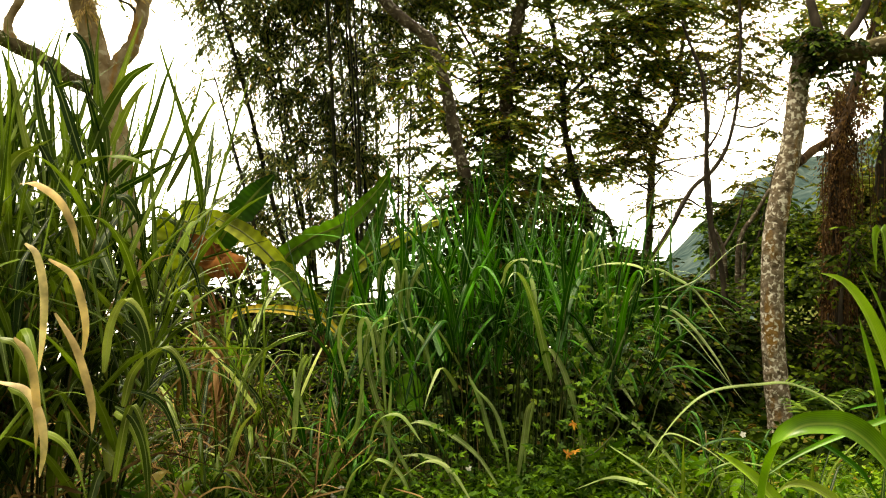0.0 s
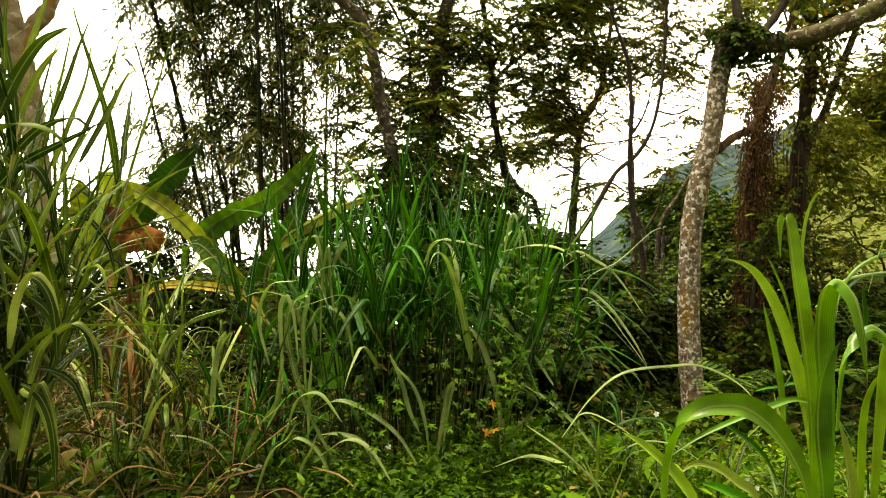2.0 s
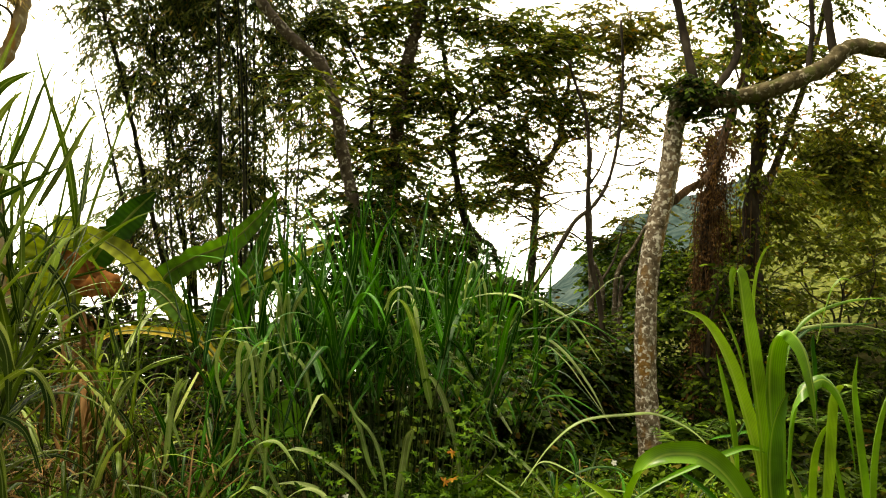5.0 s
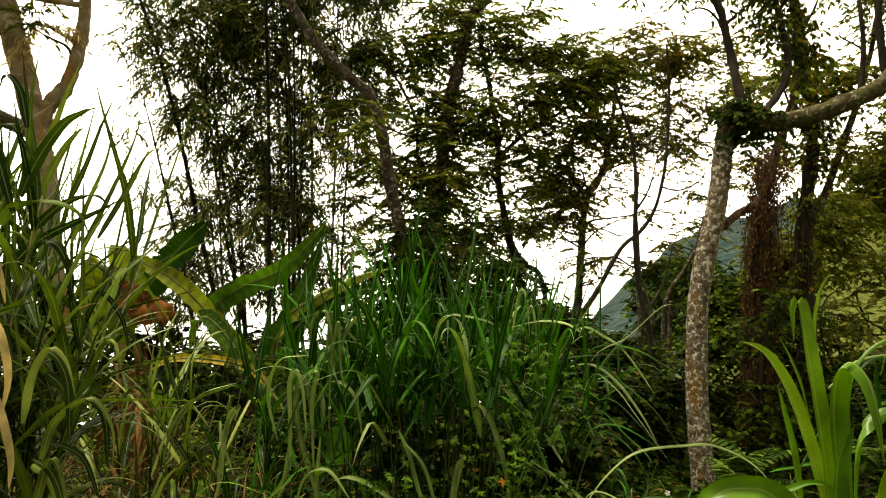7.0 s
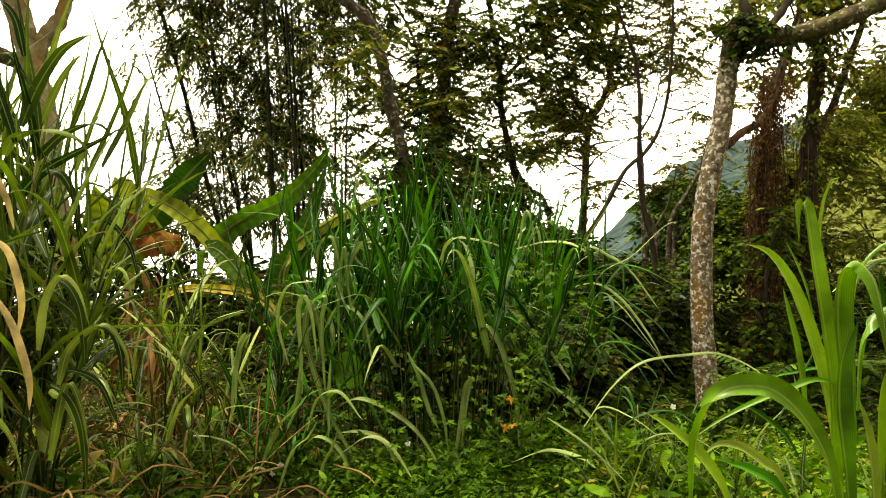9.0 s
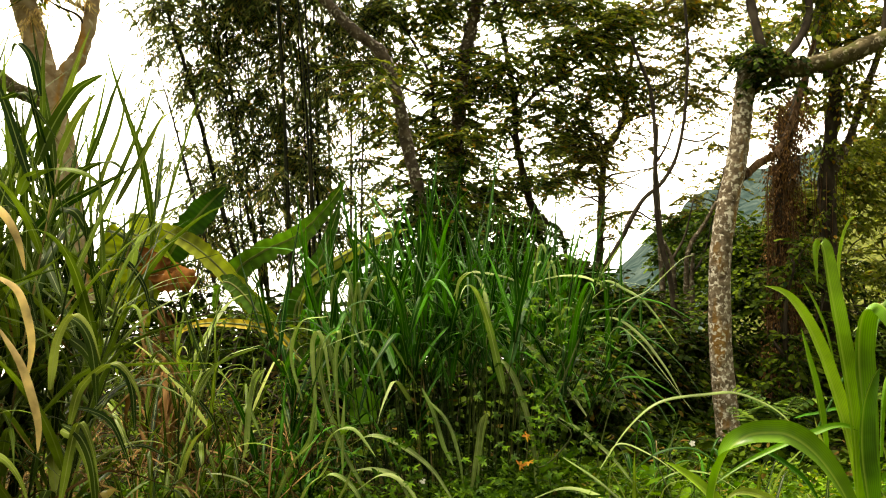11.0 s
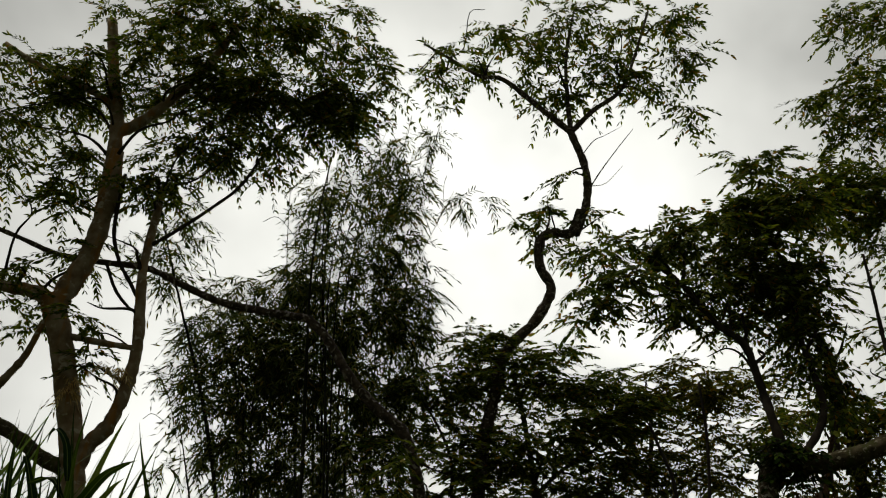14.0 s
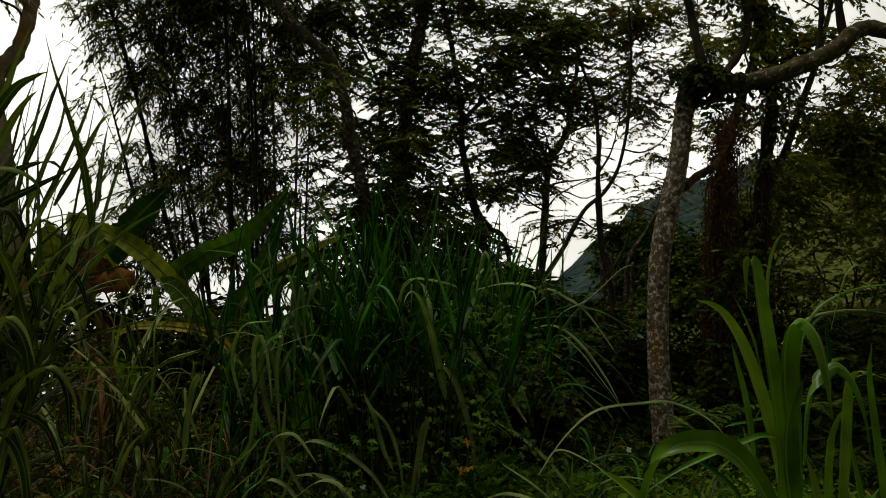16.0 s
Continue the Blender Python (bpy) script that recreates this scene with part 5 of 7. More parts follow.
shrub([
    ((-3.12, 9.00, 1.61), (0.5, 0.5, 0.3), 60), ((-2.58, 8.50, 0.92), (0.6, 0.4, 0.3), 70),
    ((-1.63, 9.00, 0.62), (0.7, 0.4, 0.22), 70), ((-0.86, 9.00, 0.91), (0.6, 0.5, 0.3), 70),
    ((-0.13, 9.00, 1.15), (0.6, 0.5, 0.35), 80), ((0.71, 9.50, 1.39), (0.7, 0.5, 0.5), 110),
    ((1.58, 9.50, 1.28), (0.7, 0.5, 0.5), 110), ((2.20, 10.00, 0.88), (0.6, 0.5, 0.4), 90),
    ((-3.32, 9.00, 0.88), (0.5, 0.5, 0.4), 60), ((-0.93, 8.60, 1.19), (0.35, 0.3, 0.3), 50), ((-1.23, 8.60, 0.80), (0.4, 0.3, 0.25), 40),
    ((-1.94, 9.00, 1.25), (0.35, 0.3, 0.25), 10), ((-1.52, 9.00, 0.87), (0.3, 0.3, 0.25), 14), ((-2.15, 8.60, 0.92), (0.35, 0.3, 0.2), 36),
], 58, "thicket between the bananas and the bamboo", leaf=0.10, width=0.05)
shrub([
    ((-2.11, 8.8, 1.43), (0.3, 0.3, 0.18), 12), ((-1.81, 8.8, 1.23), (0.3, 0.3, 0.18), 16), ((-2.25, 8.8, 1.21), (0.3, 0.3, 0.18), 20), ((-1.56, 8.8, 1.01), (0.3, 0.3, 0.18), 24), ((-2.5, 8.8, 1.01), (0.3, 0.3, 0.18), 26), ((-1.97, 8.8, 0.95), (0.3, 0.3, 0.18), 26), ((-2.31, 8.8, 1.68), (0.3, 0.3, 0.18), 8), ((-2.55, 8.8, 1.35), (0.3, 0.3, 0.18), 20),
], 64, "thin leafy saplings before the lake", leaf=0.09, width=0.045)
shrub([
    ((5.86, 11.00, 3.09), (0.6, 0.5, 0.4), 60), ((6.66, 11.00, 2.22), (0.6, 0.5, 0.4), 24),
    ((5.17, 11.00, 2.55), (0.5, 0.5, 0.35), 60), ((7.28, 11.50, 3.84), (0.5, 0.5, 0.5), 60),
    ((7.95, 12.00, 3.37), (0.8, 0.5, 0.8), 50), ((6.91, 12.00, 3.59), (0.6, 0.5, 0.4), 70), ((7.96, 12.00, 1.98), (0.8, 0.5, 0.6), 60),
    ((4.72, 10.50, 2.01), (0.5, 0.5, 0.4), 70), ((5.76, 10.50, 1.74), (0.5, 0.5, 0.4), 20),
], 59, "half-shaded bushes between the vine-clad trunks", SLOPE_LEAF, 0.10, 0.05)

shrub([
    ((0.19, 8.20, 1.81), (0.3, 0.3, 0.5), 70), ((0.61, 8.20, 1.98), (0.35, 0.3, 0.55), 90),
    ((1.06, 8.40, 1.73), (0.4, 0.3, 0.45), 90), ((1.45, 8.40, 1.57), (0.35, 0.3, 0.3), 50),
    ((-0.12, 8.20, 1.59), (0.3, 0.3, 0.3), 40), ((0.73, 8.30, 1.39), (0.8, 0.3, 0.3), 120),
    ((0.41, 8.60, 2.39), (0.25, 0.3, 0.4), 40), ((1.25, 8.60, 2.13), (0.25, 0.3, 0.3), 30),
], 60, "dark climbing thicket behind the tall grass", leaf=0.085, width=0.045)
shrub([
    ((5.60, 9.50, 4.31), (0.6, 0.5, 0.3), 44), ((5.12, 9.50, 4.36), (0.4, 0.5, 0.25), 26),
    ((6.01, 9.50, 3.88), (0.5, 0.5, 0.3), 44), ((5.40, 9.50, 3.79), (0.4, 0.5, 0.25), 22),
    ((4.93, 9.50, 3.77), (0.3, 0.5, 0.2), 16),
], 61, "hanging foliage of a climber over the slope", TREE_LEAF_WARM, 0.08, 0.035)

shrub([
    ((4.72, 11.00, 1.98), (0.5, 0.5, 0.3), 70), ((5.45, 11.00, 2.50), (0.5, 0.5, 0.4), 90),
    ((6.41, 11.50, 3.11), (0.5, 0.5, 0.5), 46), ((7.17, 11.50, 3.77), (0.5, 0.5, 0.5), 100),
    ((7.96, 11.50, 4.47), (0.5, 0.5, 0.5), 110), ((8.79, 11.50, 5.20), (0.6, 0.5, 0.6), 110),
    ((7.63, 11.50, 3.30), (0.8, 0.5, 0.5), 40), ((6.76, 11.50, 2.49), (0.8, 0.5, 0.4), 14),
    ((6.52, 11.50, 4.07), (0.3, 0.4, 0.2), 20), ((7.48, 11.50, 4.87), (0.35, 0.4, 0.2), 26),
], 62, "tall bushes rising with the slope", SLOPE_LEAF, 0.10, 0.045)

shrub([
    ((1.75, 9.40, 1.61), (0.35, 0.4, 0.22), 60), ((2.13, 9.60, 1.49), (0.3, 0.4, 0.18), 50), ((1.36, 9.20, 1.73), (0.35, 0.4, 0.25), 60),
    ((2.49, 9.80, 1.37), (0.35, 0.4, 0.18), 50), ((0.95, 9.00, 1.78), (0.35, 0.4, 0.25), 60), ((2.86, 10.00, 1.24), (0.35, 0.4, 0.25), 60),
    ((1.86, 9.20, 1.20), (0.5, 0.4, 0.25), 80), ((2.50, 9.40, 0.95), (0.5, 0.4, 0.25), 80),
], 63, "low dark bushes at the edge of the drop", leaf=0.08, width=0.04)

# unseen trees added round the viewer's back, to block sky light from that side
for k in range(14):
    a = radians(80 + 218 * k / 13)
    rr = 9.0 + 2.0 * ((k * 7) % 5) / 4
    x, y = rr * math.sin(a), rr * math.cos(a)
    z = ground_z(x, y)
    tb = tree((x, y, z), "unseen leafy tree added to shade the clearing", "trees round the clearing")
    line = [(x, y, z - 0.1), (x + 0.1, y, z + 2.0), (x - 0.1, y + 0.1, z + 4.5), (x, y, z + 6.5)]
    limb(tb, "trunk", line, 0.14, 0.05, BARK_GREY, 8)
    blobs = [((x + 0.3 * math.sin(5 * k + q), y + 0.3 * math.cos(3 * k + q), z + 0.9 + 1.25 * q), (1.5, 1.2, 0.8), 70) for q in range(6)]
    crown(tb, blobs, up_root(line), TREE_LEAF, BARK_DARK, 300 + k, dense=1.0, leaf=0.22, width=0.13, per=8, reach=0.5)


# ---- bananas
def banana_leaf(plant, points, width, material, label="", droop_side=None, seed=0, fold=0.3):
    """A broad leaf with a thick midrib, rippled and split at the edges."""
    c = smooth_line(points, 8)
    ragged = np.random.default_rng(seed + 900)
    prof = lambda s: np.clip(np.minimum(1, 0.12 + s * 4.0) * (1 - s**5), 0, 1) * (1 - 0.3 * ragged.random(len(s)) ** 3)
    v, t, u = ribbon(c, width, fold, prof, droop_side, 0.035, seed)
    ob = part("leaf", fast_mesh("leaf", v, t, u), material, plant, label)
    rv, rt, _ = tube(c[: int(len(c) * 0.9)], 0.016, 0.004, 6, 0.02, 1)
    part("midrib", fast_mesh("midrib", rv, rt), BANANA_RIB, ob)


B1_STEM = [(-1.86, 6.80, -0.15), (-1.85, 6.80, 0.19), (-1.84, 6.80, 0.52), (-1.82, 6.80, 0.82), (-1.79, 6.80, 1.12)]
b1 = thing("banana_plant", B1_STEM[0], "banana plant with torn leaves and dry brown sheaths", "banana plant", "banana plants")
v, t, u = tube(B1_STEM, 0.11, 0.07, 12, 0.08)
part("pseudostem", fast_mesh("pseudostem", v, t), SHEATH, b1, "stem wrapped in dry peeling sheaths")
rng = np.random.default_rng(61)
for i in range(16):
    a, zt = rng.random() * 6.28, 0.3 + 1.3 * rng.random()
    p = np.array(B1_STEM[1]) + [0.1 * math.cos(a), 0.1 * math.sin(a), zt * 0.75]
    ln = 0.3 + 0.4 * rng.random()
    c = smooth_line([p, p + [0.06 * math.cos(a), 0.06 * math.sin(a), -ln * 0.4], p + [0.03 * math.cos(a + 1), 0.05 * math.sin(a), -ln]], 5)
    part("dry_sheath", fast_mesh("dry_sheath", *ribbon(c, 0.06, 0.4, None, (math.sin(a), -math.cos(a), 0), 0.05, i)), SHEATH, b1)
banana_leaf(b1, [(-1.93, 6.90, 1.35), (-1.82, 6.90, 1.67), (-1.69, 6.90, 1.89), (-1.54, 6.90, 2.08), (-1.44, 6.90, 2.19), (-1.34, 6.90, 2.29)], 0.24, BANANA, "dark upright leaf", (0.62, 0.35, -0.7), 1, 0.3)
banana_leaf(b1, [(-1.84, 6.70, 1.35), (-1.88, 6.70, 1.67), (-1.95, 6.70, 1.88), (-2.05, 6.70, 1.86), (-2.09, 6.70, 1.58), (-2.11, 6.70, 1.16)], 0.36, BANANA_OLD, "pale hanging leaf", (0.8, 0.2, 0.5), 2, 0.3)
banana_leaf(b1, [(-1.87, 6.75, 1.37), (-1.92, 6.75, 1.58), (-1.96, 6.75, 1.70), (-1.94, 6.75, 1.45), (-1.89, 6.75, 1.16)], 0.22, BANANA_OLD, "pale hanging leaf", (0.9, 0.2, 0.2), 3, 0.3)
for i, line in enumerate((
    [(-1.92, 6.50, 1.79), (-1.83, 6.50, 1.69), (-1.70, 6.50, 1.63), (-1.59, 6.50, 1.63)], [(-1.85, 6.45, 1.66), (-1.74, 6.45, 1.57), (-1.61, 6.45, 1.58), (-1.47, 6.45, 1.61)],
    [(-1.67, 6.50, 1.66), (-1.60, 6.50, 1.57), (-1.53, 6.50, 1.54), (-1.47, 6.50, 1.57)], [(-1.76, 6.45, 1.64), (-1.71, 6.45, 1.54), (-1.62, 6.45, 1.51), (-1.50, 6.45, 1.53)], [(-1.83, 6.50, 1.76), (-1.74, 6.50, 1.72), (-1.67, 6.50, 1.66)],
)):
    c = smooth_line(line, 8)
    part("dead_leaf", fast_mesh("dead_leaf", *ribbon(c, 0.17 if i < 2 else 0.10, 0.5, lambda q: np.clip(0.45 + 0.55 * np.sin(q * 9.0 + i) ** 2, 0, 1), (0.3, 0.3, 0.9), 0.12, i)), BANANA_DEAD, b1, "dead brown crumpled leaf")

B2_STEM = [(-0.86, 6.90, -0.20), (-0.89, 6.90, 0.23), (-0.91, 6.90, 0.67), (-0.93, 6.90, 1.01), (-0.96, 6.90, 1.23)]
b2 = thing("banana_plant", B2_STEM[0], "banana plant with wide arching leaves behind grass", "banana plant", "banana plants")
v, t, u = tube(B2_STEM, 0.10, 0.06, 12, 0.05)
part("pseudostem", fast_mesh("pseudostem", v, t), SHEATH, b2)
banana_leaf(b2, [(-0.71, 6.80, 0.89), (-0.84, 6.80, 1.04), (-1.07, 6.80, 1.30), (-1.35, 6.80, 1.63), (-1.58, 6.80, 1.83), (-1.85, 6.80, 1.96), (-2.03, 6.80, 1.97)], 0.17, BANANA_OLD, "arching yellow-green leaf", (0.35, 0.3, 0.9), 5, 0.5)
banana_leaf(b2, [(-0.73, 6.75, 0.89), (-0.88, 6.75, 1.11), (-1.04, 6.75, 1.28), (-1.20, 6.75, 1.47), (-1.31, 6.75, 1.54), (-1.37, 6.75, 1.47), (-1.40, 6.75, 1.28)], 0.15, BANANA_MID, "leaf bent under the arching one", (0.5, 0.3, 0.8), 12, 0.3)
banana_leaf(b2, [(-0.70, 6.70, 0.85), (-0.79, 6.70, 1.02), (-0.92, 6.70, 1.15), (-1.06, 6.70, 1.22), (-1.17, 6.70, 1.15), (-1.22, 6.70, 0.94)], 0.15, BANANA_MID, "broad leaf drooping low", (0.5, 0.3, 0.8), 13, 0.3)
banana_leaf(b2, [(-0.76, 7.00, 0.85), (-1.18, 7.00, 1.27), (-1.29, 7.00, 1.59), (-1.08, 7.00, 1.78), (-0.79, 7.00, 1.92), (-0.56, 7.00, 2.15), (-0.41, 7.00, 2.36)], 0.2, BANANA_MID, "upright leaf with pale underside", (0.55, 0.3, -0.7), 6, 0.5)
banana_leaf(b2, [(-0.75, 7.10, 0.82), (-0.83, 7.10, 1.27), (-0.72, 7.10, 1.54), (-0.59, 7.10, 1.81), (-0.45, 7.10, 2.23)], 0.17, BANANA, "dark green leaf", (0.75, 0.3, -0.35), 7, 0.3)
banana_leaf(b2, [(-0.73, 7.00, 0.87), (-0.78, 7.00, 1.27), (-0.71, 7.00, 1.55), (-0.48, 7.00, 1.72), (-0.16, 7.00, 1.89), (0.10, 7.00, 1.97)], 0.12, BANANA_OLD, "yellowing leaf", (0.3, 0.4, 0.9), 8, 0.6)
banana_leaf(b2, [(-0.74, 7.05, 0.86), (-0.72, 7.05, 1.22), (-0.63, 7.05, 1.49), (-0.42, 7.05, 1.64), (-0.14, 7.05, 1.79), (0.05, 7.05, 1.81)], 0.15, BANANA, "dark half of a split leaf", (0.3, 0.3, -0.9), 14, 0.3)
banana_leaf(b2, [(-0.65, 6.40, 0.88), (-0.83, 6.40, 1.12), (-0.98, 6.40, 1.20), (-1.27, 6.40, 1.24), (-1.48, 6.40, 1.22), (-1.61, 6.40, 1.13)], 0.075, BANANA_YELLOW, "yellow old leaf hanging low", (0.1, 0.4, 0.9), 9, 0.4)
banana_leaf(b2, [(-0.70, 6.70, 0.89), (-0.45, 6.70, 1.21), (-0.23, 6.70, 1.27), (-0.02, 6.70, 1.14), (0.09, 6.70, 0.89)], 0.22, BANANA, "", (0.5, 0.3, 0.8), 10, 0.3)
banana_leaf(b2, [(-0.71, 6.80, 0.86), (-0.56, 6.80, 1.12), (-0.39, 6.80, 1.14), (-0.21, 6.80, 0.95), (-0.15, 6.80, 0.71)], 0.22, BANANA, "", (0.6, 0.3, 0.7), 11, 0.3)

# broad round leaf half hidden in the grass
taro = thing("taro_plant", (0, 0, 0), "taro with broad round bright green leaves", "plant")


def heart_leaf(centre, size, normal, stalk, name="leaf"):
    """A cupped round leaf with a notch, on a stalk."""
    n = Vector(normal).normalized()
    q = n.to_track_quat("Z", "Y").to_matrix()
    vs, ts = [(0, 0, -0.06 * size)], []
    k = 22
    for i in range(k):
        a = 2 * math.pi * i / k
        r = size * (0.5 - 0.16 * math.exp(-((a - math.pi) / 0.35) ** 2)) * (1 + 0.05 * math.sin(5 * a))
        vs.append((r * math.cos(a) * 0.9, r * math.sin(a), 0.05 * size * math.sin(3 * a)))
        ts.append((0, 1 + i, 1 + (i + 1) % k))
    v = np.array([tuple(q @ Vector(p) + Vector(centre)) for p in vs])
    ob = part(name, fast_mesh(name, v, ts, np.array([(0.5 + p[0], 0.5 + p[1]) for p in vs]) * 0 + 0.3), VINE_LEAF, taro)
    sv, st, _ = tube([stalk, (np.array(stalk) + np.array(centre)) / 2 + [0.03, 0, 0.05], centre], 0.012, 0.007, 6, 0.02)
    part("stalk", fast_mesh("stalk", sv, st), STEM, ob)


heart_leaf((-0.23, 5.70, 0.72), 0.25, (0.1, -0.9, 0.35), (-0.18, 5.80, 0.20))
heart_leaf((-1.04, 5.40, 0.49), 0.2, (-0.3, -0.5, 0.8), (-1.03, 5.50, 0.22))
heart_leaf((-1.0, 5.2, 0.5), 0.17, (0.2, -0.6, 0.7), (-1.0, 5.3, 0.25))
heart_leaf((-1.32, 5.4, 0.67), 0.2, (-0.2, -0.8, 0.5), (-1.28, 5.4, 0.3))
heart_leaf((-1.44, 6.00, 0.91), 0.22, (0.3, -0.8, 0.5), (-1.40, 6.00, 0.18))


# ---- tall grass
def blade_set(count, seed, lengths, widths, leans, bends):
    """A handful of different blades that the clumps share."""
    rng = np.random.default_rng(seed)
    out = []
    for i in range(count):
        ln = rng.uniform(*lengths)
        c = arch(ln, rng.uniform(*leans), rng.uniform(*bends), 14, rng.uniform(-0.18, 0.18), rng.uniform(1.2, 2.4), (rng.uniform(0.1, 0.5), rng.uniform(0.2, 0.5)) if rng.random() < 0.6 else None)
        out.append(ribbon(c, rng.uniform(*widths), 0.3, side=(0.12 * rng.standard_normal(), 1, 0.15 * rng.standard_normal()), seed=i))
    return out


ARCHING = blade_set(24, 71, (0.55, 1.05), (0.028, 0.056), (8, 50), (80, 175))
FINE = blade_set(20, 73, (0.55, 1.1), (0.022, 0.036), (8, 40), (60, 175))
ERECT = blade_set(20, 72, (0.5, 0.95), (0.024, 0.046), (1, 24), (6, 75))
WIDE = blade_set(24, 74, (0.6, 1.05), (0.036, 0.058), (10, 45), (70, 165))
MESHES = {}


def shared(kind, i, piece, material):
    key = (kind, i, material.name)
    if key not in MESHES:
        MESHES[key] = fast_mesh("blade", *piece)
        MESHES[key].materials.append(material)
    return MESHES[key]


def grass_clump(name, label, centre, radii, stems, tall, material, seed, parts_left=290, lean_out=0.3, group="grass clumps", per=(5, 8), erect_top=3, low=0.4, sizes=(0.75, 1.15), arching=None, pale=None, short=0.64, cane=0.006):
    rng = np.random.default_rng(seed)
    cl = thing(name, (centre[0], centre[1], ground_z(*centre)), label, "tall grass", group)
    stuff = []
    for k in range(stems):
        a, r = rng.random() * 2 * np.pi, rng.random() ** 0.6
        ox, oy = radii[0] * r * math.cos(a), radii[1] * r * math.sin(a)
        bx, by = centre[0] + ox * 0.75, centre[1] + oy * 0.75
        bz = ground_z(bx, by) - 0.03 - (cl.location.z)
        h = tall * rng.uniform(short, 1.0) * (1 - 0.2 * r)
        lx, ly = lean_out * ox / radii[0] + 0.05 * rng.standard_normal(), lean_out * oy / radii[1] + 0.05 * rng.standard_normal()
        p0 = np.array([bx - centre[0], by - centre[1], bz])
        line = [p0, p0 + [lx * h * 0.3, ly * h * 0.3, h * 0.45], p0 + [lx * h, ly * h, h]]
        c = smooth_line(line, 5)
        v, t, u = tube(c, cane, cane * 0.6, 6, 0.03, 1)
        part("stem", fast_mesh("stem", v, t), STEM, cl, world_place=False)
        nb = rng.integers(*per)
        az = rng.random() * 6.28
        for j in range(nb + erect_top):
            az += math.pi + 0.5 * rng.standard_normal()
            if j >= nb:
                i, kind, f = rng.integers(len(ERECT)), "erect", 0.9 + 0.1 * (j - nb) / max(1, erect_top)
                piece = ERECT[i]
            else:
                i, kind, f = rng.integers(len(arching or ARCHING)), "own" + str(id(arching) % 997) if arching else "arching", low + (0.95 - low) * j / nb
                piece = (arching or ARCHING)[i]
                if pale and rng.random() < 0.16:
                    kind = "pale"
            at = np.array([np.interp(f, np.linspace(0, 1, len(c)), c[:, q]) for q in range(3)])
            sc = rng.uniform(*sizes)
            tilt = rng.uniform(-0.2, 0.2)
            front = by < centre[1] or j >= nb - 1
            if parts_left > 0 and front:
                parts_left -= 1
                ob = part("blade", shared(kind, i, piece, pale if kind == "pale" else material), material, cl, world_place=False)
                ob.matrix_basis = Matrix.LocRotScale(tuple(at), Euler((tilt, 0, az)), (sc, sc, sc))
            else:
                stuff.append(moved(piece, at, az, sc, tilt))
    if stuff:
        ob = part("inner_blades", fast_mesh("inner_blades", *joined(stuff)), material, cl, world_place=False)
        ob["kind"] = "stuff"
    return cl


def strap(q):
    """Half-width along a broad blade that keeps its width almost to the tip."""
    return np.minimum(1, 0.34 + q * 1.9) * np.clip(1 - q**3.2, 0, 1)


def slender(q):
    """Half-width along a blade that narrows at both ends."""
    return np.clip(np.sin(np.pi * np.clip(0.05 + 0.94 * q, 0, 1)), 0, 1) ** 0.65


def long_blade(parent, points, width, material, name="blade", label="", side=None, fold=0.3, seed=0, profile=None):
    """One blade that stands out, along its own line; points in world places."""
    c = smooth_line([np.array(p) - np.array(parent.location) for p in points], 7)
    return part(name, fast_mesh(name, *ribbon(c, width, fold, profile, side, 0.01, seed)), material, parent, label, False)


centre_clump = grass_clump("elephant_grass", "tall clump of dark green elephant grass with arching blades", (0.32, 5.1), (1.12, 0.5), 112, 1.4, GRASS, 81, per=(2, 4), erect_top=2, low=0.66, sizes=(0.6, 1.1), pale=GRASS_PALE_LIT, short=0.72, cane=0.0038)


def pale_blade(line, wide=0.036, facing=(0.7, 0.7, 0.3)):
    long_blade(centre_clump, line, wide * 0.72, GRASS_PALE_LIT, side=facing, seed=len(centre_clump.children), profile=slender)


pale_blade([(-0.13, 4.70, 0.32), (-0.31, 4.70, 0.65), (-0.42, 4.70, 1.03), (-0.39, 4.70, 1.22), (-0.35, 4.70, 1.09), (-0.33, 4.70, 0.91)], 0.046, facing=(1, 0.35, 0.1))
pale_blade([(0.72, 4.60, 0.39), (0.70, 4.60, 0.68), (0.63, 4.60, 0.94), (0.57, 4.60, 1.06), (0.53, 4.60, 1.09)], 0.046, facing=(1, 0.35, 0.1))
pale_blade([(-0.63, 4.50, 0.38), (-0.56, 4.50, 0.55), (-0.46, 4.50, 0.69), (-0.42, 4.50, 0.83)], 0.046, facing=(1, 0.35, 0.1))
pale_blade([(0.27, 4.40, 0.41), (0.16, 4.40, 0.57), (0.02, 4.40, 0.68), (-0.09, 4.40, 0.73), (-0.17, 4.40, 0.73), (-0.28, 4.40, 0.67)], 0.046)
pale_blade([(0.12, 4.50, 0.96), (0.18, 4.50, 0.84), (0.23, 4.50, 0.67), (0.28, 4.50, 0.56)], 0.046)
pale_blade([(0.36, 4.50, 0.40), (0.40, 4.50, 0.64), (0.42, 4.50, 0.78), (0.45, 4.50, 0.83)], 0.046, facing=(1, 0.35, 0.1))
pale_blade([(0.05, 4.40, 0.42), (-0.01, 4.40, 0.53), (-0.12, 4.40, 0.57), (-0.22, 4.40, 0.57)], 0.046)
pale_blade([(0.90, 4.70, 1.20), (1.03, 4.70, 1.44), (1.15, 4.70, 1.62), (1.27, 4.70, 1.80)])
pale_blade([(0.95, 4.80, 1.25), (1.17, 4.80, 1.31), (1.33, 4.80, 1.22), (1.48, 4.80, 1.03), (1.57, 4.80, 0.87)])
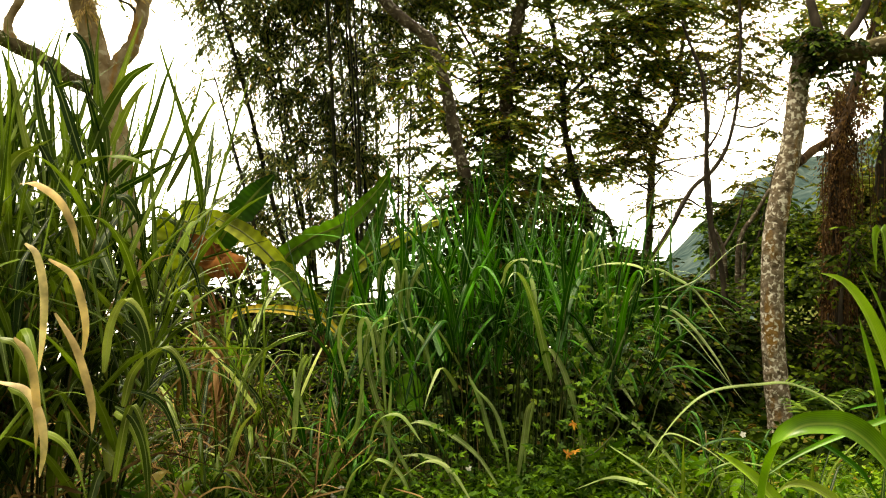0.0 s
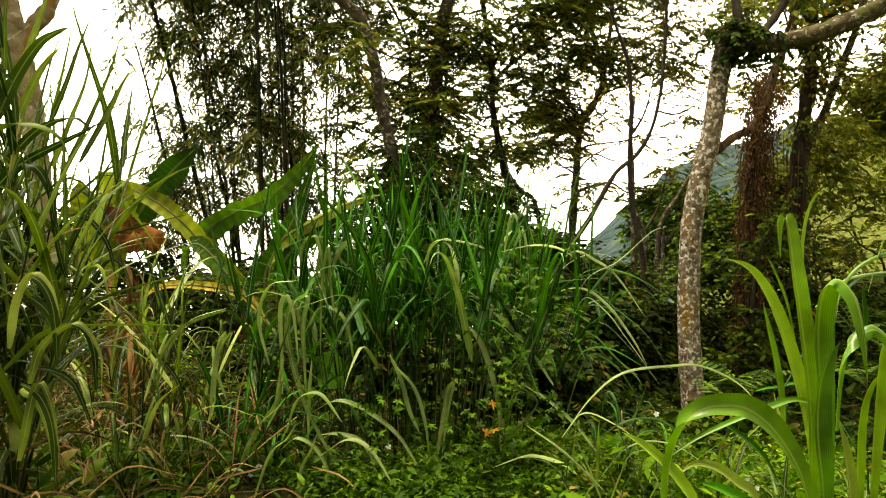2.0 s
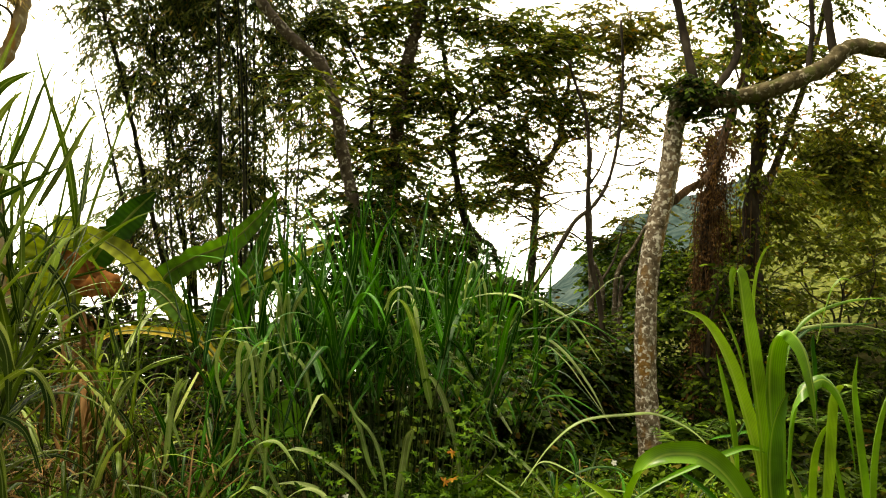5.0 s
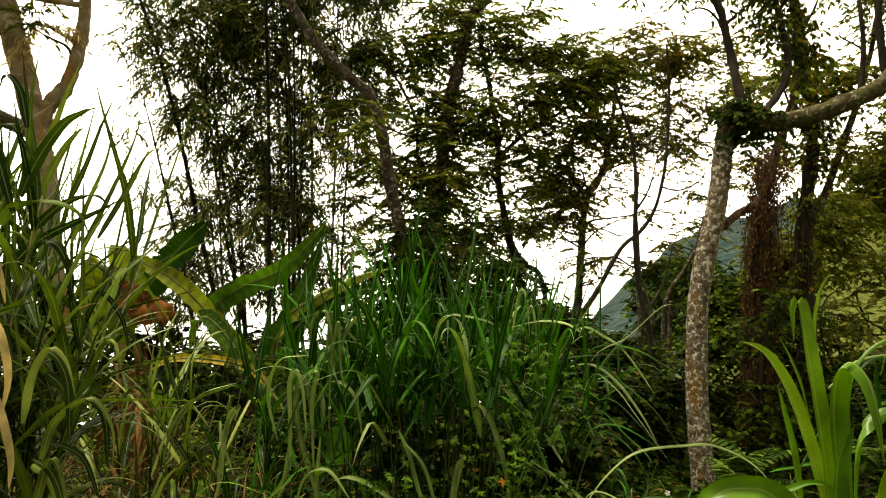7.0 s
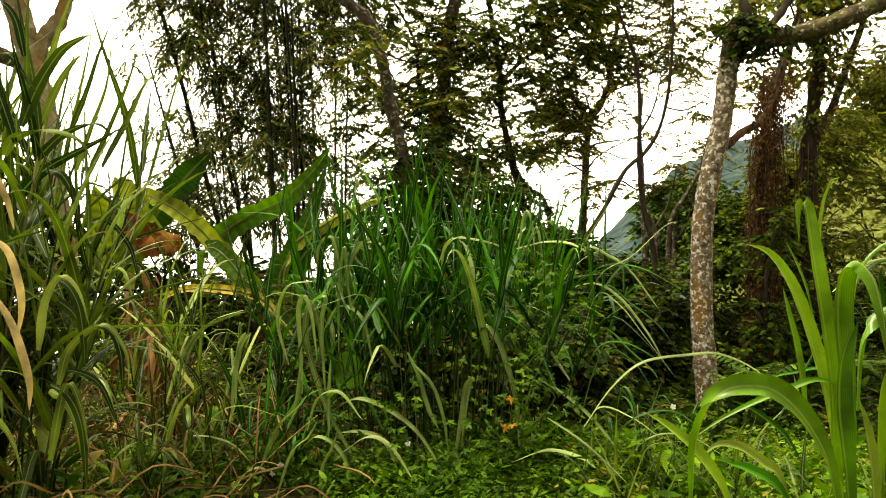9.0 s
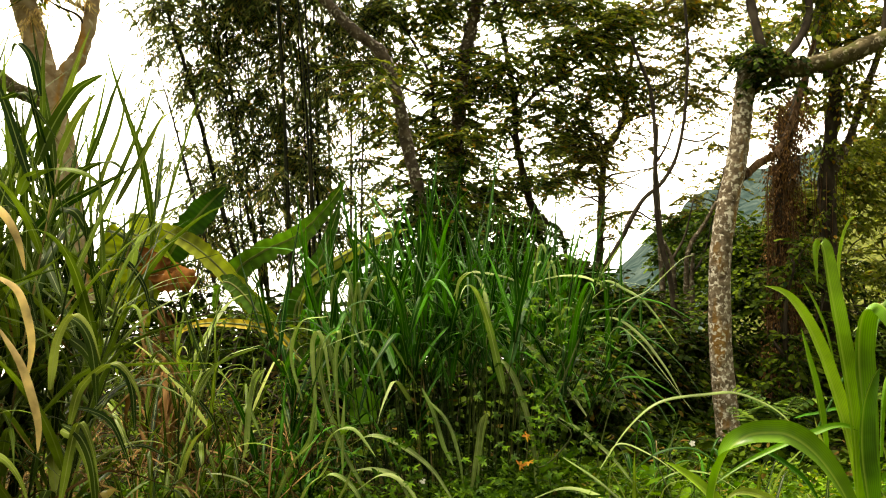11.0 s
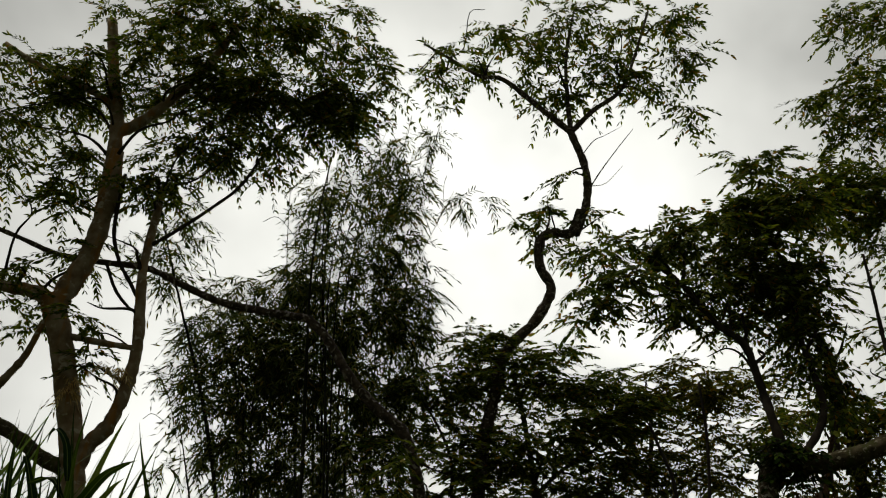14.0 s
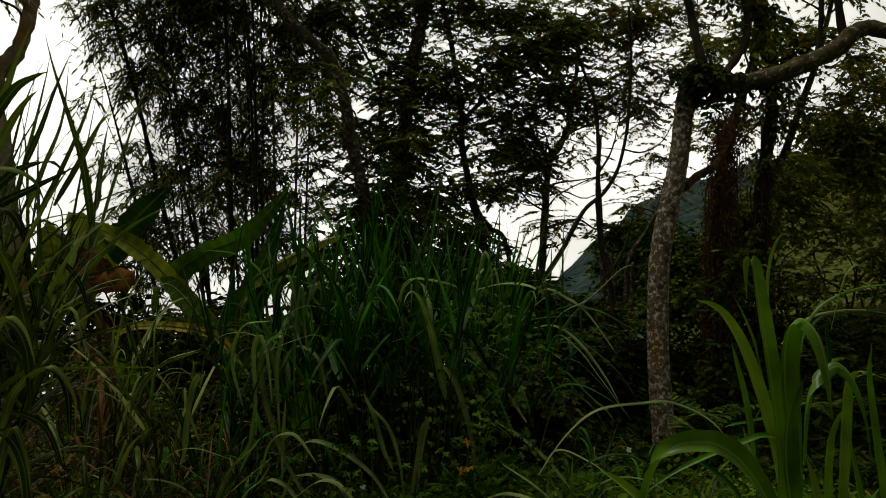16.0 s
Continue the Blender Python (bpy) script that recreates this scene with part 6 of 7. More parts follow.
pale_blade([(0.92, 4.80, 1.22), (1.11, 4.80, 1.50), (1.27, 4.80, 1.46), (1.39, 4.80, 1.37), (1.55, 4.80, 1.15)])
pale_blade([(-0.32, 4.90, 1.08), (-0.28, 4.90, 1.39), (-0.26, 4.90, 1.57), (-0.25, 4.90, 1.32), (-0.19, 4.90, 1.04)])
pale_blade([(0.36, 4.80, 1.14), (0.32, 4.80, 1.44), (0.38, 4.80, 1.56), (0.61, 4.80, 1.53), (0.71, 4.80, 1.45)])
pale_blade([(1.23, 4.50, 0.43), (1.09, 4.50, 0.60), (0.94, 4.50, 0.73), (0.81, 4.50, 0.81)])
pale_blade([(0.63, 4.30, 0.43), (0.81, 4.30, 0.49), (0.98, 4.30, 0.45), (1.06, 4.30, 0.39)])
pale_blade([(-0.00, 4.90, 1.32), (-0.16, 4.90, 1.45), (-0.10, 4.90, 1.54), (-0.00, 4.90, 1.51), (0.06, 4.90, 1.32)])
pale_blade([(0.74, 4.90, 1.31), (0.79, 4.90, 1.69), (0.84, 4.90, 1.67), (0.86, 4.90, 1.44)])
pale_blade([(-0.70, 4.50, 0.73), (-0.76, 4.50, 0.90), (-0.73, 4.50, 1.00), (-0.68, 4.50, 1.07)])
pale_blade([(-0.61, 4.40, 0.44), (-0.53, 4.40, 0.61), (-0.45, 4.40, 0.69), (-0.40, 4.40, 0.73)])
pale_blade([(0.14, 4.50, 0.91), (0.25, 4.50, 0.79), (0.31, 4.50, 0.61), (0.33, 4.50, 0.44)])
pale_blade([(0.40, 4.60, 0.39), (0.43, 4.60, 0.66), (0.46, 4.60, 0.80), (0.47, 4.60, 0.81)])
pale_blade([(0.29, 4.60, 1.43), (0.33, 4.60, 1.52), (0.39, 4.60, 1.56), (0.43, 4.60, 1.56)])
pale_blade([(0.22, 4.70, 1.12), (0.36, 4.70, 1.22), (0.48, 4.70, 1.31), (0.63, 4.70, 1.40)])
pale_blade([(0.72, 4.70, 1.50), (0.88, 4.70, 1.54), (1.02, 4.70, 1.53), (1.13, 4.70, 1.47)])
pale_blade([(-0.24, 4.60, 0.95), (-0.24, 4.60, 1.30), (-0.21, 4.60, 1.51), (-0.19, 4.60, 1.30), (-0.15, 4.60, 1.04)])
pale_blade([(0.78, 4.70, 1.53), (0.83, 4.70, 1.62), (0.86, 4.70, 1.50), (0.87, 4.70, 1.31)])
pale_blade([(-0.76, 4.20, 0.30), (-0.68, 4.20, 0.41), (-0.61, 4.20, 0.45), (-0.55, 4.20, 0.43)])
pale_blade([(-0.54, 4.30, 0.24), (-0.46, 4.30, 0.49), (-0.38, 4.30, 0.57), (-0.33, 4.30, 0.65)])
pale_blade([(-0.32, 4.30, 0.21), (-0.31, 4.30, 0.41), (-0.26, 4.30, 0.52), (-0.23, 4.30, 0.60)])
pale_blade([(-0.21, 4.20, 0.51), (-0.08, 4.20, 0.59), (0.03, 4.20, 0.54), (0.14, 4.20, 0.37)])
pale_blade([(-0.38, 4.30, 0.60), (-0.33, 4.30, 0.76), (-0.22, 4.30, 0.79), (-0.11, 4.30, 0.65)])
pale_blade([(-0.13, 4.40, 0.24), (-0.22, 4.40, 0.47), (-0.33, 4.40, 0.55), (-0.42, 4.40, 0.49)])
pale_blade([(-0.06, 4.60, 0.89), (-0.12, 4.60, 1.13), (-0.24, 4.60, 1.19), (-0.33, 4.60, 1.04)])
pale_blade([(-0.50, 4.60, 0.89), (-0.56, 4.60, 1.12), (-0.51, 4.60, 1.30), (-0.36, 4.60, 1.33)])

pale_blade([(-0.43, 4.60, 0.74), (-0.44, 4.60, 0.98), (-0.45, 4.60, 1.18), (-0.42, 4.60, 1.25), (-0.38, 4.60, 1.15), (-0.35, 4.60, 0.90)], 0.036, facing=(1, 0.35, 0.1))
pale_blade([(-0.31, 4.60, 0.74), (-0.33, 4.60, 1.09), (-0.31, 4.60, 1.23), (-0.34, 4.60, 1.24), (-0.39, 4.60, 1.21)], 0.036, facing=(1, 0.35, 0.1))
pale_blade([(-1.02, 4.40, 0.84), (-0.99, 4.40, 0.98), (-0.90, 4.40, 1.10), (-0.74, 4.40, 1.17), (-0.69, 4.40, 1.18)], 0.030, facing=(1, 0.35, 0.1))
pale_blade([(-0.74, 4.40, 0.72), (-0.74, 4.40, 0.89), (-0.72, 4.40, 1.03), (-0.69, 4.40, 1.08)], 0.030, facing=(1, 0.35, 0.1))
pale_blade([(-0.45, 4.40, 0.69), (-0.42, 4.40, 0.89), (-0.41, 4.40, 0.97)], 0.024, facing=(1, 0.35, 0.1))
pale_blade([(-0.28, 4.40, 0.55), (-0.28, 4.40, 0.77), (-0.27, 4.40, 0.94)], 0.026, facing=(1, 0.35, 0.1))
pale_blade([(-0.36, 4.70, 1.33), (-0.35, 4.70, 1.51), (-0.28, 4.70, 1.56), (-0.24, 4.70, 1.39), (-0.22, 4.70, 1.23)], 0.030, facing=(1, 0.35, 0.1))
pale_blade([(-0.21, 4.70, 1.30), (-0.17, 4.70, 1.45), (-0.11, 4.70, 1.54), (-0.05, 4.70, 1.56)], 0.030, facing=(1, 0.35, 0.1))


def thin_blade(line, wide, material=GRASS):
    long_blade(centre_clump, line, wide, material, side=(0.4, 0.7, 0.5), seed=len(centre_clump.children), profile=slender)


thin_blade([(1.03, 4.60, 0.94), (1.14, 4.60, 1.25), (1.27, 4.60, 1.19), (1.39, 4.60, 1.04), (1.57, 4.60, 0.80)], 0.011, GRASS_PALE_LIT)
thin_blade([(1.04, 4.60, 0.94), (1.17, 4.60, 1.29), (1.33, 4.60, 1.20), (1.49, 4.60, 1.07), (1.61, 4.60, 0.90)], 0.014)
thin_blade([(1.06, 4.70, 0.87), (1.20, 4.70, 1.06), (1.36, 4.70, 0.93), (1.49, 4.70, 0.81), (1.51, 4.70, 0.72)], 0.017)
thin_blade([(1.05, 4.70, 1.06), (1.18, 4.70, 1.35), (1.36, 4.70, 1.46), (1.54, 4.70, 1.62), (1.62, 4.70, 1.65)], 0.011, GRASS_PALE_LIT)
thin_blade([(1.02, 4.50, 0.78), (1.12, 4.50, 0.98), (1.27, 4.50, 1.00), (1.46, 4.50, 0.90)], 0.014)
thin_blade([(1.01, 4.50, 0.72), (1.15, 4.50, 0.96), (1.31, 4.50, 0.90), (1.43, 4.50, 0.72)], 0.017)
thin_blade([(0.99, 4.40, 0.51), (1.10, 4.40, 0.68), (1.28, 4.40, 0.62), (1.43, 4.40, 0.51)], 0.011, GRASS_PALE_LIT)
thin_blade([(1.07, 4.80, 1.17), (1.19, 4.80, 1.39), (1.42, 4.80, 1.40), (1.68, 4.80, 1.27)], 0.014)
thin_blade([(1.08, 4.30, 0.47), (1.25, 4.30, 0.64), (1.46, 4.30, 0.67), (1.63, 4.30, 0.55)], 0.017)
thin_blade([(1.11, 4.30, 0.30), (1.31, 4.30, 0.53), (1.52, 4.30, 0.55), (1.72, 4.30, 0.44)], 0.011, GRASS_PALE_LIT)

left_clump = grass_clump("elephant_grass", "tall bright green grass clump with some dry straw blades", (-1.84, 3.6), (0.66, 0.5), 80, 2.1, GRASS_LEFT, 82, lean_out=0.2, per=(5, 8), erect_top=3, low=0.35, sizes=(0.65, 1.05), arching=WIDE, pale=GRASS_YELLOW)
rng = np.random.default_rng(88)
hanging = []
for i in range(260):
    a, r = rng.random() * 6.28, rng.random() ** 0.6
    at = np.array([0.55 * r * math.cos(a), 0.45 * r * math.sin(a), rng.uniform(0.25, 1.15)])
    hanging.append(moved(FINE[rng.integers(len(FINE))], at, rng.random() * 6.28, rng.uniform(0.3, 0.6), rng.uniform(-0.8, 0.8)))
part("dead_blades", fast_mesh("dead_blades", *joined(hanging)), DRY_STALK, left_clump, "dead brown blades hanging low", False)["kind"] = "stuff"


def yellow_blade(line):
    long_blade(left_clump, line, 0.03, GRASS_YELLOW, side=(1, 0.3, 0.15), seed=len(left_clump.children))


yellow_blade([(-1.17, 3.00, 1.13), (-1.15, 3.00, 1.29), (-1.10, 3.00, 1.38), (-1.04, 3.00, 1.33), (-1.00, 3.00, 1.20)])
yellow_blade([(-1.13, 3.00, 0.76), (-1.08, 3.00, 1.01), (-1.03, 3.00, 0.94), (-1.00, 3.00, 0.77)])
yellow_blade([(-1.14, 3.10, 1.00), (-1.10, 3.10, 1.13), (-0.99, 3.10, 1.21), (-0.91, 3.10, 1.11), (-0.90, 3.10, 0.98)])


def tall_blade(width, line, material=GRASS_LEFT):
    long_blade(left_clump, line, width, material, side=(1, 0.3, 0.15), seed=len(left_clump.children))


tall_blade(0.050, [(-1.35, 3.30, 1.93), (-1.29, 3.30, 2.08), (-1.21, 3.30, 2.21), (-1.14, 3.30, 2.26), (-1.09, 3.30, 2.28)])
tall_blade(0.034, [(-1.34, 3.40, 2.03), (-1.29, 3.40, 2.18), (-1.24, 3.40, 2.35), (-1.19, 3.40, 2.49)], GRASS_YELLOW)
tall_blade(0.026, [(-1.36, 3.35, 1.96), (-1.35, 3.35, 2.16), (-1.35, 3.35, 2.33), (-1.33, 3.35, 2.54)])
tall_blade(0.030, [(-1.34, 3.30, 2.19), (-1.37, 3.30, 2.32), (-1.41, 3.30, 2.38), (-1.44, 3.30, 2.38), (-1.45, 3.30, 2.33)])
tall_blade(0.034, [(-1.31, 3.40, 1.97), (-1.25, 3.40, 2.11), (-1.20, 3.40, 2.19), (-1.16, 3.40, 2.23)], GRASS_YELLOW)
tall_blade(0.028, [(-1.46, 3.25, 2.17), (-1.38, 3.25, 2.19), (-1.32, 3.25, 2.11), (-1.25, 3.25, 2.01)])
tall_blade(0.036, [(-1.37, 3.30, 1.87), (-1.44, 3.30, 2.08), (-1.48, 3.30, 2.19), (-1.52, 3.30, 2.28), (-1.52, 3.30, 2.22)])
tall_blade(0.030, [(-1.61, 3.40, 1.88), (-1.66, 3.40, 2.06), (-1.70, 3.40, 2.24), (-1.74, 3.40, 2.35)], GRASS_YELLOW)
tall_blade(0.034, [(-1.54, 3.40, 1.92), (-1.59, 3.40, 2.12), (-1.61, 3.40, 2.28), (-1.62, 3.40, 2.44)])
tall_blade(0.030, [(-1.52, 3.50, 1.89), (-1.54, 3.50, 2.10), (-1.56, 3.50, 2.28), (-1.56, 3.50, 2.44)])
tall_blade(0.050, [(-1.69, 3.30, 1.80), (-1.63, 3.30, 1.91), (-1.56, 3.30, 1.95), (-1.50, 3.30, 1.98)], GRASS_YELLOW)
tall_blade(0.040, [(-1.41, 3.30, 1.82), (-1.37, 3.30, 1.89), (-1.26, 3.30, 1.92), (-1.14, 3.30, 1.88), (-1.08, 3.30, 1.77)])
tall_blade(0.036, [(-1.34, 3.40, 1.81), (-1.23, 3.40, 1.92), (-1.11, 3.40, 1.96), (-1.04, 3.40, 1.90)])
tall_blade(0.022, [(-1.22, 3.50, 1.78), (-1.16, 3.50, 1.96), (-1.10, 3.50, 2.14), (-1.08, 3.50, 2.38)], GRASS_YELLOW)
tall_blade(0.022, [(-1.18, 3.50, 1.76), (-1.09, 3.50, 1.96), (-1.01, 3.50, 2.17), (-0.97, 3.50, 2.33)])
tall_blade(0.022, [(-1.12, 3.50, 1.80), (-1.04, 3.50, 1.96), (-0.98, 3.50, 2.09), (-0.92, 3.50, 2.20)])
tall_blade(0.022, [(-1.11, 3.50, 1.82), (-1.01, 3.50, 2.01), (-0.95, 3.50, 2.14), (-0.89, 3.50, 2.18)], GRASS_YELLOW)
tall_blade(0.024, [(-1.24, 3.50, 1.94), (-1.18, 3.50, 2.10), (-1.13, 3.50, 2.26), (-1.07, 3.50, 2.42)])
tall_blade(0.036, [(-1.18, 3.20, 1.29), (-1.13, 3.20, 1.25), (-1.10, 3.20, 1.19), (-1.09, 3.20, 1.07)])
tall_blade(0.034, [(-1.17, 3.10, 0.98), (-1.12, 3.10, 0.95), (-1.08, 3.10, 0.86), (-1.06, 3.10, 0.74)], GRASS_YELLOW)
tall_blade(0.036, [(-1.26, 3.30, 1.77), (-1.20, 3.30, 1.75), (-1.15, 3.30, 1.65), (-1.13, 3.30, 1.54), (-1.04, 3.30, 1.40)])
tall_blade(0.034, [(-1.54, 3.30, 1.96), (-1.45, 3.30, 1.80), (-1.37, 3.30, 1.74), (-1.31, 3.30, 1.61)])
for line in (
    [(-1.25, 2.50, 1.14), (-1.20, 2.50, 1.11), (-1.17, 2.50, 1.02), (-1.17, 2.50, 0.88)],
    [(-1.17, 2.50, 1.02), (-1.10, 2.50, 0.99), (-1.05, 2.50, 0.92), (-1.02, 2.50, 0.81)],
    [(-1.28, 2.50, 1.28), (-1.23, 2.50, 1.26), (-1.19, 2.50, 1.17), (-1.18, 2.50, 1.04)],
):
    long_blade(left_clump, line, 0.022, GRASS_YELLOW, label="yellowing blade with a dry tip", side=(1, 0.3, 0.15), seed=len(left_clump.children))
DB = [
    [(-1.13, 2.30, 1.70), (-1.09, 2.30, 1.70), (-1.03, 2.30, 1.66), (-0.99, 2.30, 1.59), (-0.97, 2.30, 1.51)],
    [(-1.09, 2.25, 1.54), (-1.06, 2.25, 1.51), (-1.04, 2.25, 1.42), (-1.04, 2.25, 1.31), (-1.05, 2.25, 1.21)],
    [(-1.05, 2.30, 1.50), (-0.99, 2.30, 1.46), (-0.96, 2.30, 1.38), (-0.95, 2.30, 1.31), (-0.96, 2.30, 1.23)],
    [(-1.01, 2.25, 1.36), (-0.96, 2.25, 1.28), (-0.93, 2.25, 1.20), (-0.91, 2.25, 1.12), (-0.91, 2.25, 1.05)],
    [(-1.13, 2.20, 1.19), (-1.06, 2.20, 1.17), (-1.02, 2.20, 1.10), (-1.01, 2.20, 1.02), (-1.02, 2.20, 0.95)],
    [(-1.09, 2.20, 1.30), (-1.05, 2.20, 1.25), (-1.03, 2.20, 1.13), (-1.03, 2.20, 1.02)],
]
for i, line in enumerate(DB):
    long_blade(left_clump, line, 0.021, DRY_BLADE, "dry_blade", "dry golden blade", (1, 0.35, 0.2), 0.3, seed=i, profile=slender)

# dead leaves hanging in a dry bundle by the banana
bundle = thing("dead_banana_leaves", (-1.30, 4.90, 0.41), "bundle of tan dead banana leaves hanging to the ground", "dead leaves")
rng = np.random.default_rng(131)
for i in range(44):
    w0 = rng.uniform(0.012, 0.034)
    top = np.array((-1.31, 4.90, 1.05)) + [rng.uniform(-0.17, 0.17), rng.uniform(-0.14, 0.14), rng.uniform(-0.5, 0.1)]
    foot = np.array([top[0] + rng.uniform(-0.14, 0.14), top[1] + rng.uniform(-0.12, 0.12), ground_z(top[0], top[1]) + rng.uniform(0.0, 0.25)])
    foot = top + (foot - top) * rng.uniform(0.3, 1.0)
    mid = (top + foot) / 2 + [rng.uniform(-0.1, 0.1), rng.uniform(-0.08, 0.08), 0]
    c = smooth_line([top - np.array(bundle.location), mid - np.array(bundle.location), foot - np.array(bundle.location)], 6)
    part("dead_leaf", fast_mesh("dead_leaf", *ribbon(c, w0, 0.8, None, (rng.uniform(0.4, 1), rng.uniform(-0.6, 0.6), 0), 0.12, i)), SHEATH, bundle, world_place=False)

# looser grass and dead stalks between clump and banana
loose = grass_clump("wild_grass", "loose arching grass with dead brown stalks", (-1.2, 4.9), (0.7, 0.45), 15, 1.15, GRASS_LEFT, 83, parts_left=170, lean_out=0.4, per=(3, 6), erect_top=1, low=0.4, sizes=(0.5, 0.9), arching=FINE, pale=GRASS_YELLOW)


def loose_blade(width, material, line):
    long_blade(loose, line, width, material, side=(0.8, 0.4, 0.4), seed=len(loose.children), profile=slender)


loose_blade(0.030, GRASS_LEFT, [(-1.168, 3.10, 1.376), (-1.112, 3.10, 1.346), (-1.073, 3.10, 1.275), (-1.056, 3.10, 1.170), (-1.049, 3.10, 1.054)])
loose_blade(0.026, GRASS_LEFT, [(-1.058, 3.20, 1.201), (-0.995, 3.20, 1.182), (-0.958, 3.20, 1.102), (-0.947, 3.20, 0.953)])
loose_blade(0.030, GRASS_LEFT, [(-1.130, 3.00, 1.014), (-1.067, 3.00, 0.970), (-1.025, 3.00, 0.862), (-1.009, 3.00, 0.659)])
loose_blade(0.016, GRASS_LEFT, [(-1.227, 4.20, 0.296), (-1.226, 4.20, 0.582), (-1.173, 4.20, 0.764), (-1.094, 4.20, 0.863)])
loose_blade(0.022, GRASS_YELLOW, [(-1.050, 4.20, 0.294), (-1.030, 4.20, 0.542), (-0.969, 4.20, 0.751), (-0.863, 4.20, 0.848)])
loose_blade(0.026, GRASS_PALE_LIT, [(-0.688, 4.40, 1.065), (-0.724, 4.40, 0.981), (-0.748, 4.40, 0.815), (-0.761, 4.40, 0.649)])
loose_blade(0.014, GRASS_PALE_LIT, [(-1.012, 4.40, 0.814), (-0.957, 4.40, 1.007), (-0.858, 4.40, 1.135), (-0.682, 4.40, 1.195)])
loose_blade(0.010, GRASS_PALE_LIT, [(-0.944, 4.30, 0.587), (-0.839, 4.30, 0.578), (-0.733, 4.30, 0.537), (-0.651, 4.30, 0.451)])
loose_blade(0.022, GRASS_LEFT, [(-1.254, 3.60, 1.529), (-1.201, 3.60, 1.586), (-1.115, 3.60, 1.588), (-1.036, 3.60, 1.488), (-1.001, 3.60, 1.353)])
loose_blade(0.020, GRASS_LEFT, [(-1.202, 3.80, 1.205), (-1.115, 3.80, 1.395), (-1.047, 3.80, 1.420), (-0.986, 3.80, 1.302)])
loose_blade(0.020, GRASS_LEFT, [(-1.143, 4.00, 1.094), (-1.073, 4.00, 1.195), (-0.973, 4.00, 1.071), (-0.884, 4.00, 0.933)])
loose_blade(0.022, GRASS_LEFT, [(-1.024, 3.40, 0.807), (-1.089, 3.40, 0.955), (-1.171, 3.40, 1.007), (-1.252, 3.40, 1.017)])
loose_blade(0.018, GRASS_LEFT, [(-1.347, 4.00, 0.598), (-1.255, 4.00, 0.746), (-1.135, 4.00, 0.771), (-1.001, 4.00, 0.696)])
loose_blade(0.020, GRASS_LEFT, [(-0.870, 4.40, 0.457), (-0.904, 4.40, 0.787), (-1.015, 4.40, 0.952), (-1.151, 4.40, 1.061)])
grass_clump("wild_grass", "low arching grass at the foot of the tall clump", (-0.45, 4.8), (0.5, 0.3), 14, 0.6, GRASS, 84, parts_left=110, lean_out=0.5, per=(3, 5), erect_top=1, low=0.3, sizes=(0.5, 0.9), pale=GRASS_PALE_LIT)
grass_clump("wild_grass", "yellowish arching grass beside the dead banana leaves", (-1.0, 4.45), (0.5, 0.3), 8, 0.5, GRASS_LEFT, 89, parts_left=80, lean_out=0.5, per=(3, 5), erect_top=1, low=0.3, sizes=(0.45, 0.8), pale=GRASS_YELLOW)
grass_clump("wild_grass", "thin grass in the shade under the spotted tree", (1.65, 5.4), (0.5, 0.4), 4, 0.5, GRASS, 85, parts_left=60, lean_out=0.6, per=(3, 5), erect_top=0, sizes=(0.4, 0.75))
grass_clump("wild_grass", "thin arching grass scattered over the weedy clearing", (1.75, 4.35), (0.95, 0.7), 26, 0.3, GRASS_LEFT, 87, parts_left=120, lean_out=0.6, per=(3, 6), erect_top=1, low=0.1, sizes=(0.35, 0.7), arching=FINE)
rng = np.random.default_rng(86)
stalks = []
for i in range(300):
    x, y = rng.uniform(-2.4, -0.6), rng.uniform(4.0, 6.2)
    z = ground_z(x, y)
    ln, a, tl = rng.uniform(0.3, 0.9), rng.random() * 6.28, rng.uniform(0.3, 1.4)
    d = np.array([math.sin(tl) * math.cos(a), math.sin(tl) * math.sin(a), math.cos(tl)])
    p = np.array([x, y, z])
    stalks.append(tube([p, p + d * ln * 0.5 + [0, 0, 0.03], p + d * ln], 0.004, 0.002, 4, 0.1, 3, seed=i))
ds = thing("dead_stalks", (0, 0, 0), "tangle of dead brown grass stalks on the ground", "dead grass", kind="stuff")
part("stalk", fast_mesh("stalk", *joined(stalks)[:2]), DRY_STALK, ds)["kind"] = "stuff"

# young maize-like plant close by
near = thing("young_maize", (0.86, 1.5, ground_z(0.86, 1.5)), "bright green young maize plant with broad folded leaves", "plant")
v, t, u = tube([(0, 0, -0.02), (0.01, 0.0, 0.5), (0.0, 0.0, 0.95)], 0.022, 0.016, 10, 0.02)
part("stem", fast_mesh("stem", v, t), GRASS_NEAR, near, world_place=False)


def maize_leaf(width, facing, material, line):
    long_blade(near, line, width, material, "leaf", "darker green leaf" if material is GRASS else "", facing, 0.75, seed=len(near.children), profile=strap)


maize_leaf(0.035, (1, 0.25, 0.0), GRASS_NEAR, [(0.812, 1.50, 0.909), (0.802, 1.50, 1.051), (0.795, 1.50, 1.214), (0.776, 1.50, 1.356), (0.760, 1.50, 1.458), (0.750, 1.50, 1.524), (0.740, 1.50, 1.517), (0.738, 1.50, 1.458)])
maize_leaf(0.031, (1, 0.25, 0.3), GRASS_NEAR, [(0.842, 1.55, 0.892), (0.828, 1.55, 1.059), (0.814, 1.55, 1.164), (0.789, 1.55, 1.259), (0.757, 1.55, 1.353), (0.727, 1.55, 1.411), (0.698, 1.55, 1.443), (0.660, 1.55, 1.457)])
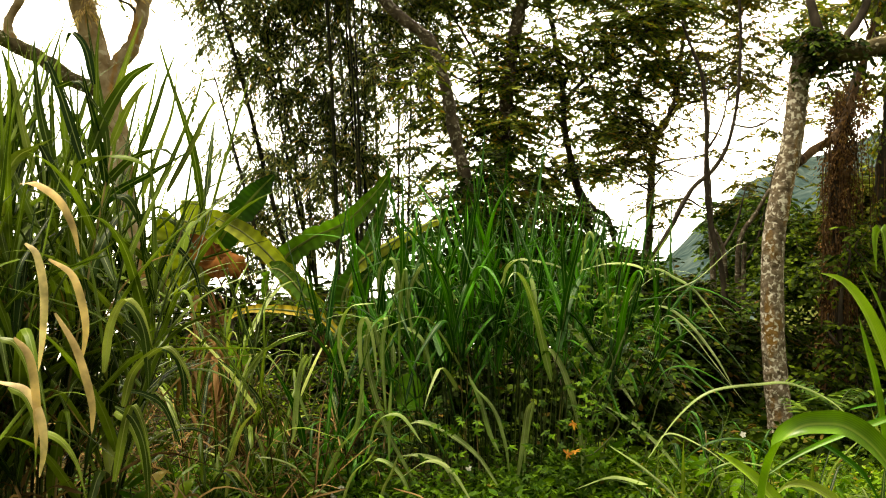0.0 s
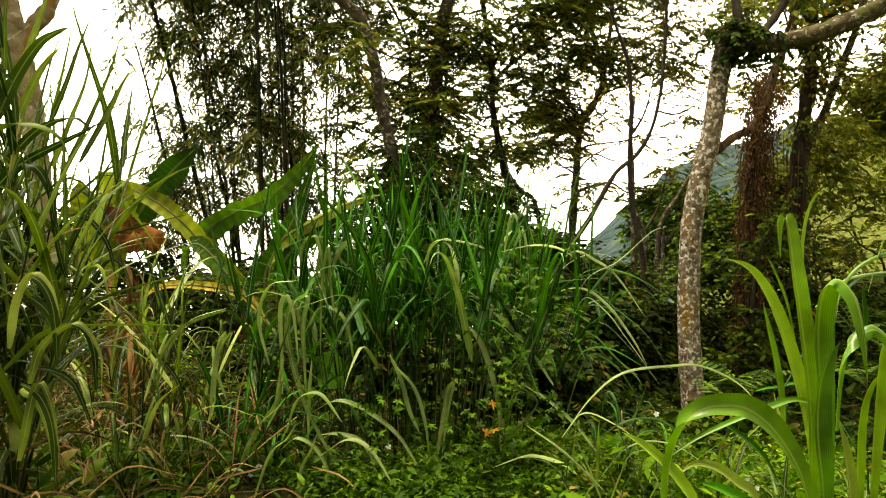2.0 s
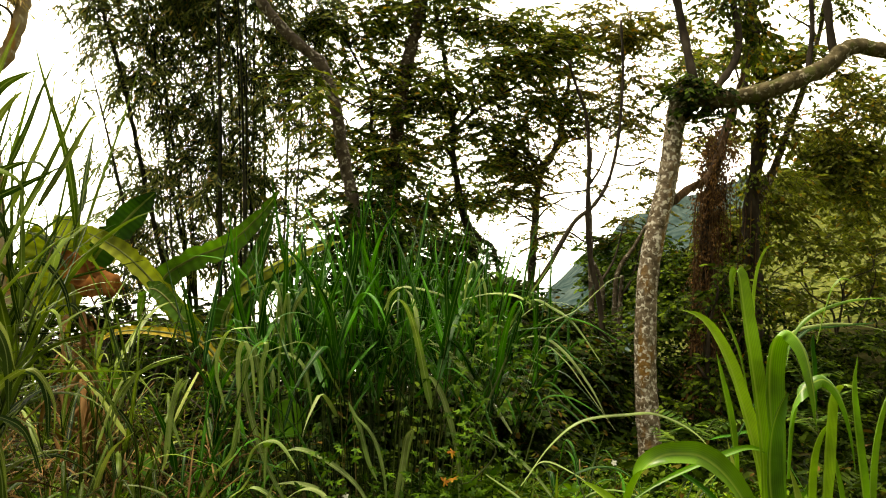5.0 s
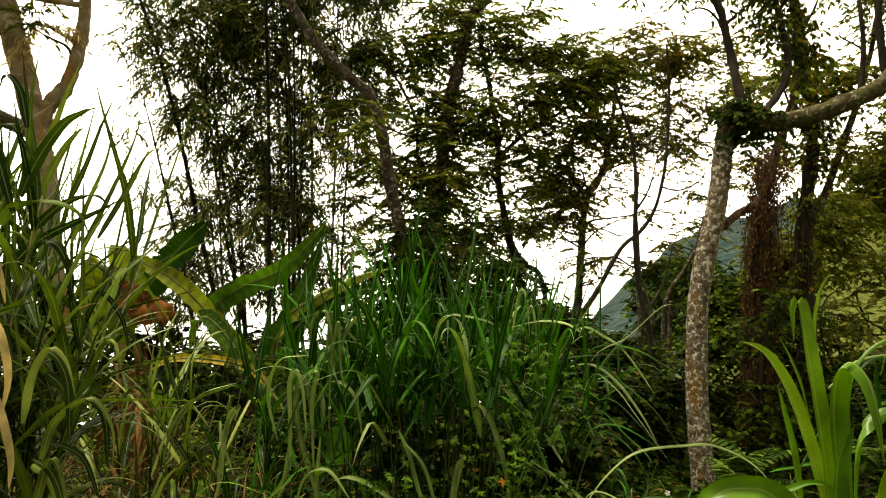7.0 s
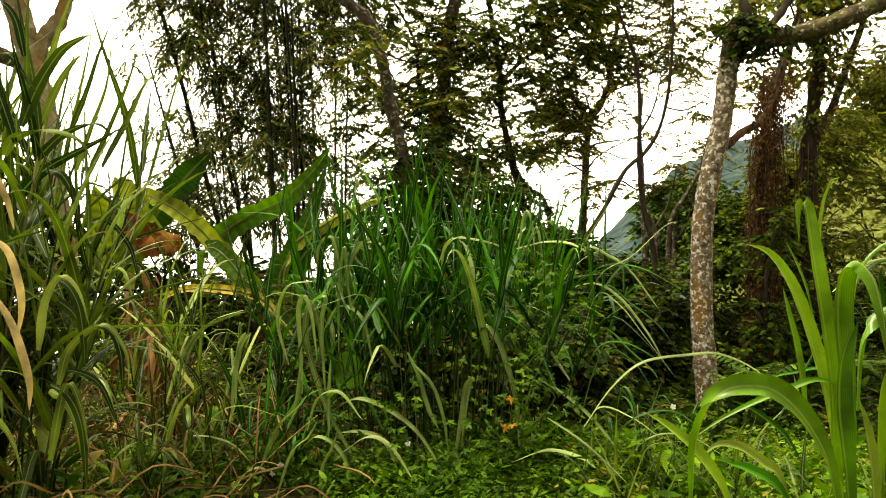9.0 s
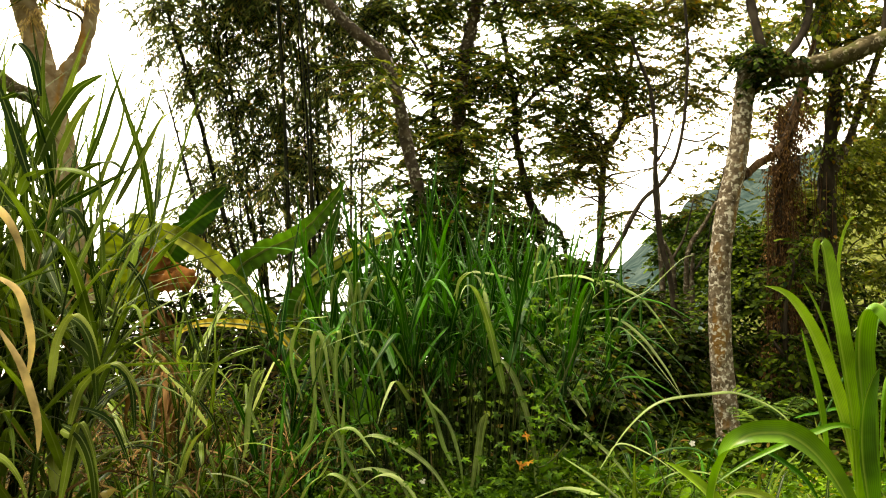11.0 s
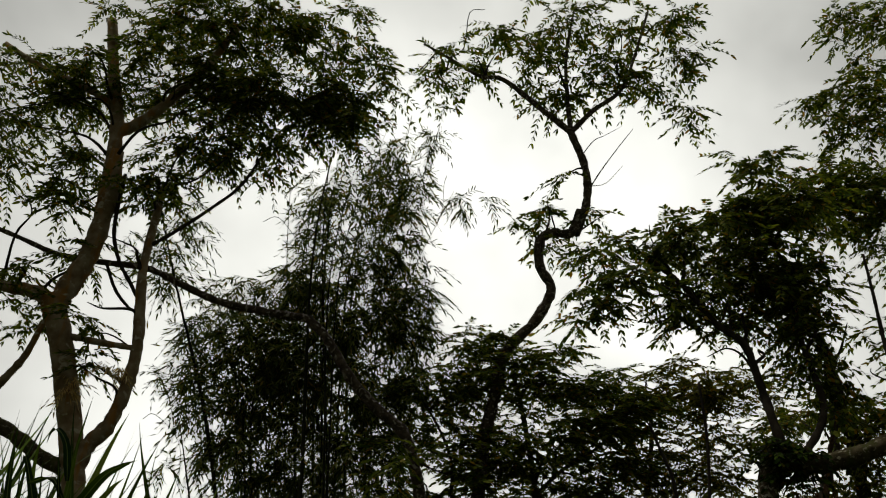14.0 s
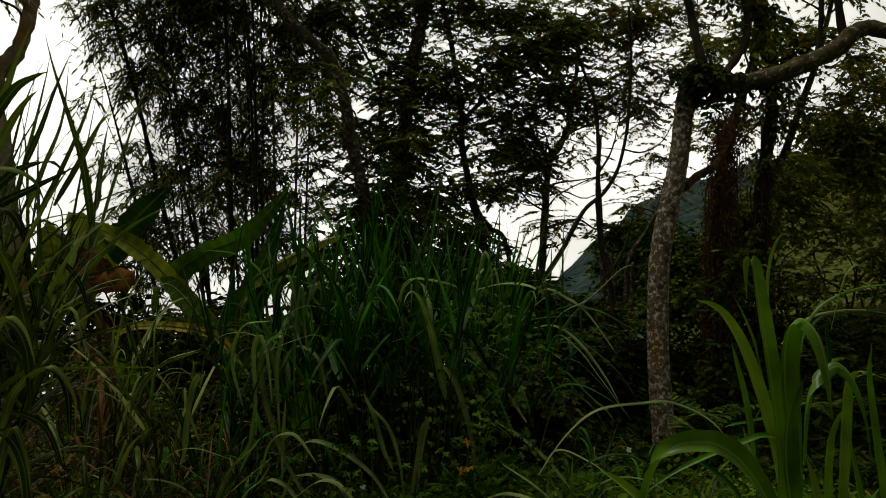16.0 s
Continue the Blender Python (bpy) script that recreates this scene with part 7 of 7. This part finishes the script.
maize_leaf(0.046, (1, 0.25, 0.0), GRASS_NEAR, [(0.814, 1.48, 0.916), (0.813, 1.48, 1.066), (0.805, 1.48, 1.217), (0.798, 1.48, 1.328), (0.802, 1.47, 1.402), (0.818, 1.45, 1.425), (0.838, 1.43, 1.392), (0.850, 1.42, 1.320), (0.856, 1.42, 1.250)])
maize_leaf(0.040, (1, 0.3, 0.0), GRASS_NEAR, [(0.800, 1.44, 0.929), (0.789, 1.44, 1.066), (0.778, 1.44, 1.164), (0.782, 1.44, 1.242), (0.798, 1.44, 1.291), (0.814, 1.44, 1.315)])
maize_leaf(0.042, (0.55, 0.3, 0.8), GRASS_NEAR, [(0.773, 1.42, 0.937), (0.750, 1.42, 1.062), (0.728, 1.42, 1.118), (0.689, 1.42, 1.172), (0.646, 1.42, 1.204), (0.609, 1.42, 1.210), (0.569, 1.42, 1.204), (0.536, 1.42, 1.174), (0.515, 1.42, 1.115), (0.508, 1.42, 1.03), (0.506, 1.42, 0.95)])
maize_leaf(0.017, (1, 0.25, 0.0), GRASS_NEAR, [(0.799, 1.60, 1.091), (0.790, 1.60, 1.188), (0.778, 1.60, 1.264), (0.763, 1.60, 1.329), (0.753, 1.60, 1.377)])
maize_leaf(0.007, (1, 0.25, 0.2), GRASS_NEAR, [(0.820, 1.60, 1.286), (0.803, 1.60, 1.362), (0.788, 1.60, 1.405), (0.773, 1.60, 1.438), (0.757, 1.60, 1.468)])
maize_leaf(0.011, (1, 0.3, 0.0), GRASS_NEAR, [(0.905, 1.70, 1.185), (0.885, 1.70, 1.346), (0.876, 1.70, 1.462), (0.885, 1.70, 1.543), (0.906, 1.70, 1.590), (0.928, 1.70, 1.598)])
maize_leaf(0.028, (0.5, 0.35, 0.8), GRASS_NEAR, [(0.871, 1.55, 1.143), (0.877, 1.55, 1.249), (0.893, 1.55, 1.300), (0.926, 1.55, 1.325), (0.951, 1.55, 1.329), (0.980, 1.55, 1.300), (1.001, 1.55, 1.239), (1.013, 1.55, 1.143)])
maize_leaf(0.033, (1, 0.3, 0.0), GRASS_NEAR, [(0.967, 1.60, 0.873), (0.971, 1.60, 1.025), (0.977, 1.60, 1.145), (0.983, 1.60, 1.232), (0.992, 1.60, 1.298), (1.019, 1.60, 1.318), (1.060, 1.60, 1.309)])
maize_leaf(0.007, (0.2, 0.5, 0.8), GRASS_PALE_LIT, [(1.014, 1.90, 1.355), (1.074, 1.90, 1.412), (1.143, 1.90, 1.432), (1.226, 1.90, 1.436), (1.337, 1.90, 1.418)])
maize_leaf(0.010, (0.3, 0.5, 0.8), GRASS_NEAR, [(0.952, 1.70, 1.347), (0.961, 1.70, 1.399), (0.990, 1.70, 1.440), (1.039, 1.70, 1.469), (1.109, 1.70, 1.489), (1.199, 1.70, 1.495)])
maize_leaf(0.009, (0.6, 0.5, 0.6), GRASS_NEAR, [(1.019, 1.70, 1.394), (1.039, 1.70, 1.470), (1.056, 1.70, 1.516), (1.081, 1.70, 1.534), (1.113, 1.70, 1.522)])
maize_leaf(0.016, (1, 0.3, 0.0), GRASS, [(1.075, 1.80, 1.244), (1.069, 1.80, 1.342), (1.065, 1.80, 1.391), (1.074, 1.80, 1.416)])
maize_leaf(0.026, (1, 0.3, 0.0), GRASS_YELLOW, [(0.878, 1.50, 0.908), (0.873, 1.50, 1.030), (0.862, 1.50, 1.112), (0.848, 1.50, 1.175)])
maize_leaf(0.013, (0.3, 0.5, 0.8), GRASS_NEAR, [(0.822, 1.50, 1.193), (0.771, 1.50, 1.208), (0.718, 1.50, 1.193), (0.653, 1.50, 1.169), (0.590, 1.50, 1.139), (0.528, 1.50, 1.099)])
maize_leaf(0.024, (0.6, 0.4, 0.7), GRASS_NEAR, [(0.624, 1.50, 0.913), (0.591, 1.50, 1.013), (0.558, 1.50, 1.065), (0.524, 1.50, 1.102), (0.487, 1.50, 1.132), (0.456, 1.50, 1.150)])
maize_leaf(0.020, (0.5, 0.4, 0.8), GRASS_YELLOW, [(0.729, 1.50, 0.911), (0.698, 1.50, 1.030), (0.664, 1.50, 1.062), (0.624, 1.50, 1.089), (0.585, 1.50, 1.094), (0.554, 1.50, 1.071)])
maize_leaf(0.022, (0.4, 0.5, 0.8), GRASS, [(0.708, 1.48, 0.987), (0.675, 1.48, 1.029), (0.625, 1.48, 1.056), (0.590, 1.48, 1.066)])
maize_leaf(0.013, (0.4, 0.5, 0.8), GRASS, [(0.786, 1.60, 1.037), (0.752, 1.60, 1.091), (0.697, 1.60, 1.135), (0.650, 1.60, 1.158)])
maize_leaf(0.028, (0.8, 0.4, 0.4), GRASS, [(0.974, 1.55, 0.889), (0.982, 1.55, 0.995), (0.995, 1.55, 1.063), (1.029, 1.55, 1.102)])
maize_leaf(0.022, (0.8, 0.4, 0.4), GRASS_NEAR, [(1.071, 1.65, 0.854), (1.056, 1.65, 0.989), (1.033, 1.65, 1.124), (1.021, 1.65, 1.192)])
maize_leaf(0.024, (1, 0.3, 0.1), GRASS_NEAR, [(1.041, 1.55, 0.888), (1.029, 1.55, 1.079), (1.014, 1.55, 1.207), (1.005, 1.55, 1.313), (1.016, 1.55, 1.377)])
maize_leaf(0.024, (1, 0.3, 0.1), GRASS_NEAR, [(0.958, 1.62, 0.866), (0.955, 1.62, 1.020), (0.959, 1.62, 1.152), (0.979, 1.62, 1.218), (1.014, 1.62, 1.252)])
maize_leaf(0.022, (0.7, 0.3, 0.5), GRASS_NEAR, [(0.986, 1.45, 1.022), (0.974, 1.45, 1.161), (0.995, 1.45, 1.281), (1.037, 1.45, 1.362)])
maize_leaf(0.030, (1, 0.3, 0.1), GRASS_NEAR, [(1.085, 1.50, 0.904), (1.073, 1.50, 1.111), (1.061, 1.50, 1.266), (1.083, 1.50, 1.380)])
maize_leaf(0.014, (0.5, 0.4, 0.8), GRASS_YELLOW, [(0.932, 1.80, 1.000), (0.906, 1.80, 1.073), (0.880, 1.80, 1.133), (0.870, 1.80, 1.182)])
ARC = [
    ([(0.55, 2.40, 0.96), (0.63, 2.40, 1.07), (0.72, 2.40, 1.14), (0.85, 2.40, 1.16), (0.95, 2.40, 1.16), (1.07, 2.40, 1.10), (1.15, 2.40, 0.99)], 0.009),
    ([(0.56, 3.00, 0.88), (0.68, 3.00, 0.80), (0.78, 3.00, 0.71), (0.84, 3.00, 0.65)], 0.011),
    ([(1.29, 2.20, 0.97), (1.17, 2.20, 1.13), (1.06, 2.20, 1.13), (1.01, 2.20, 1.12)], 0.009),
    ([(0.88, 1.90, 1.06), (1.01, 1.90, 1.29), (1.10, 1.90, 1.41), (1.18, 1.90, 1.43), (1.29, 1.90, 1.44)], 0.010),
]
for i, (line, w) in enumerate(ARC):
    long_blade(near, line, w, GRASS_PALE_LIT if i < 2 else GRASS, "leaf", "thin arching leaf", (0.2, 0.6, 0.7), seed=20 + i, profile=slender)


# ---- vine, weeds and flowers
vine = thing("leafy_vine", (0, 0, 0), "light green vine with lobed leaves on the grass", "vine")


def palmate(centres, rng, size):
    """Lobed leaves: five pointed leaflets from one point."""
    n = len(centres)
    nm = np.array([0, -0.6, 0.8]) + 0.4 * rng.standard_normal((n, 3))
    a = rng.standard_normal((n, 3)) + [0, -0.4, -0.5]
    nm /= np.linalg.norm(nm, axis=1)[:, None]
    a -= (a * nm).sum(1)[:, None] * nm
    a /= np.linalg.norm(a, axis=1)[:, None]
    b = np.cross(nm, a)
    out = []
    for k in range(5):
        th = math.radians(-110 + 55 * k)
        d = a * math.cos(th) + b * math.sin(th)
        ln = size * (0.7 + 0.6 * rng.random(n)) * (1 - 0.12 * abs(k - 2))
        out.append(leaves(centres, d, nm, ln, ln * 0.42, 0.1, 0.1))
    return joined(out)


rng = np.random.default_rng(91)
VC = [
    (0.76, 4.55, 1.21), (0.86, 4.50, 1.03), (0.73, 4.45, 0.87), (0.87, 4.40, 0.73),
    (0.69, 4.40, 0.60), (1.00, 4.60, 1.32), (0.55, 4.40, 0.52), (0.32, 4.35, 0.51), (-0.01, 4.35, 0.51),
]
pts = np.concatenate([np.array(c) + rng.standard_normal((34, 3)) * [0.13, 0.1, 0.16] for c in VC])
part("foliage", fast_mesh("foliage", *palmate(pts, rng, 0.036), smooth=False), CREEPER_LEAF, vine)["kind"] = "stuff"
v, t, u = tube([np.array(c) for c in VC[:6]][::-1], 0.005, 0.003, 5, 0.05)
part("stem", fast_mesh("stem", v, t), STEM, vine)
for q in ((0.63, 4.35, 0.74), (0.64, 4.33, 0.61), (0.60, 4.35, 0.59)):
    pv = palmate(np.array([q]), rng, 0.045)
    part("withered_leaf", fast_mesh("withered_leaf", *pv, smooth=False), ORANGE_LEAF, vine, "withered orange leaf")

rng = np.random.default_rng(92)


def weed_bed(label, count, xr, yr, tall, leaf, material, seed, name="weeds"):
    """Low herbs, each with a few tiers of pointed leaves."""
    rng = np.random.default_rng(seed)
    w = thing(name, (0, 0, 0), label, "weeds", kind="stuff")
    x, y = rng.uniform(*xr, int(count * 2.2)), rng.uniform(*yr, int(count * 2.2))
    patchy = np.sin(3.1 * x + 1.7 * np.sin(2.3 * y)) + np.sin(4.3 * y + 1.1 * np.cos(3.7 * x)) + 0.9 * rng.standard_normal(len(x))
    keep = np.argsort(-patchy)[:count]
    x, y = x[keep], y[keep]
    z = height(x, y)
    base, ah = [], []
    for k in range(15):
        a = rng.random(count) * 6.28
        f = rng.random(count)
        h = tall * (0.4 + 0.6 * rng.random(count)) * (0.25 + 0.75 * f)
        base.append(np.stack([x + 0.02 * np.cos(a), y + 0.02 * np.sin(a), z + h], -1))
        ah.append(np.stack([np.cos(a), np.sin(a), rng.uniform(-0.6, 0.9, count)], -1))
    b, d = np.concatenate(base), np.concatenate(ah)
    up = np.array([0, 0, 1.0]) + 0.6 * rng.standard_normal(b.shape)
    ln = leaf * (0.45 + 1.35 * rng.random(len(b)) ** 2)
    ob = part("foliage", fast_mesh("foliage", *leaves(b, d, up, ln, ln * 0.37), smooth=False), material, w)
    ob["kind"] = "stuff"


weed_bed("bright low weeds in the clearing", 2800, (0.95, 3.4), (3.6, 7.2), 0.15, 0.046, WEED_LEAF, 93)
# next two beds use the darker vine leaf, its colour standing for shade
weed_bed("low weeds at the foot of the grass", 1000, (-2.0, 1.0), (3.5, 5.2), 0.2, 0.046, CREEPER_LEAF, 94)
weed_bed("weeds before the grass clump", 900, (-1.7, 0.6), (3.3, 4.4), 0.16, 0.044, CREEPER_LEAF, 99)
# these weeds share the undergrowth leaf with shade in its colour
weed_bed("low weeds on shaded ground", 2200, (-5.0, 7.0), (5.5, 11.0), 0.3, 0.09, SHRUB_LEAF_SHADED, 95)
weed_bed("taller sprigs among the weeds", 260, (0.8, 3.0), (3.8, 5.6), 0.3, 0.042, WEED_LEAF, 98)
weed_bed("tall leafy herbs in the clearing", 110, (0.75, 2.8), (3.3, 4.9), 0.4, 0.08, VINE_LEAF, 100)
weed_bed("low weeds around the viewer", 1500, (-4.0, 4.0), (-4.0, 3.6), 0.15, 0.08, WEED_LEAF, 96)

# straw litter among the grass stems
rng = np.random.default_rng(97)
straw = []
for i in range(260):
    x, y = rng.uniform(-2.8, -0.2), rng.uniform(3.7, 6.0)
    p = np.array([x, y, ground_z(x, y) + rng.uniform(0.02, 0.35)])
    a, ln = rng.random() * 6.28, rng.uniform(0.15, 0.5)
    d = np.array([math.cos(a), math.sin(a), rng.uniform(-0.6, 0.9)]) * ln
    straw.append(ribbon(smooth_line([p, p + d * 0.5 + [0, 0, 0.04], p + d - [0, 0, 0.08]], 4), 0.010, 0.4, None, (rng.random(), rng.random(), 0.6), 0.05, i))
for i in range(220):
    x, y = rng.uniform(-1.75, -0.95), rng.uniform(2.6, 3.4)
    p = np.array([x, y, ground_z(x, y) + 0.5 * rng.random() ** 2])
    a, ln = rng.random() * 6.28, rng.uniform(0.2, 0.55)
    d = np.array([math.cos(a), math.sin(a), rng.uniform(-0.5, 0.7)]) * ln
    straw.append(ribbon(smooth_line([p, p + d * 0.5 + [0, 0, 0.05], p + d - [0, 0, 0.1]], 4), rng.uniform(0.008, 0.018), 0.4, None, (rng.random(), rng.random(), 0.6), 0.05, i))
litter = thing("straw_litter", (-1.3, 4.9, ground_z(-1.3, 4.9)), "dry straw and dead blades among the grass", "dead grass", kind="stuff")
part("straw", fast_mesh("straw", *joined(straw)), DRY_STALK, litter)["kind"] = "stuff"


def flower(place, size, seed):
    """A small white flower: five petals round a yellow eye, on a thin stalk."""
    rng = np.random.default_rng(seed)
    fl = thing("white_flower", (place[0], place[1], ground_z(place[0], place[1])), "small white flower above the weeds", "flower", "white flowers")
    top = np.array([[*place]] * 5, float)
    ang = np.arange(5) * 1.2566 + rng.random()
    out = np.stack([np.cos(ang), -0.3 + 0.3 * np.sin(ang), np.sin(ang)], -1)
    part("petals", fast_mesh("petals", *leaves(top, out, np.array([[0, -1.0, 0.4]] * 5), np.full(5, size), np.full(5, size * 0.8)), smooth=False), PETAL, fl)
    v, t, u = tube([(place[0], place[1], ground_z(place[0], place[1])), (place[0] + 0.01, place[1], place[2])], 0.003, 0.002, 4, 0.0, 3)
    part("stalk", fast_mesh("stalk", v, t), STEM, fl)


for k, (fx, fy, fz) in enumerate([(-0.26, 4.50, 0.32), (0.12, 4.50, 0.49), (0.22, 4.50, 0.33), (0.26, 4.50, 0.36), (2.02, 4.50, 0.31), (1.97, 4.50, 0.30), (2.07, 4.50, 0.27), (1.52, 4.50, 0.66), (-0.53, 4.50, 0.39), (-0.57, 4.50, 0.35), (-0.26, 4.50, 0.29), (0.54, 4.50, 0.27)]):
    flower((fx, fy, fz), 0.018, k)


def fern(place, fronds, size, seed):
    """A rosette of long fronds, each a thin rib with two rows of leaflets."""
    rng = np.random.default_rng(seed)
    fe = thing("fern", place, "feathery green fern beside the spotted trunk", "fern", "ferns")
    for k in range(fronds):
        a = 6.28 * k / fronds + 0.4 * rng.standard_normal()
        c = arch(size * rng.uniform(0.7, 1.1), rng.uniform(15, 40), rng.uniform(80, 120), 12)
        c = c @ np.array([[math.cos(a), math.sin(a), 0], [-math.sin(a), math.cos(a), 0], [0, 0, 1]])
        v, t, u = tube(c, 0.005, 0.002, 4, 0.0, 1)
        rib = part("frond", fast_mesh("frond", v, t), STEM, fe, world_place=False)
        tang = np.gradient(c, axis=0)
        side = np.cross(tang, [0, 0, 1.0])
        side /= np.linalg.norm(side, axis=1)[:, None] + 1e-9
        tang /= np.linalg.norm(tang, axis=1)[:, None] + 1e-9
        ln = 0.4 * size * np.sin(np.linspace(0.35, 3.0, 12))
        both = [leaves(c, side * q + tang * 0.5 - [0, 0, 0.25], np.tile([0, 0, 1.0], (12, 1)), ln, ln * 0.3) for q in (1, -1)]
        part("frond_leaf", fast_mesh("frond_leaf", *joined(both), smooth=False), HILL_LEAF, rib, world_place=False)["kind"] = "stuff"


for k, (fx, fy, fz) in enumerate([(2.79, 6.50, 0.53), (3.01, 6.50, 0.40), (2.88, 6.50, 0.68), (4.05, 7.00, 1.08), (4.23, 6.80, 0.91), (3.92, 6.60, 0.74)]):
    fern((fx, fy, max(ground_z(fx, fy), fz - 0.25)), 6, 0.46, 200 + k)


def broad_weed(place, size, seed):
    """A seedling with a few broad oval leaves on short stalks."""
    rng = np.random.default_rng(seed)
    bw = thing("broad_leaf_weed", (place[0], place[1], ground_z(place[0], place[1])), "seedling with broad oval green leaves", "weed", "broad-leaf seedlings")
    top = place[2] - bw.location.z
    v, t, u = tube([(0, 0, 0), (0.01, 0, top * 0.6), (0, 0.01, top)], 0.004, 0.003, 5, 0.02)
    part("stem", fast_mesh("stem", v, t), STEM, bw, world_place=False)
    for k in range(6):
        a = k * 2.4 + rng.random()
        c = arch(size * rng.uniform(0.7, 1.1), rng.uniform(35, 60), rng.uniform(90, 125), 7)
        c = c @ np.array([[math.cos(a), math.sin(a), 0], [-math.sin(a), math.cos(a), 0], [0, 0, 1]]) + [0, 0, top * (0.5 + 0.5 * k / 5)]
        part("leaf", fast_mesh("leaf", *ribbon(c, size * 0.5, 0.25, lambda q: np.sin(np.clip(q * 1.02 + 0.06, 0, 1) * np.pi) ** 0.7, None, 0.02, k)), WEED_LEAF, bw, world_place=False)


for k, (fx, fy, fz) in enumerate([(-1.29, 3.60, 0.60), (-1.11, 3.60, 0.62), (-1.29, 3.80, 0.64), (-1.06, 4.20, 0.56), (0.25, 4.40, 0.37), (1.14, 4.40, 0.36), (1.59, 5.00, 0.38), (0.79, 4.60, 0.47), (1.72, 4.60, 0.37)]):
    broad_weed((fx, fy, max(fz, ground_z(fx, fy) + 0.12)), 0.15 if k < 3 else 0.09, 400 + k)
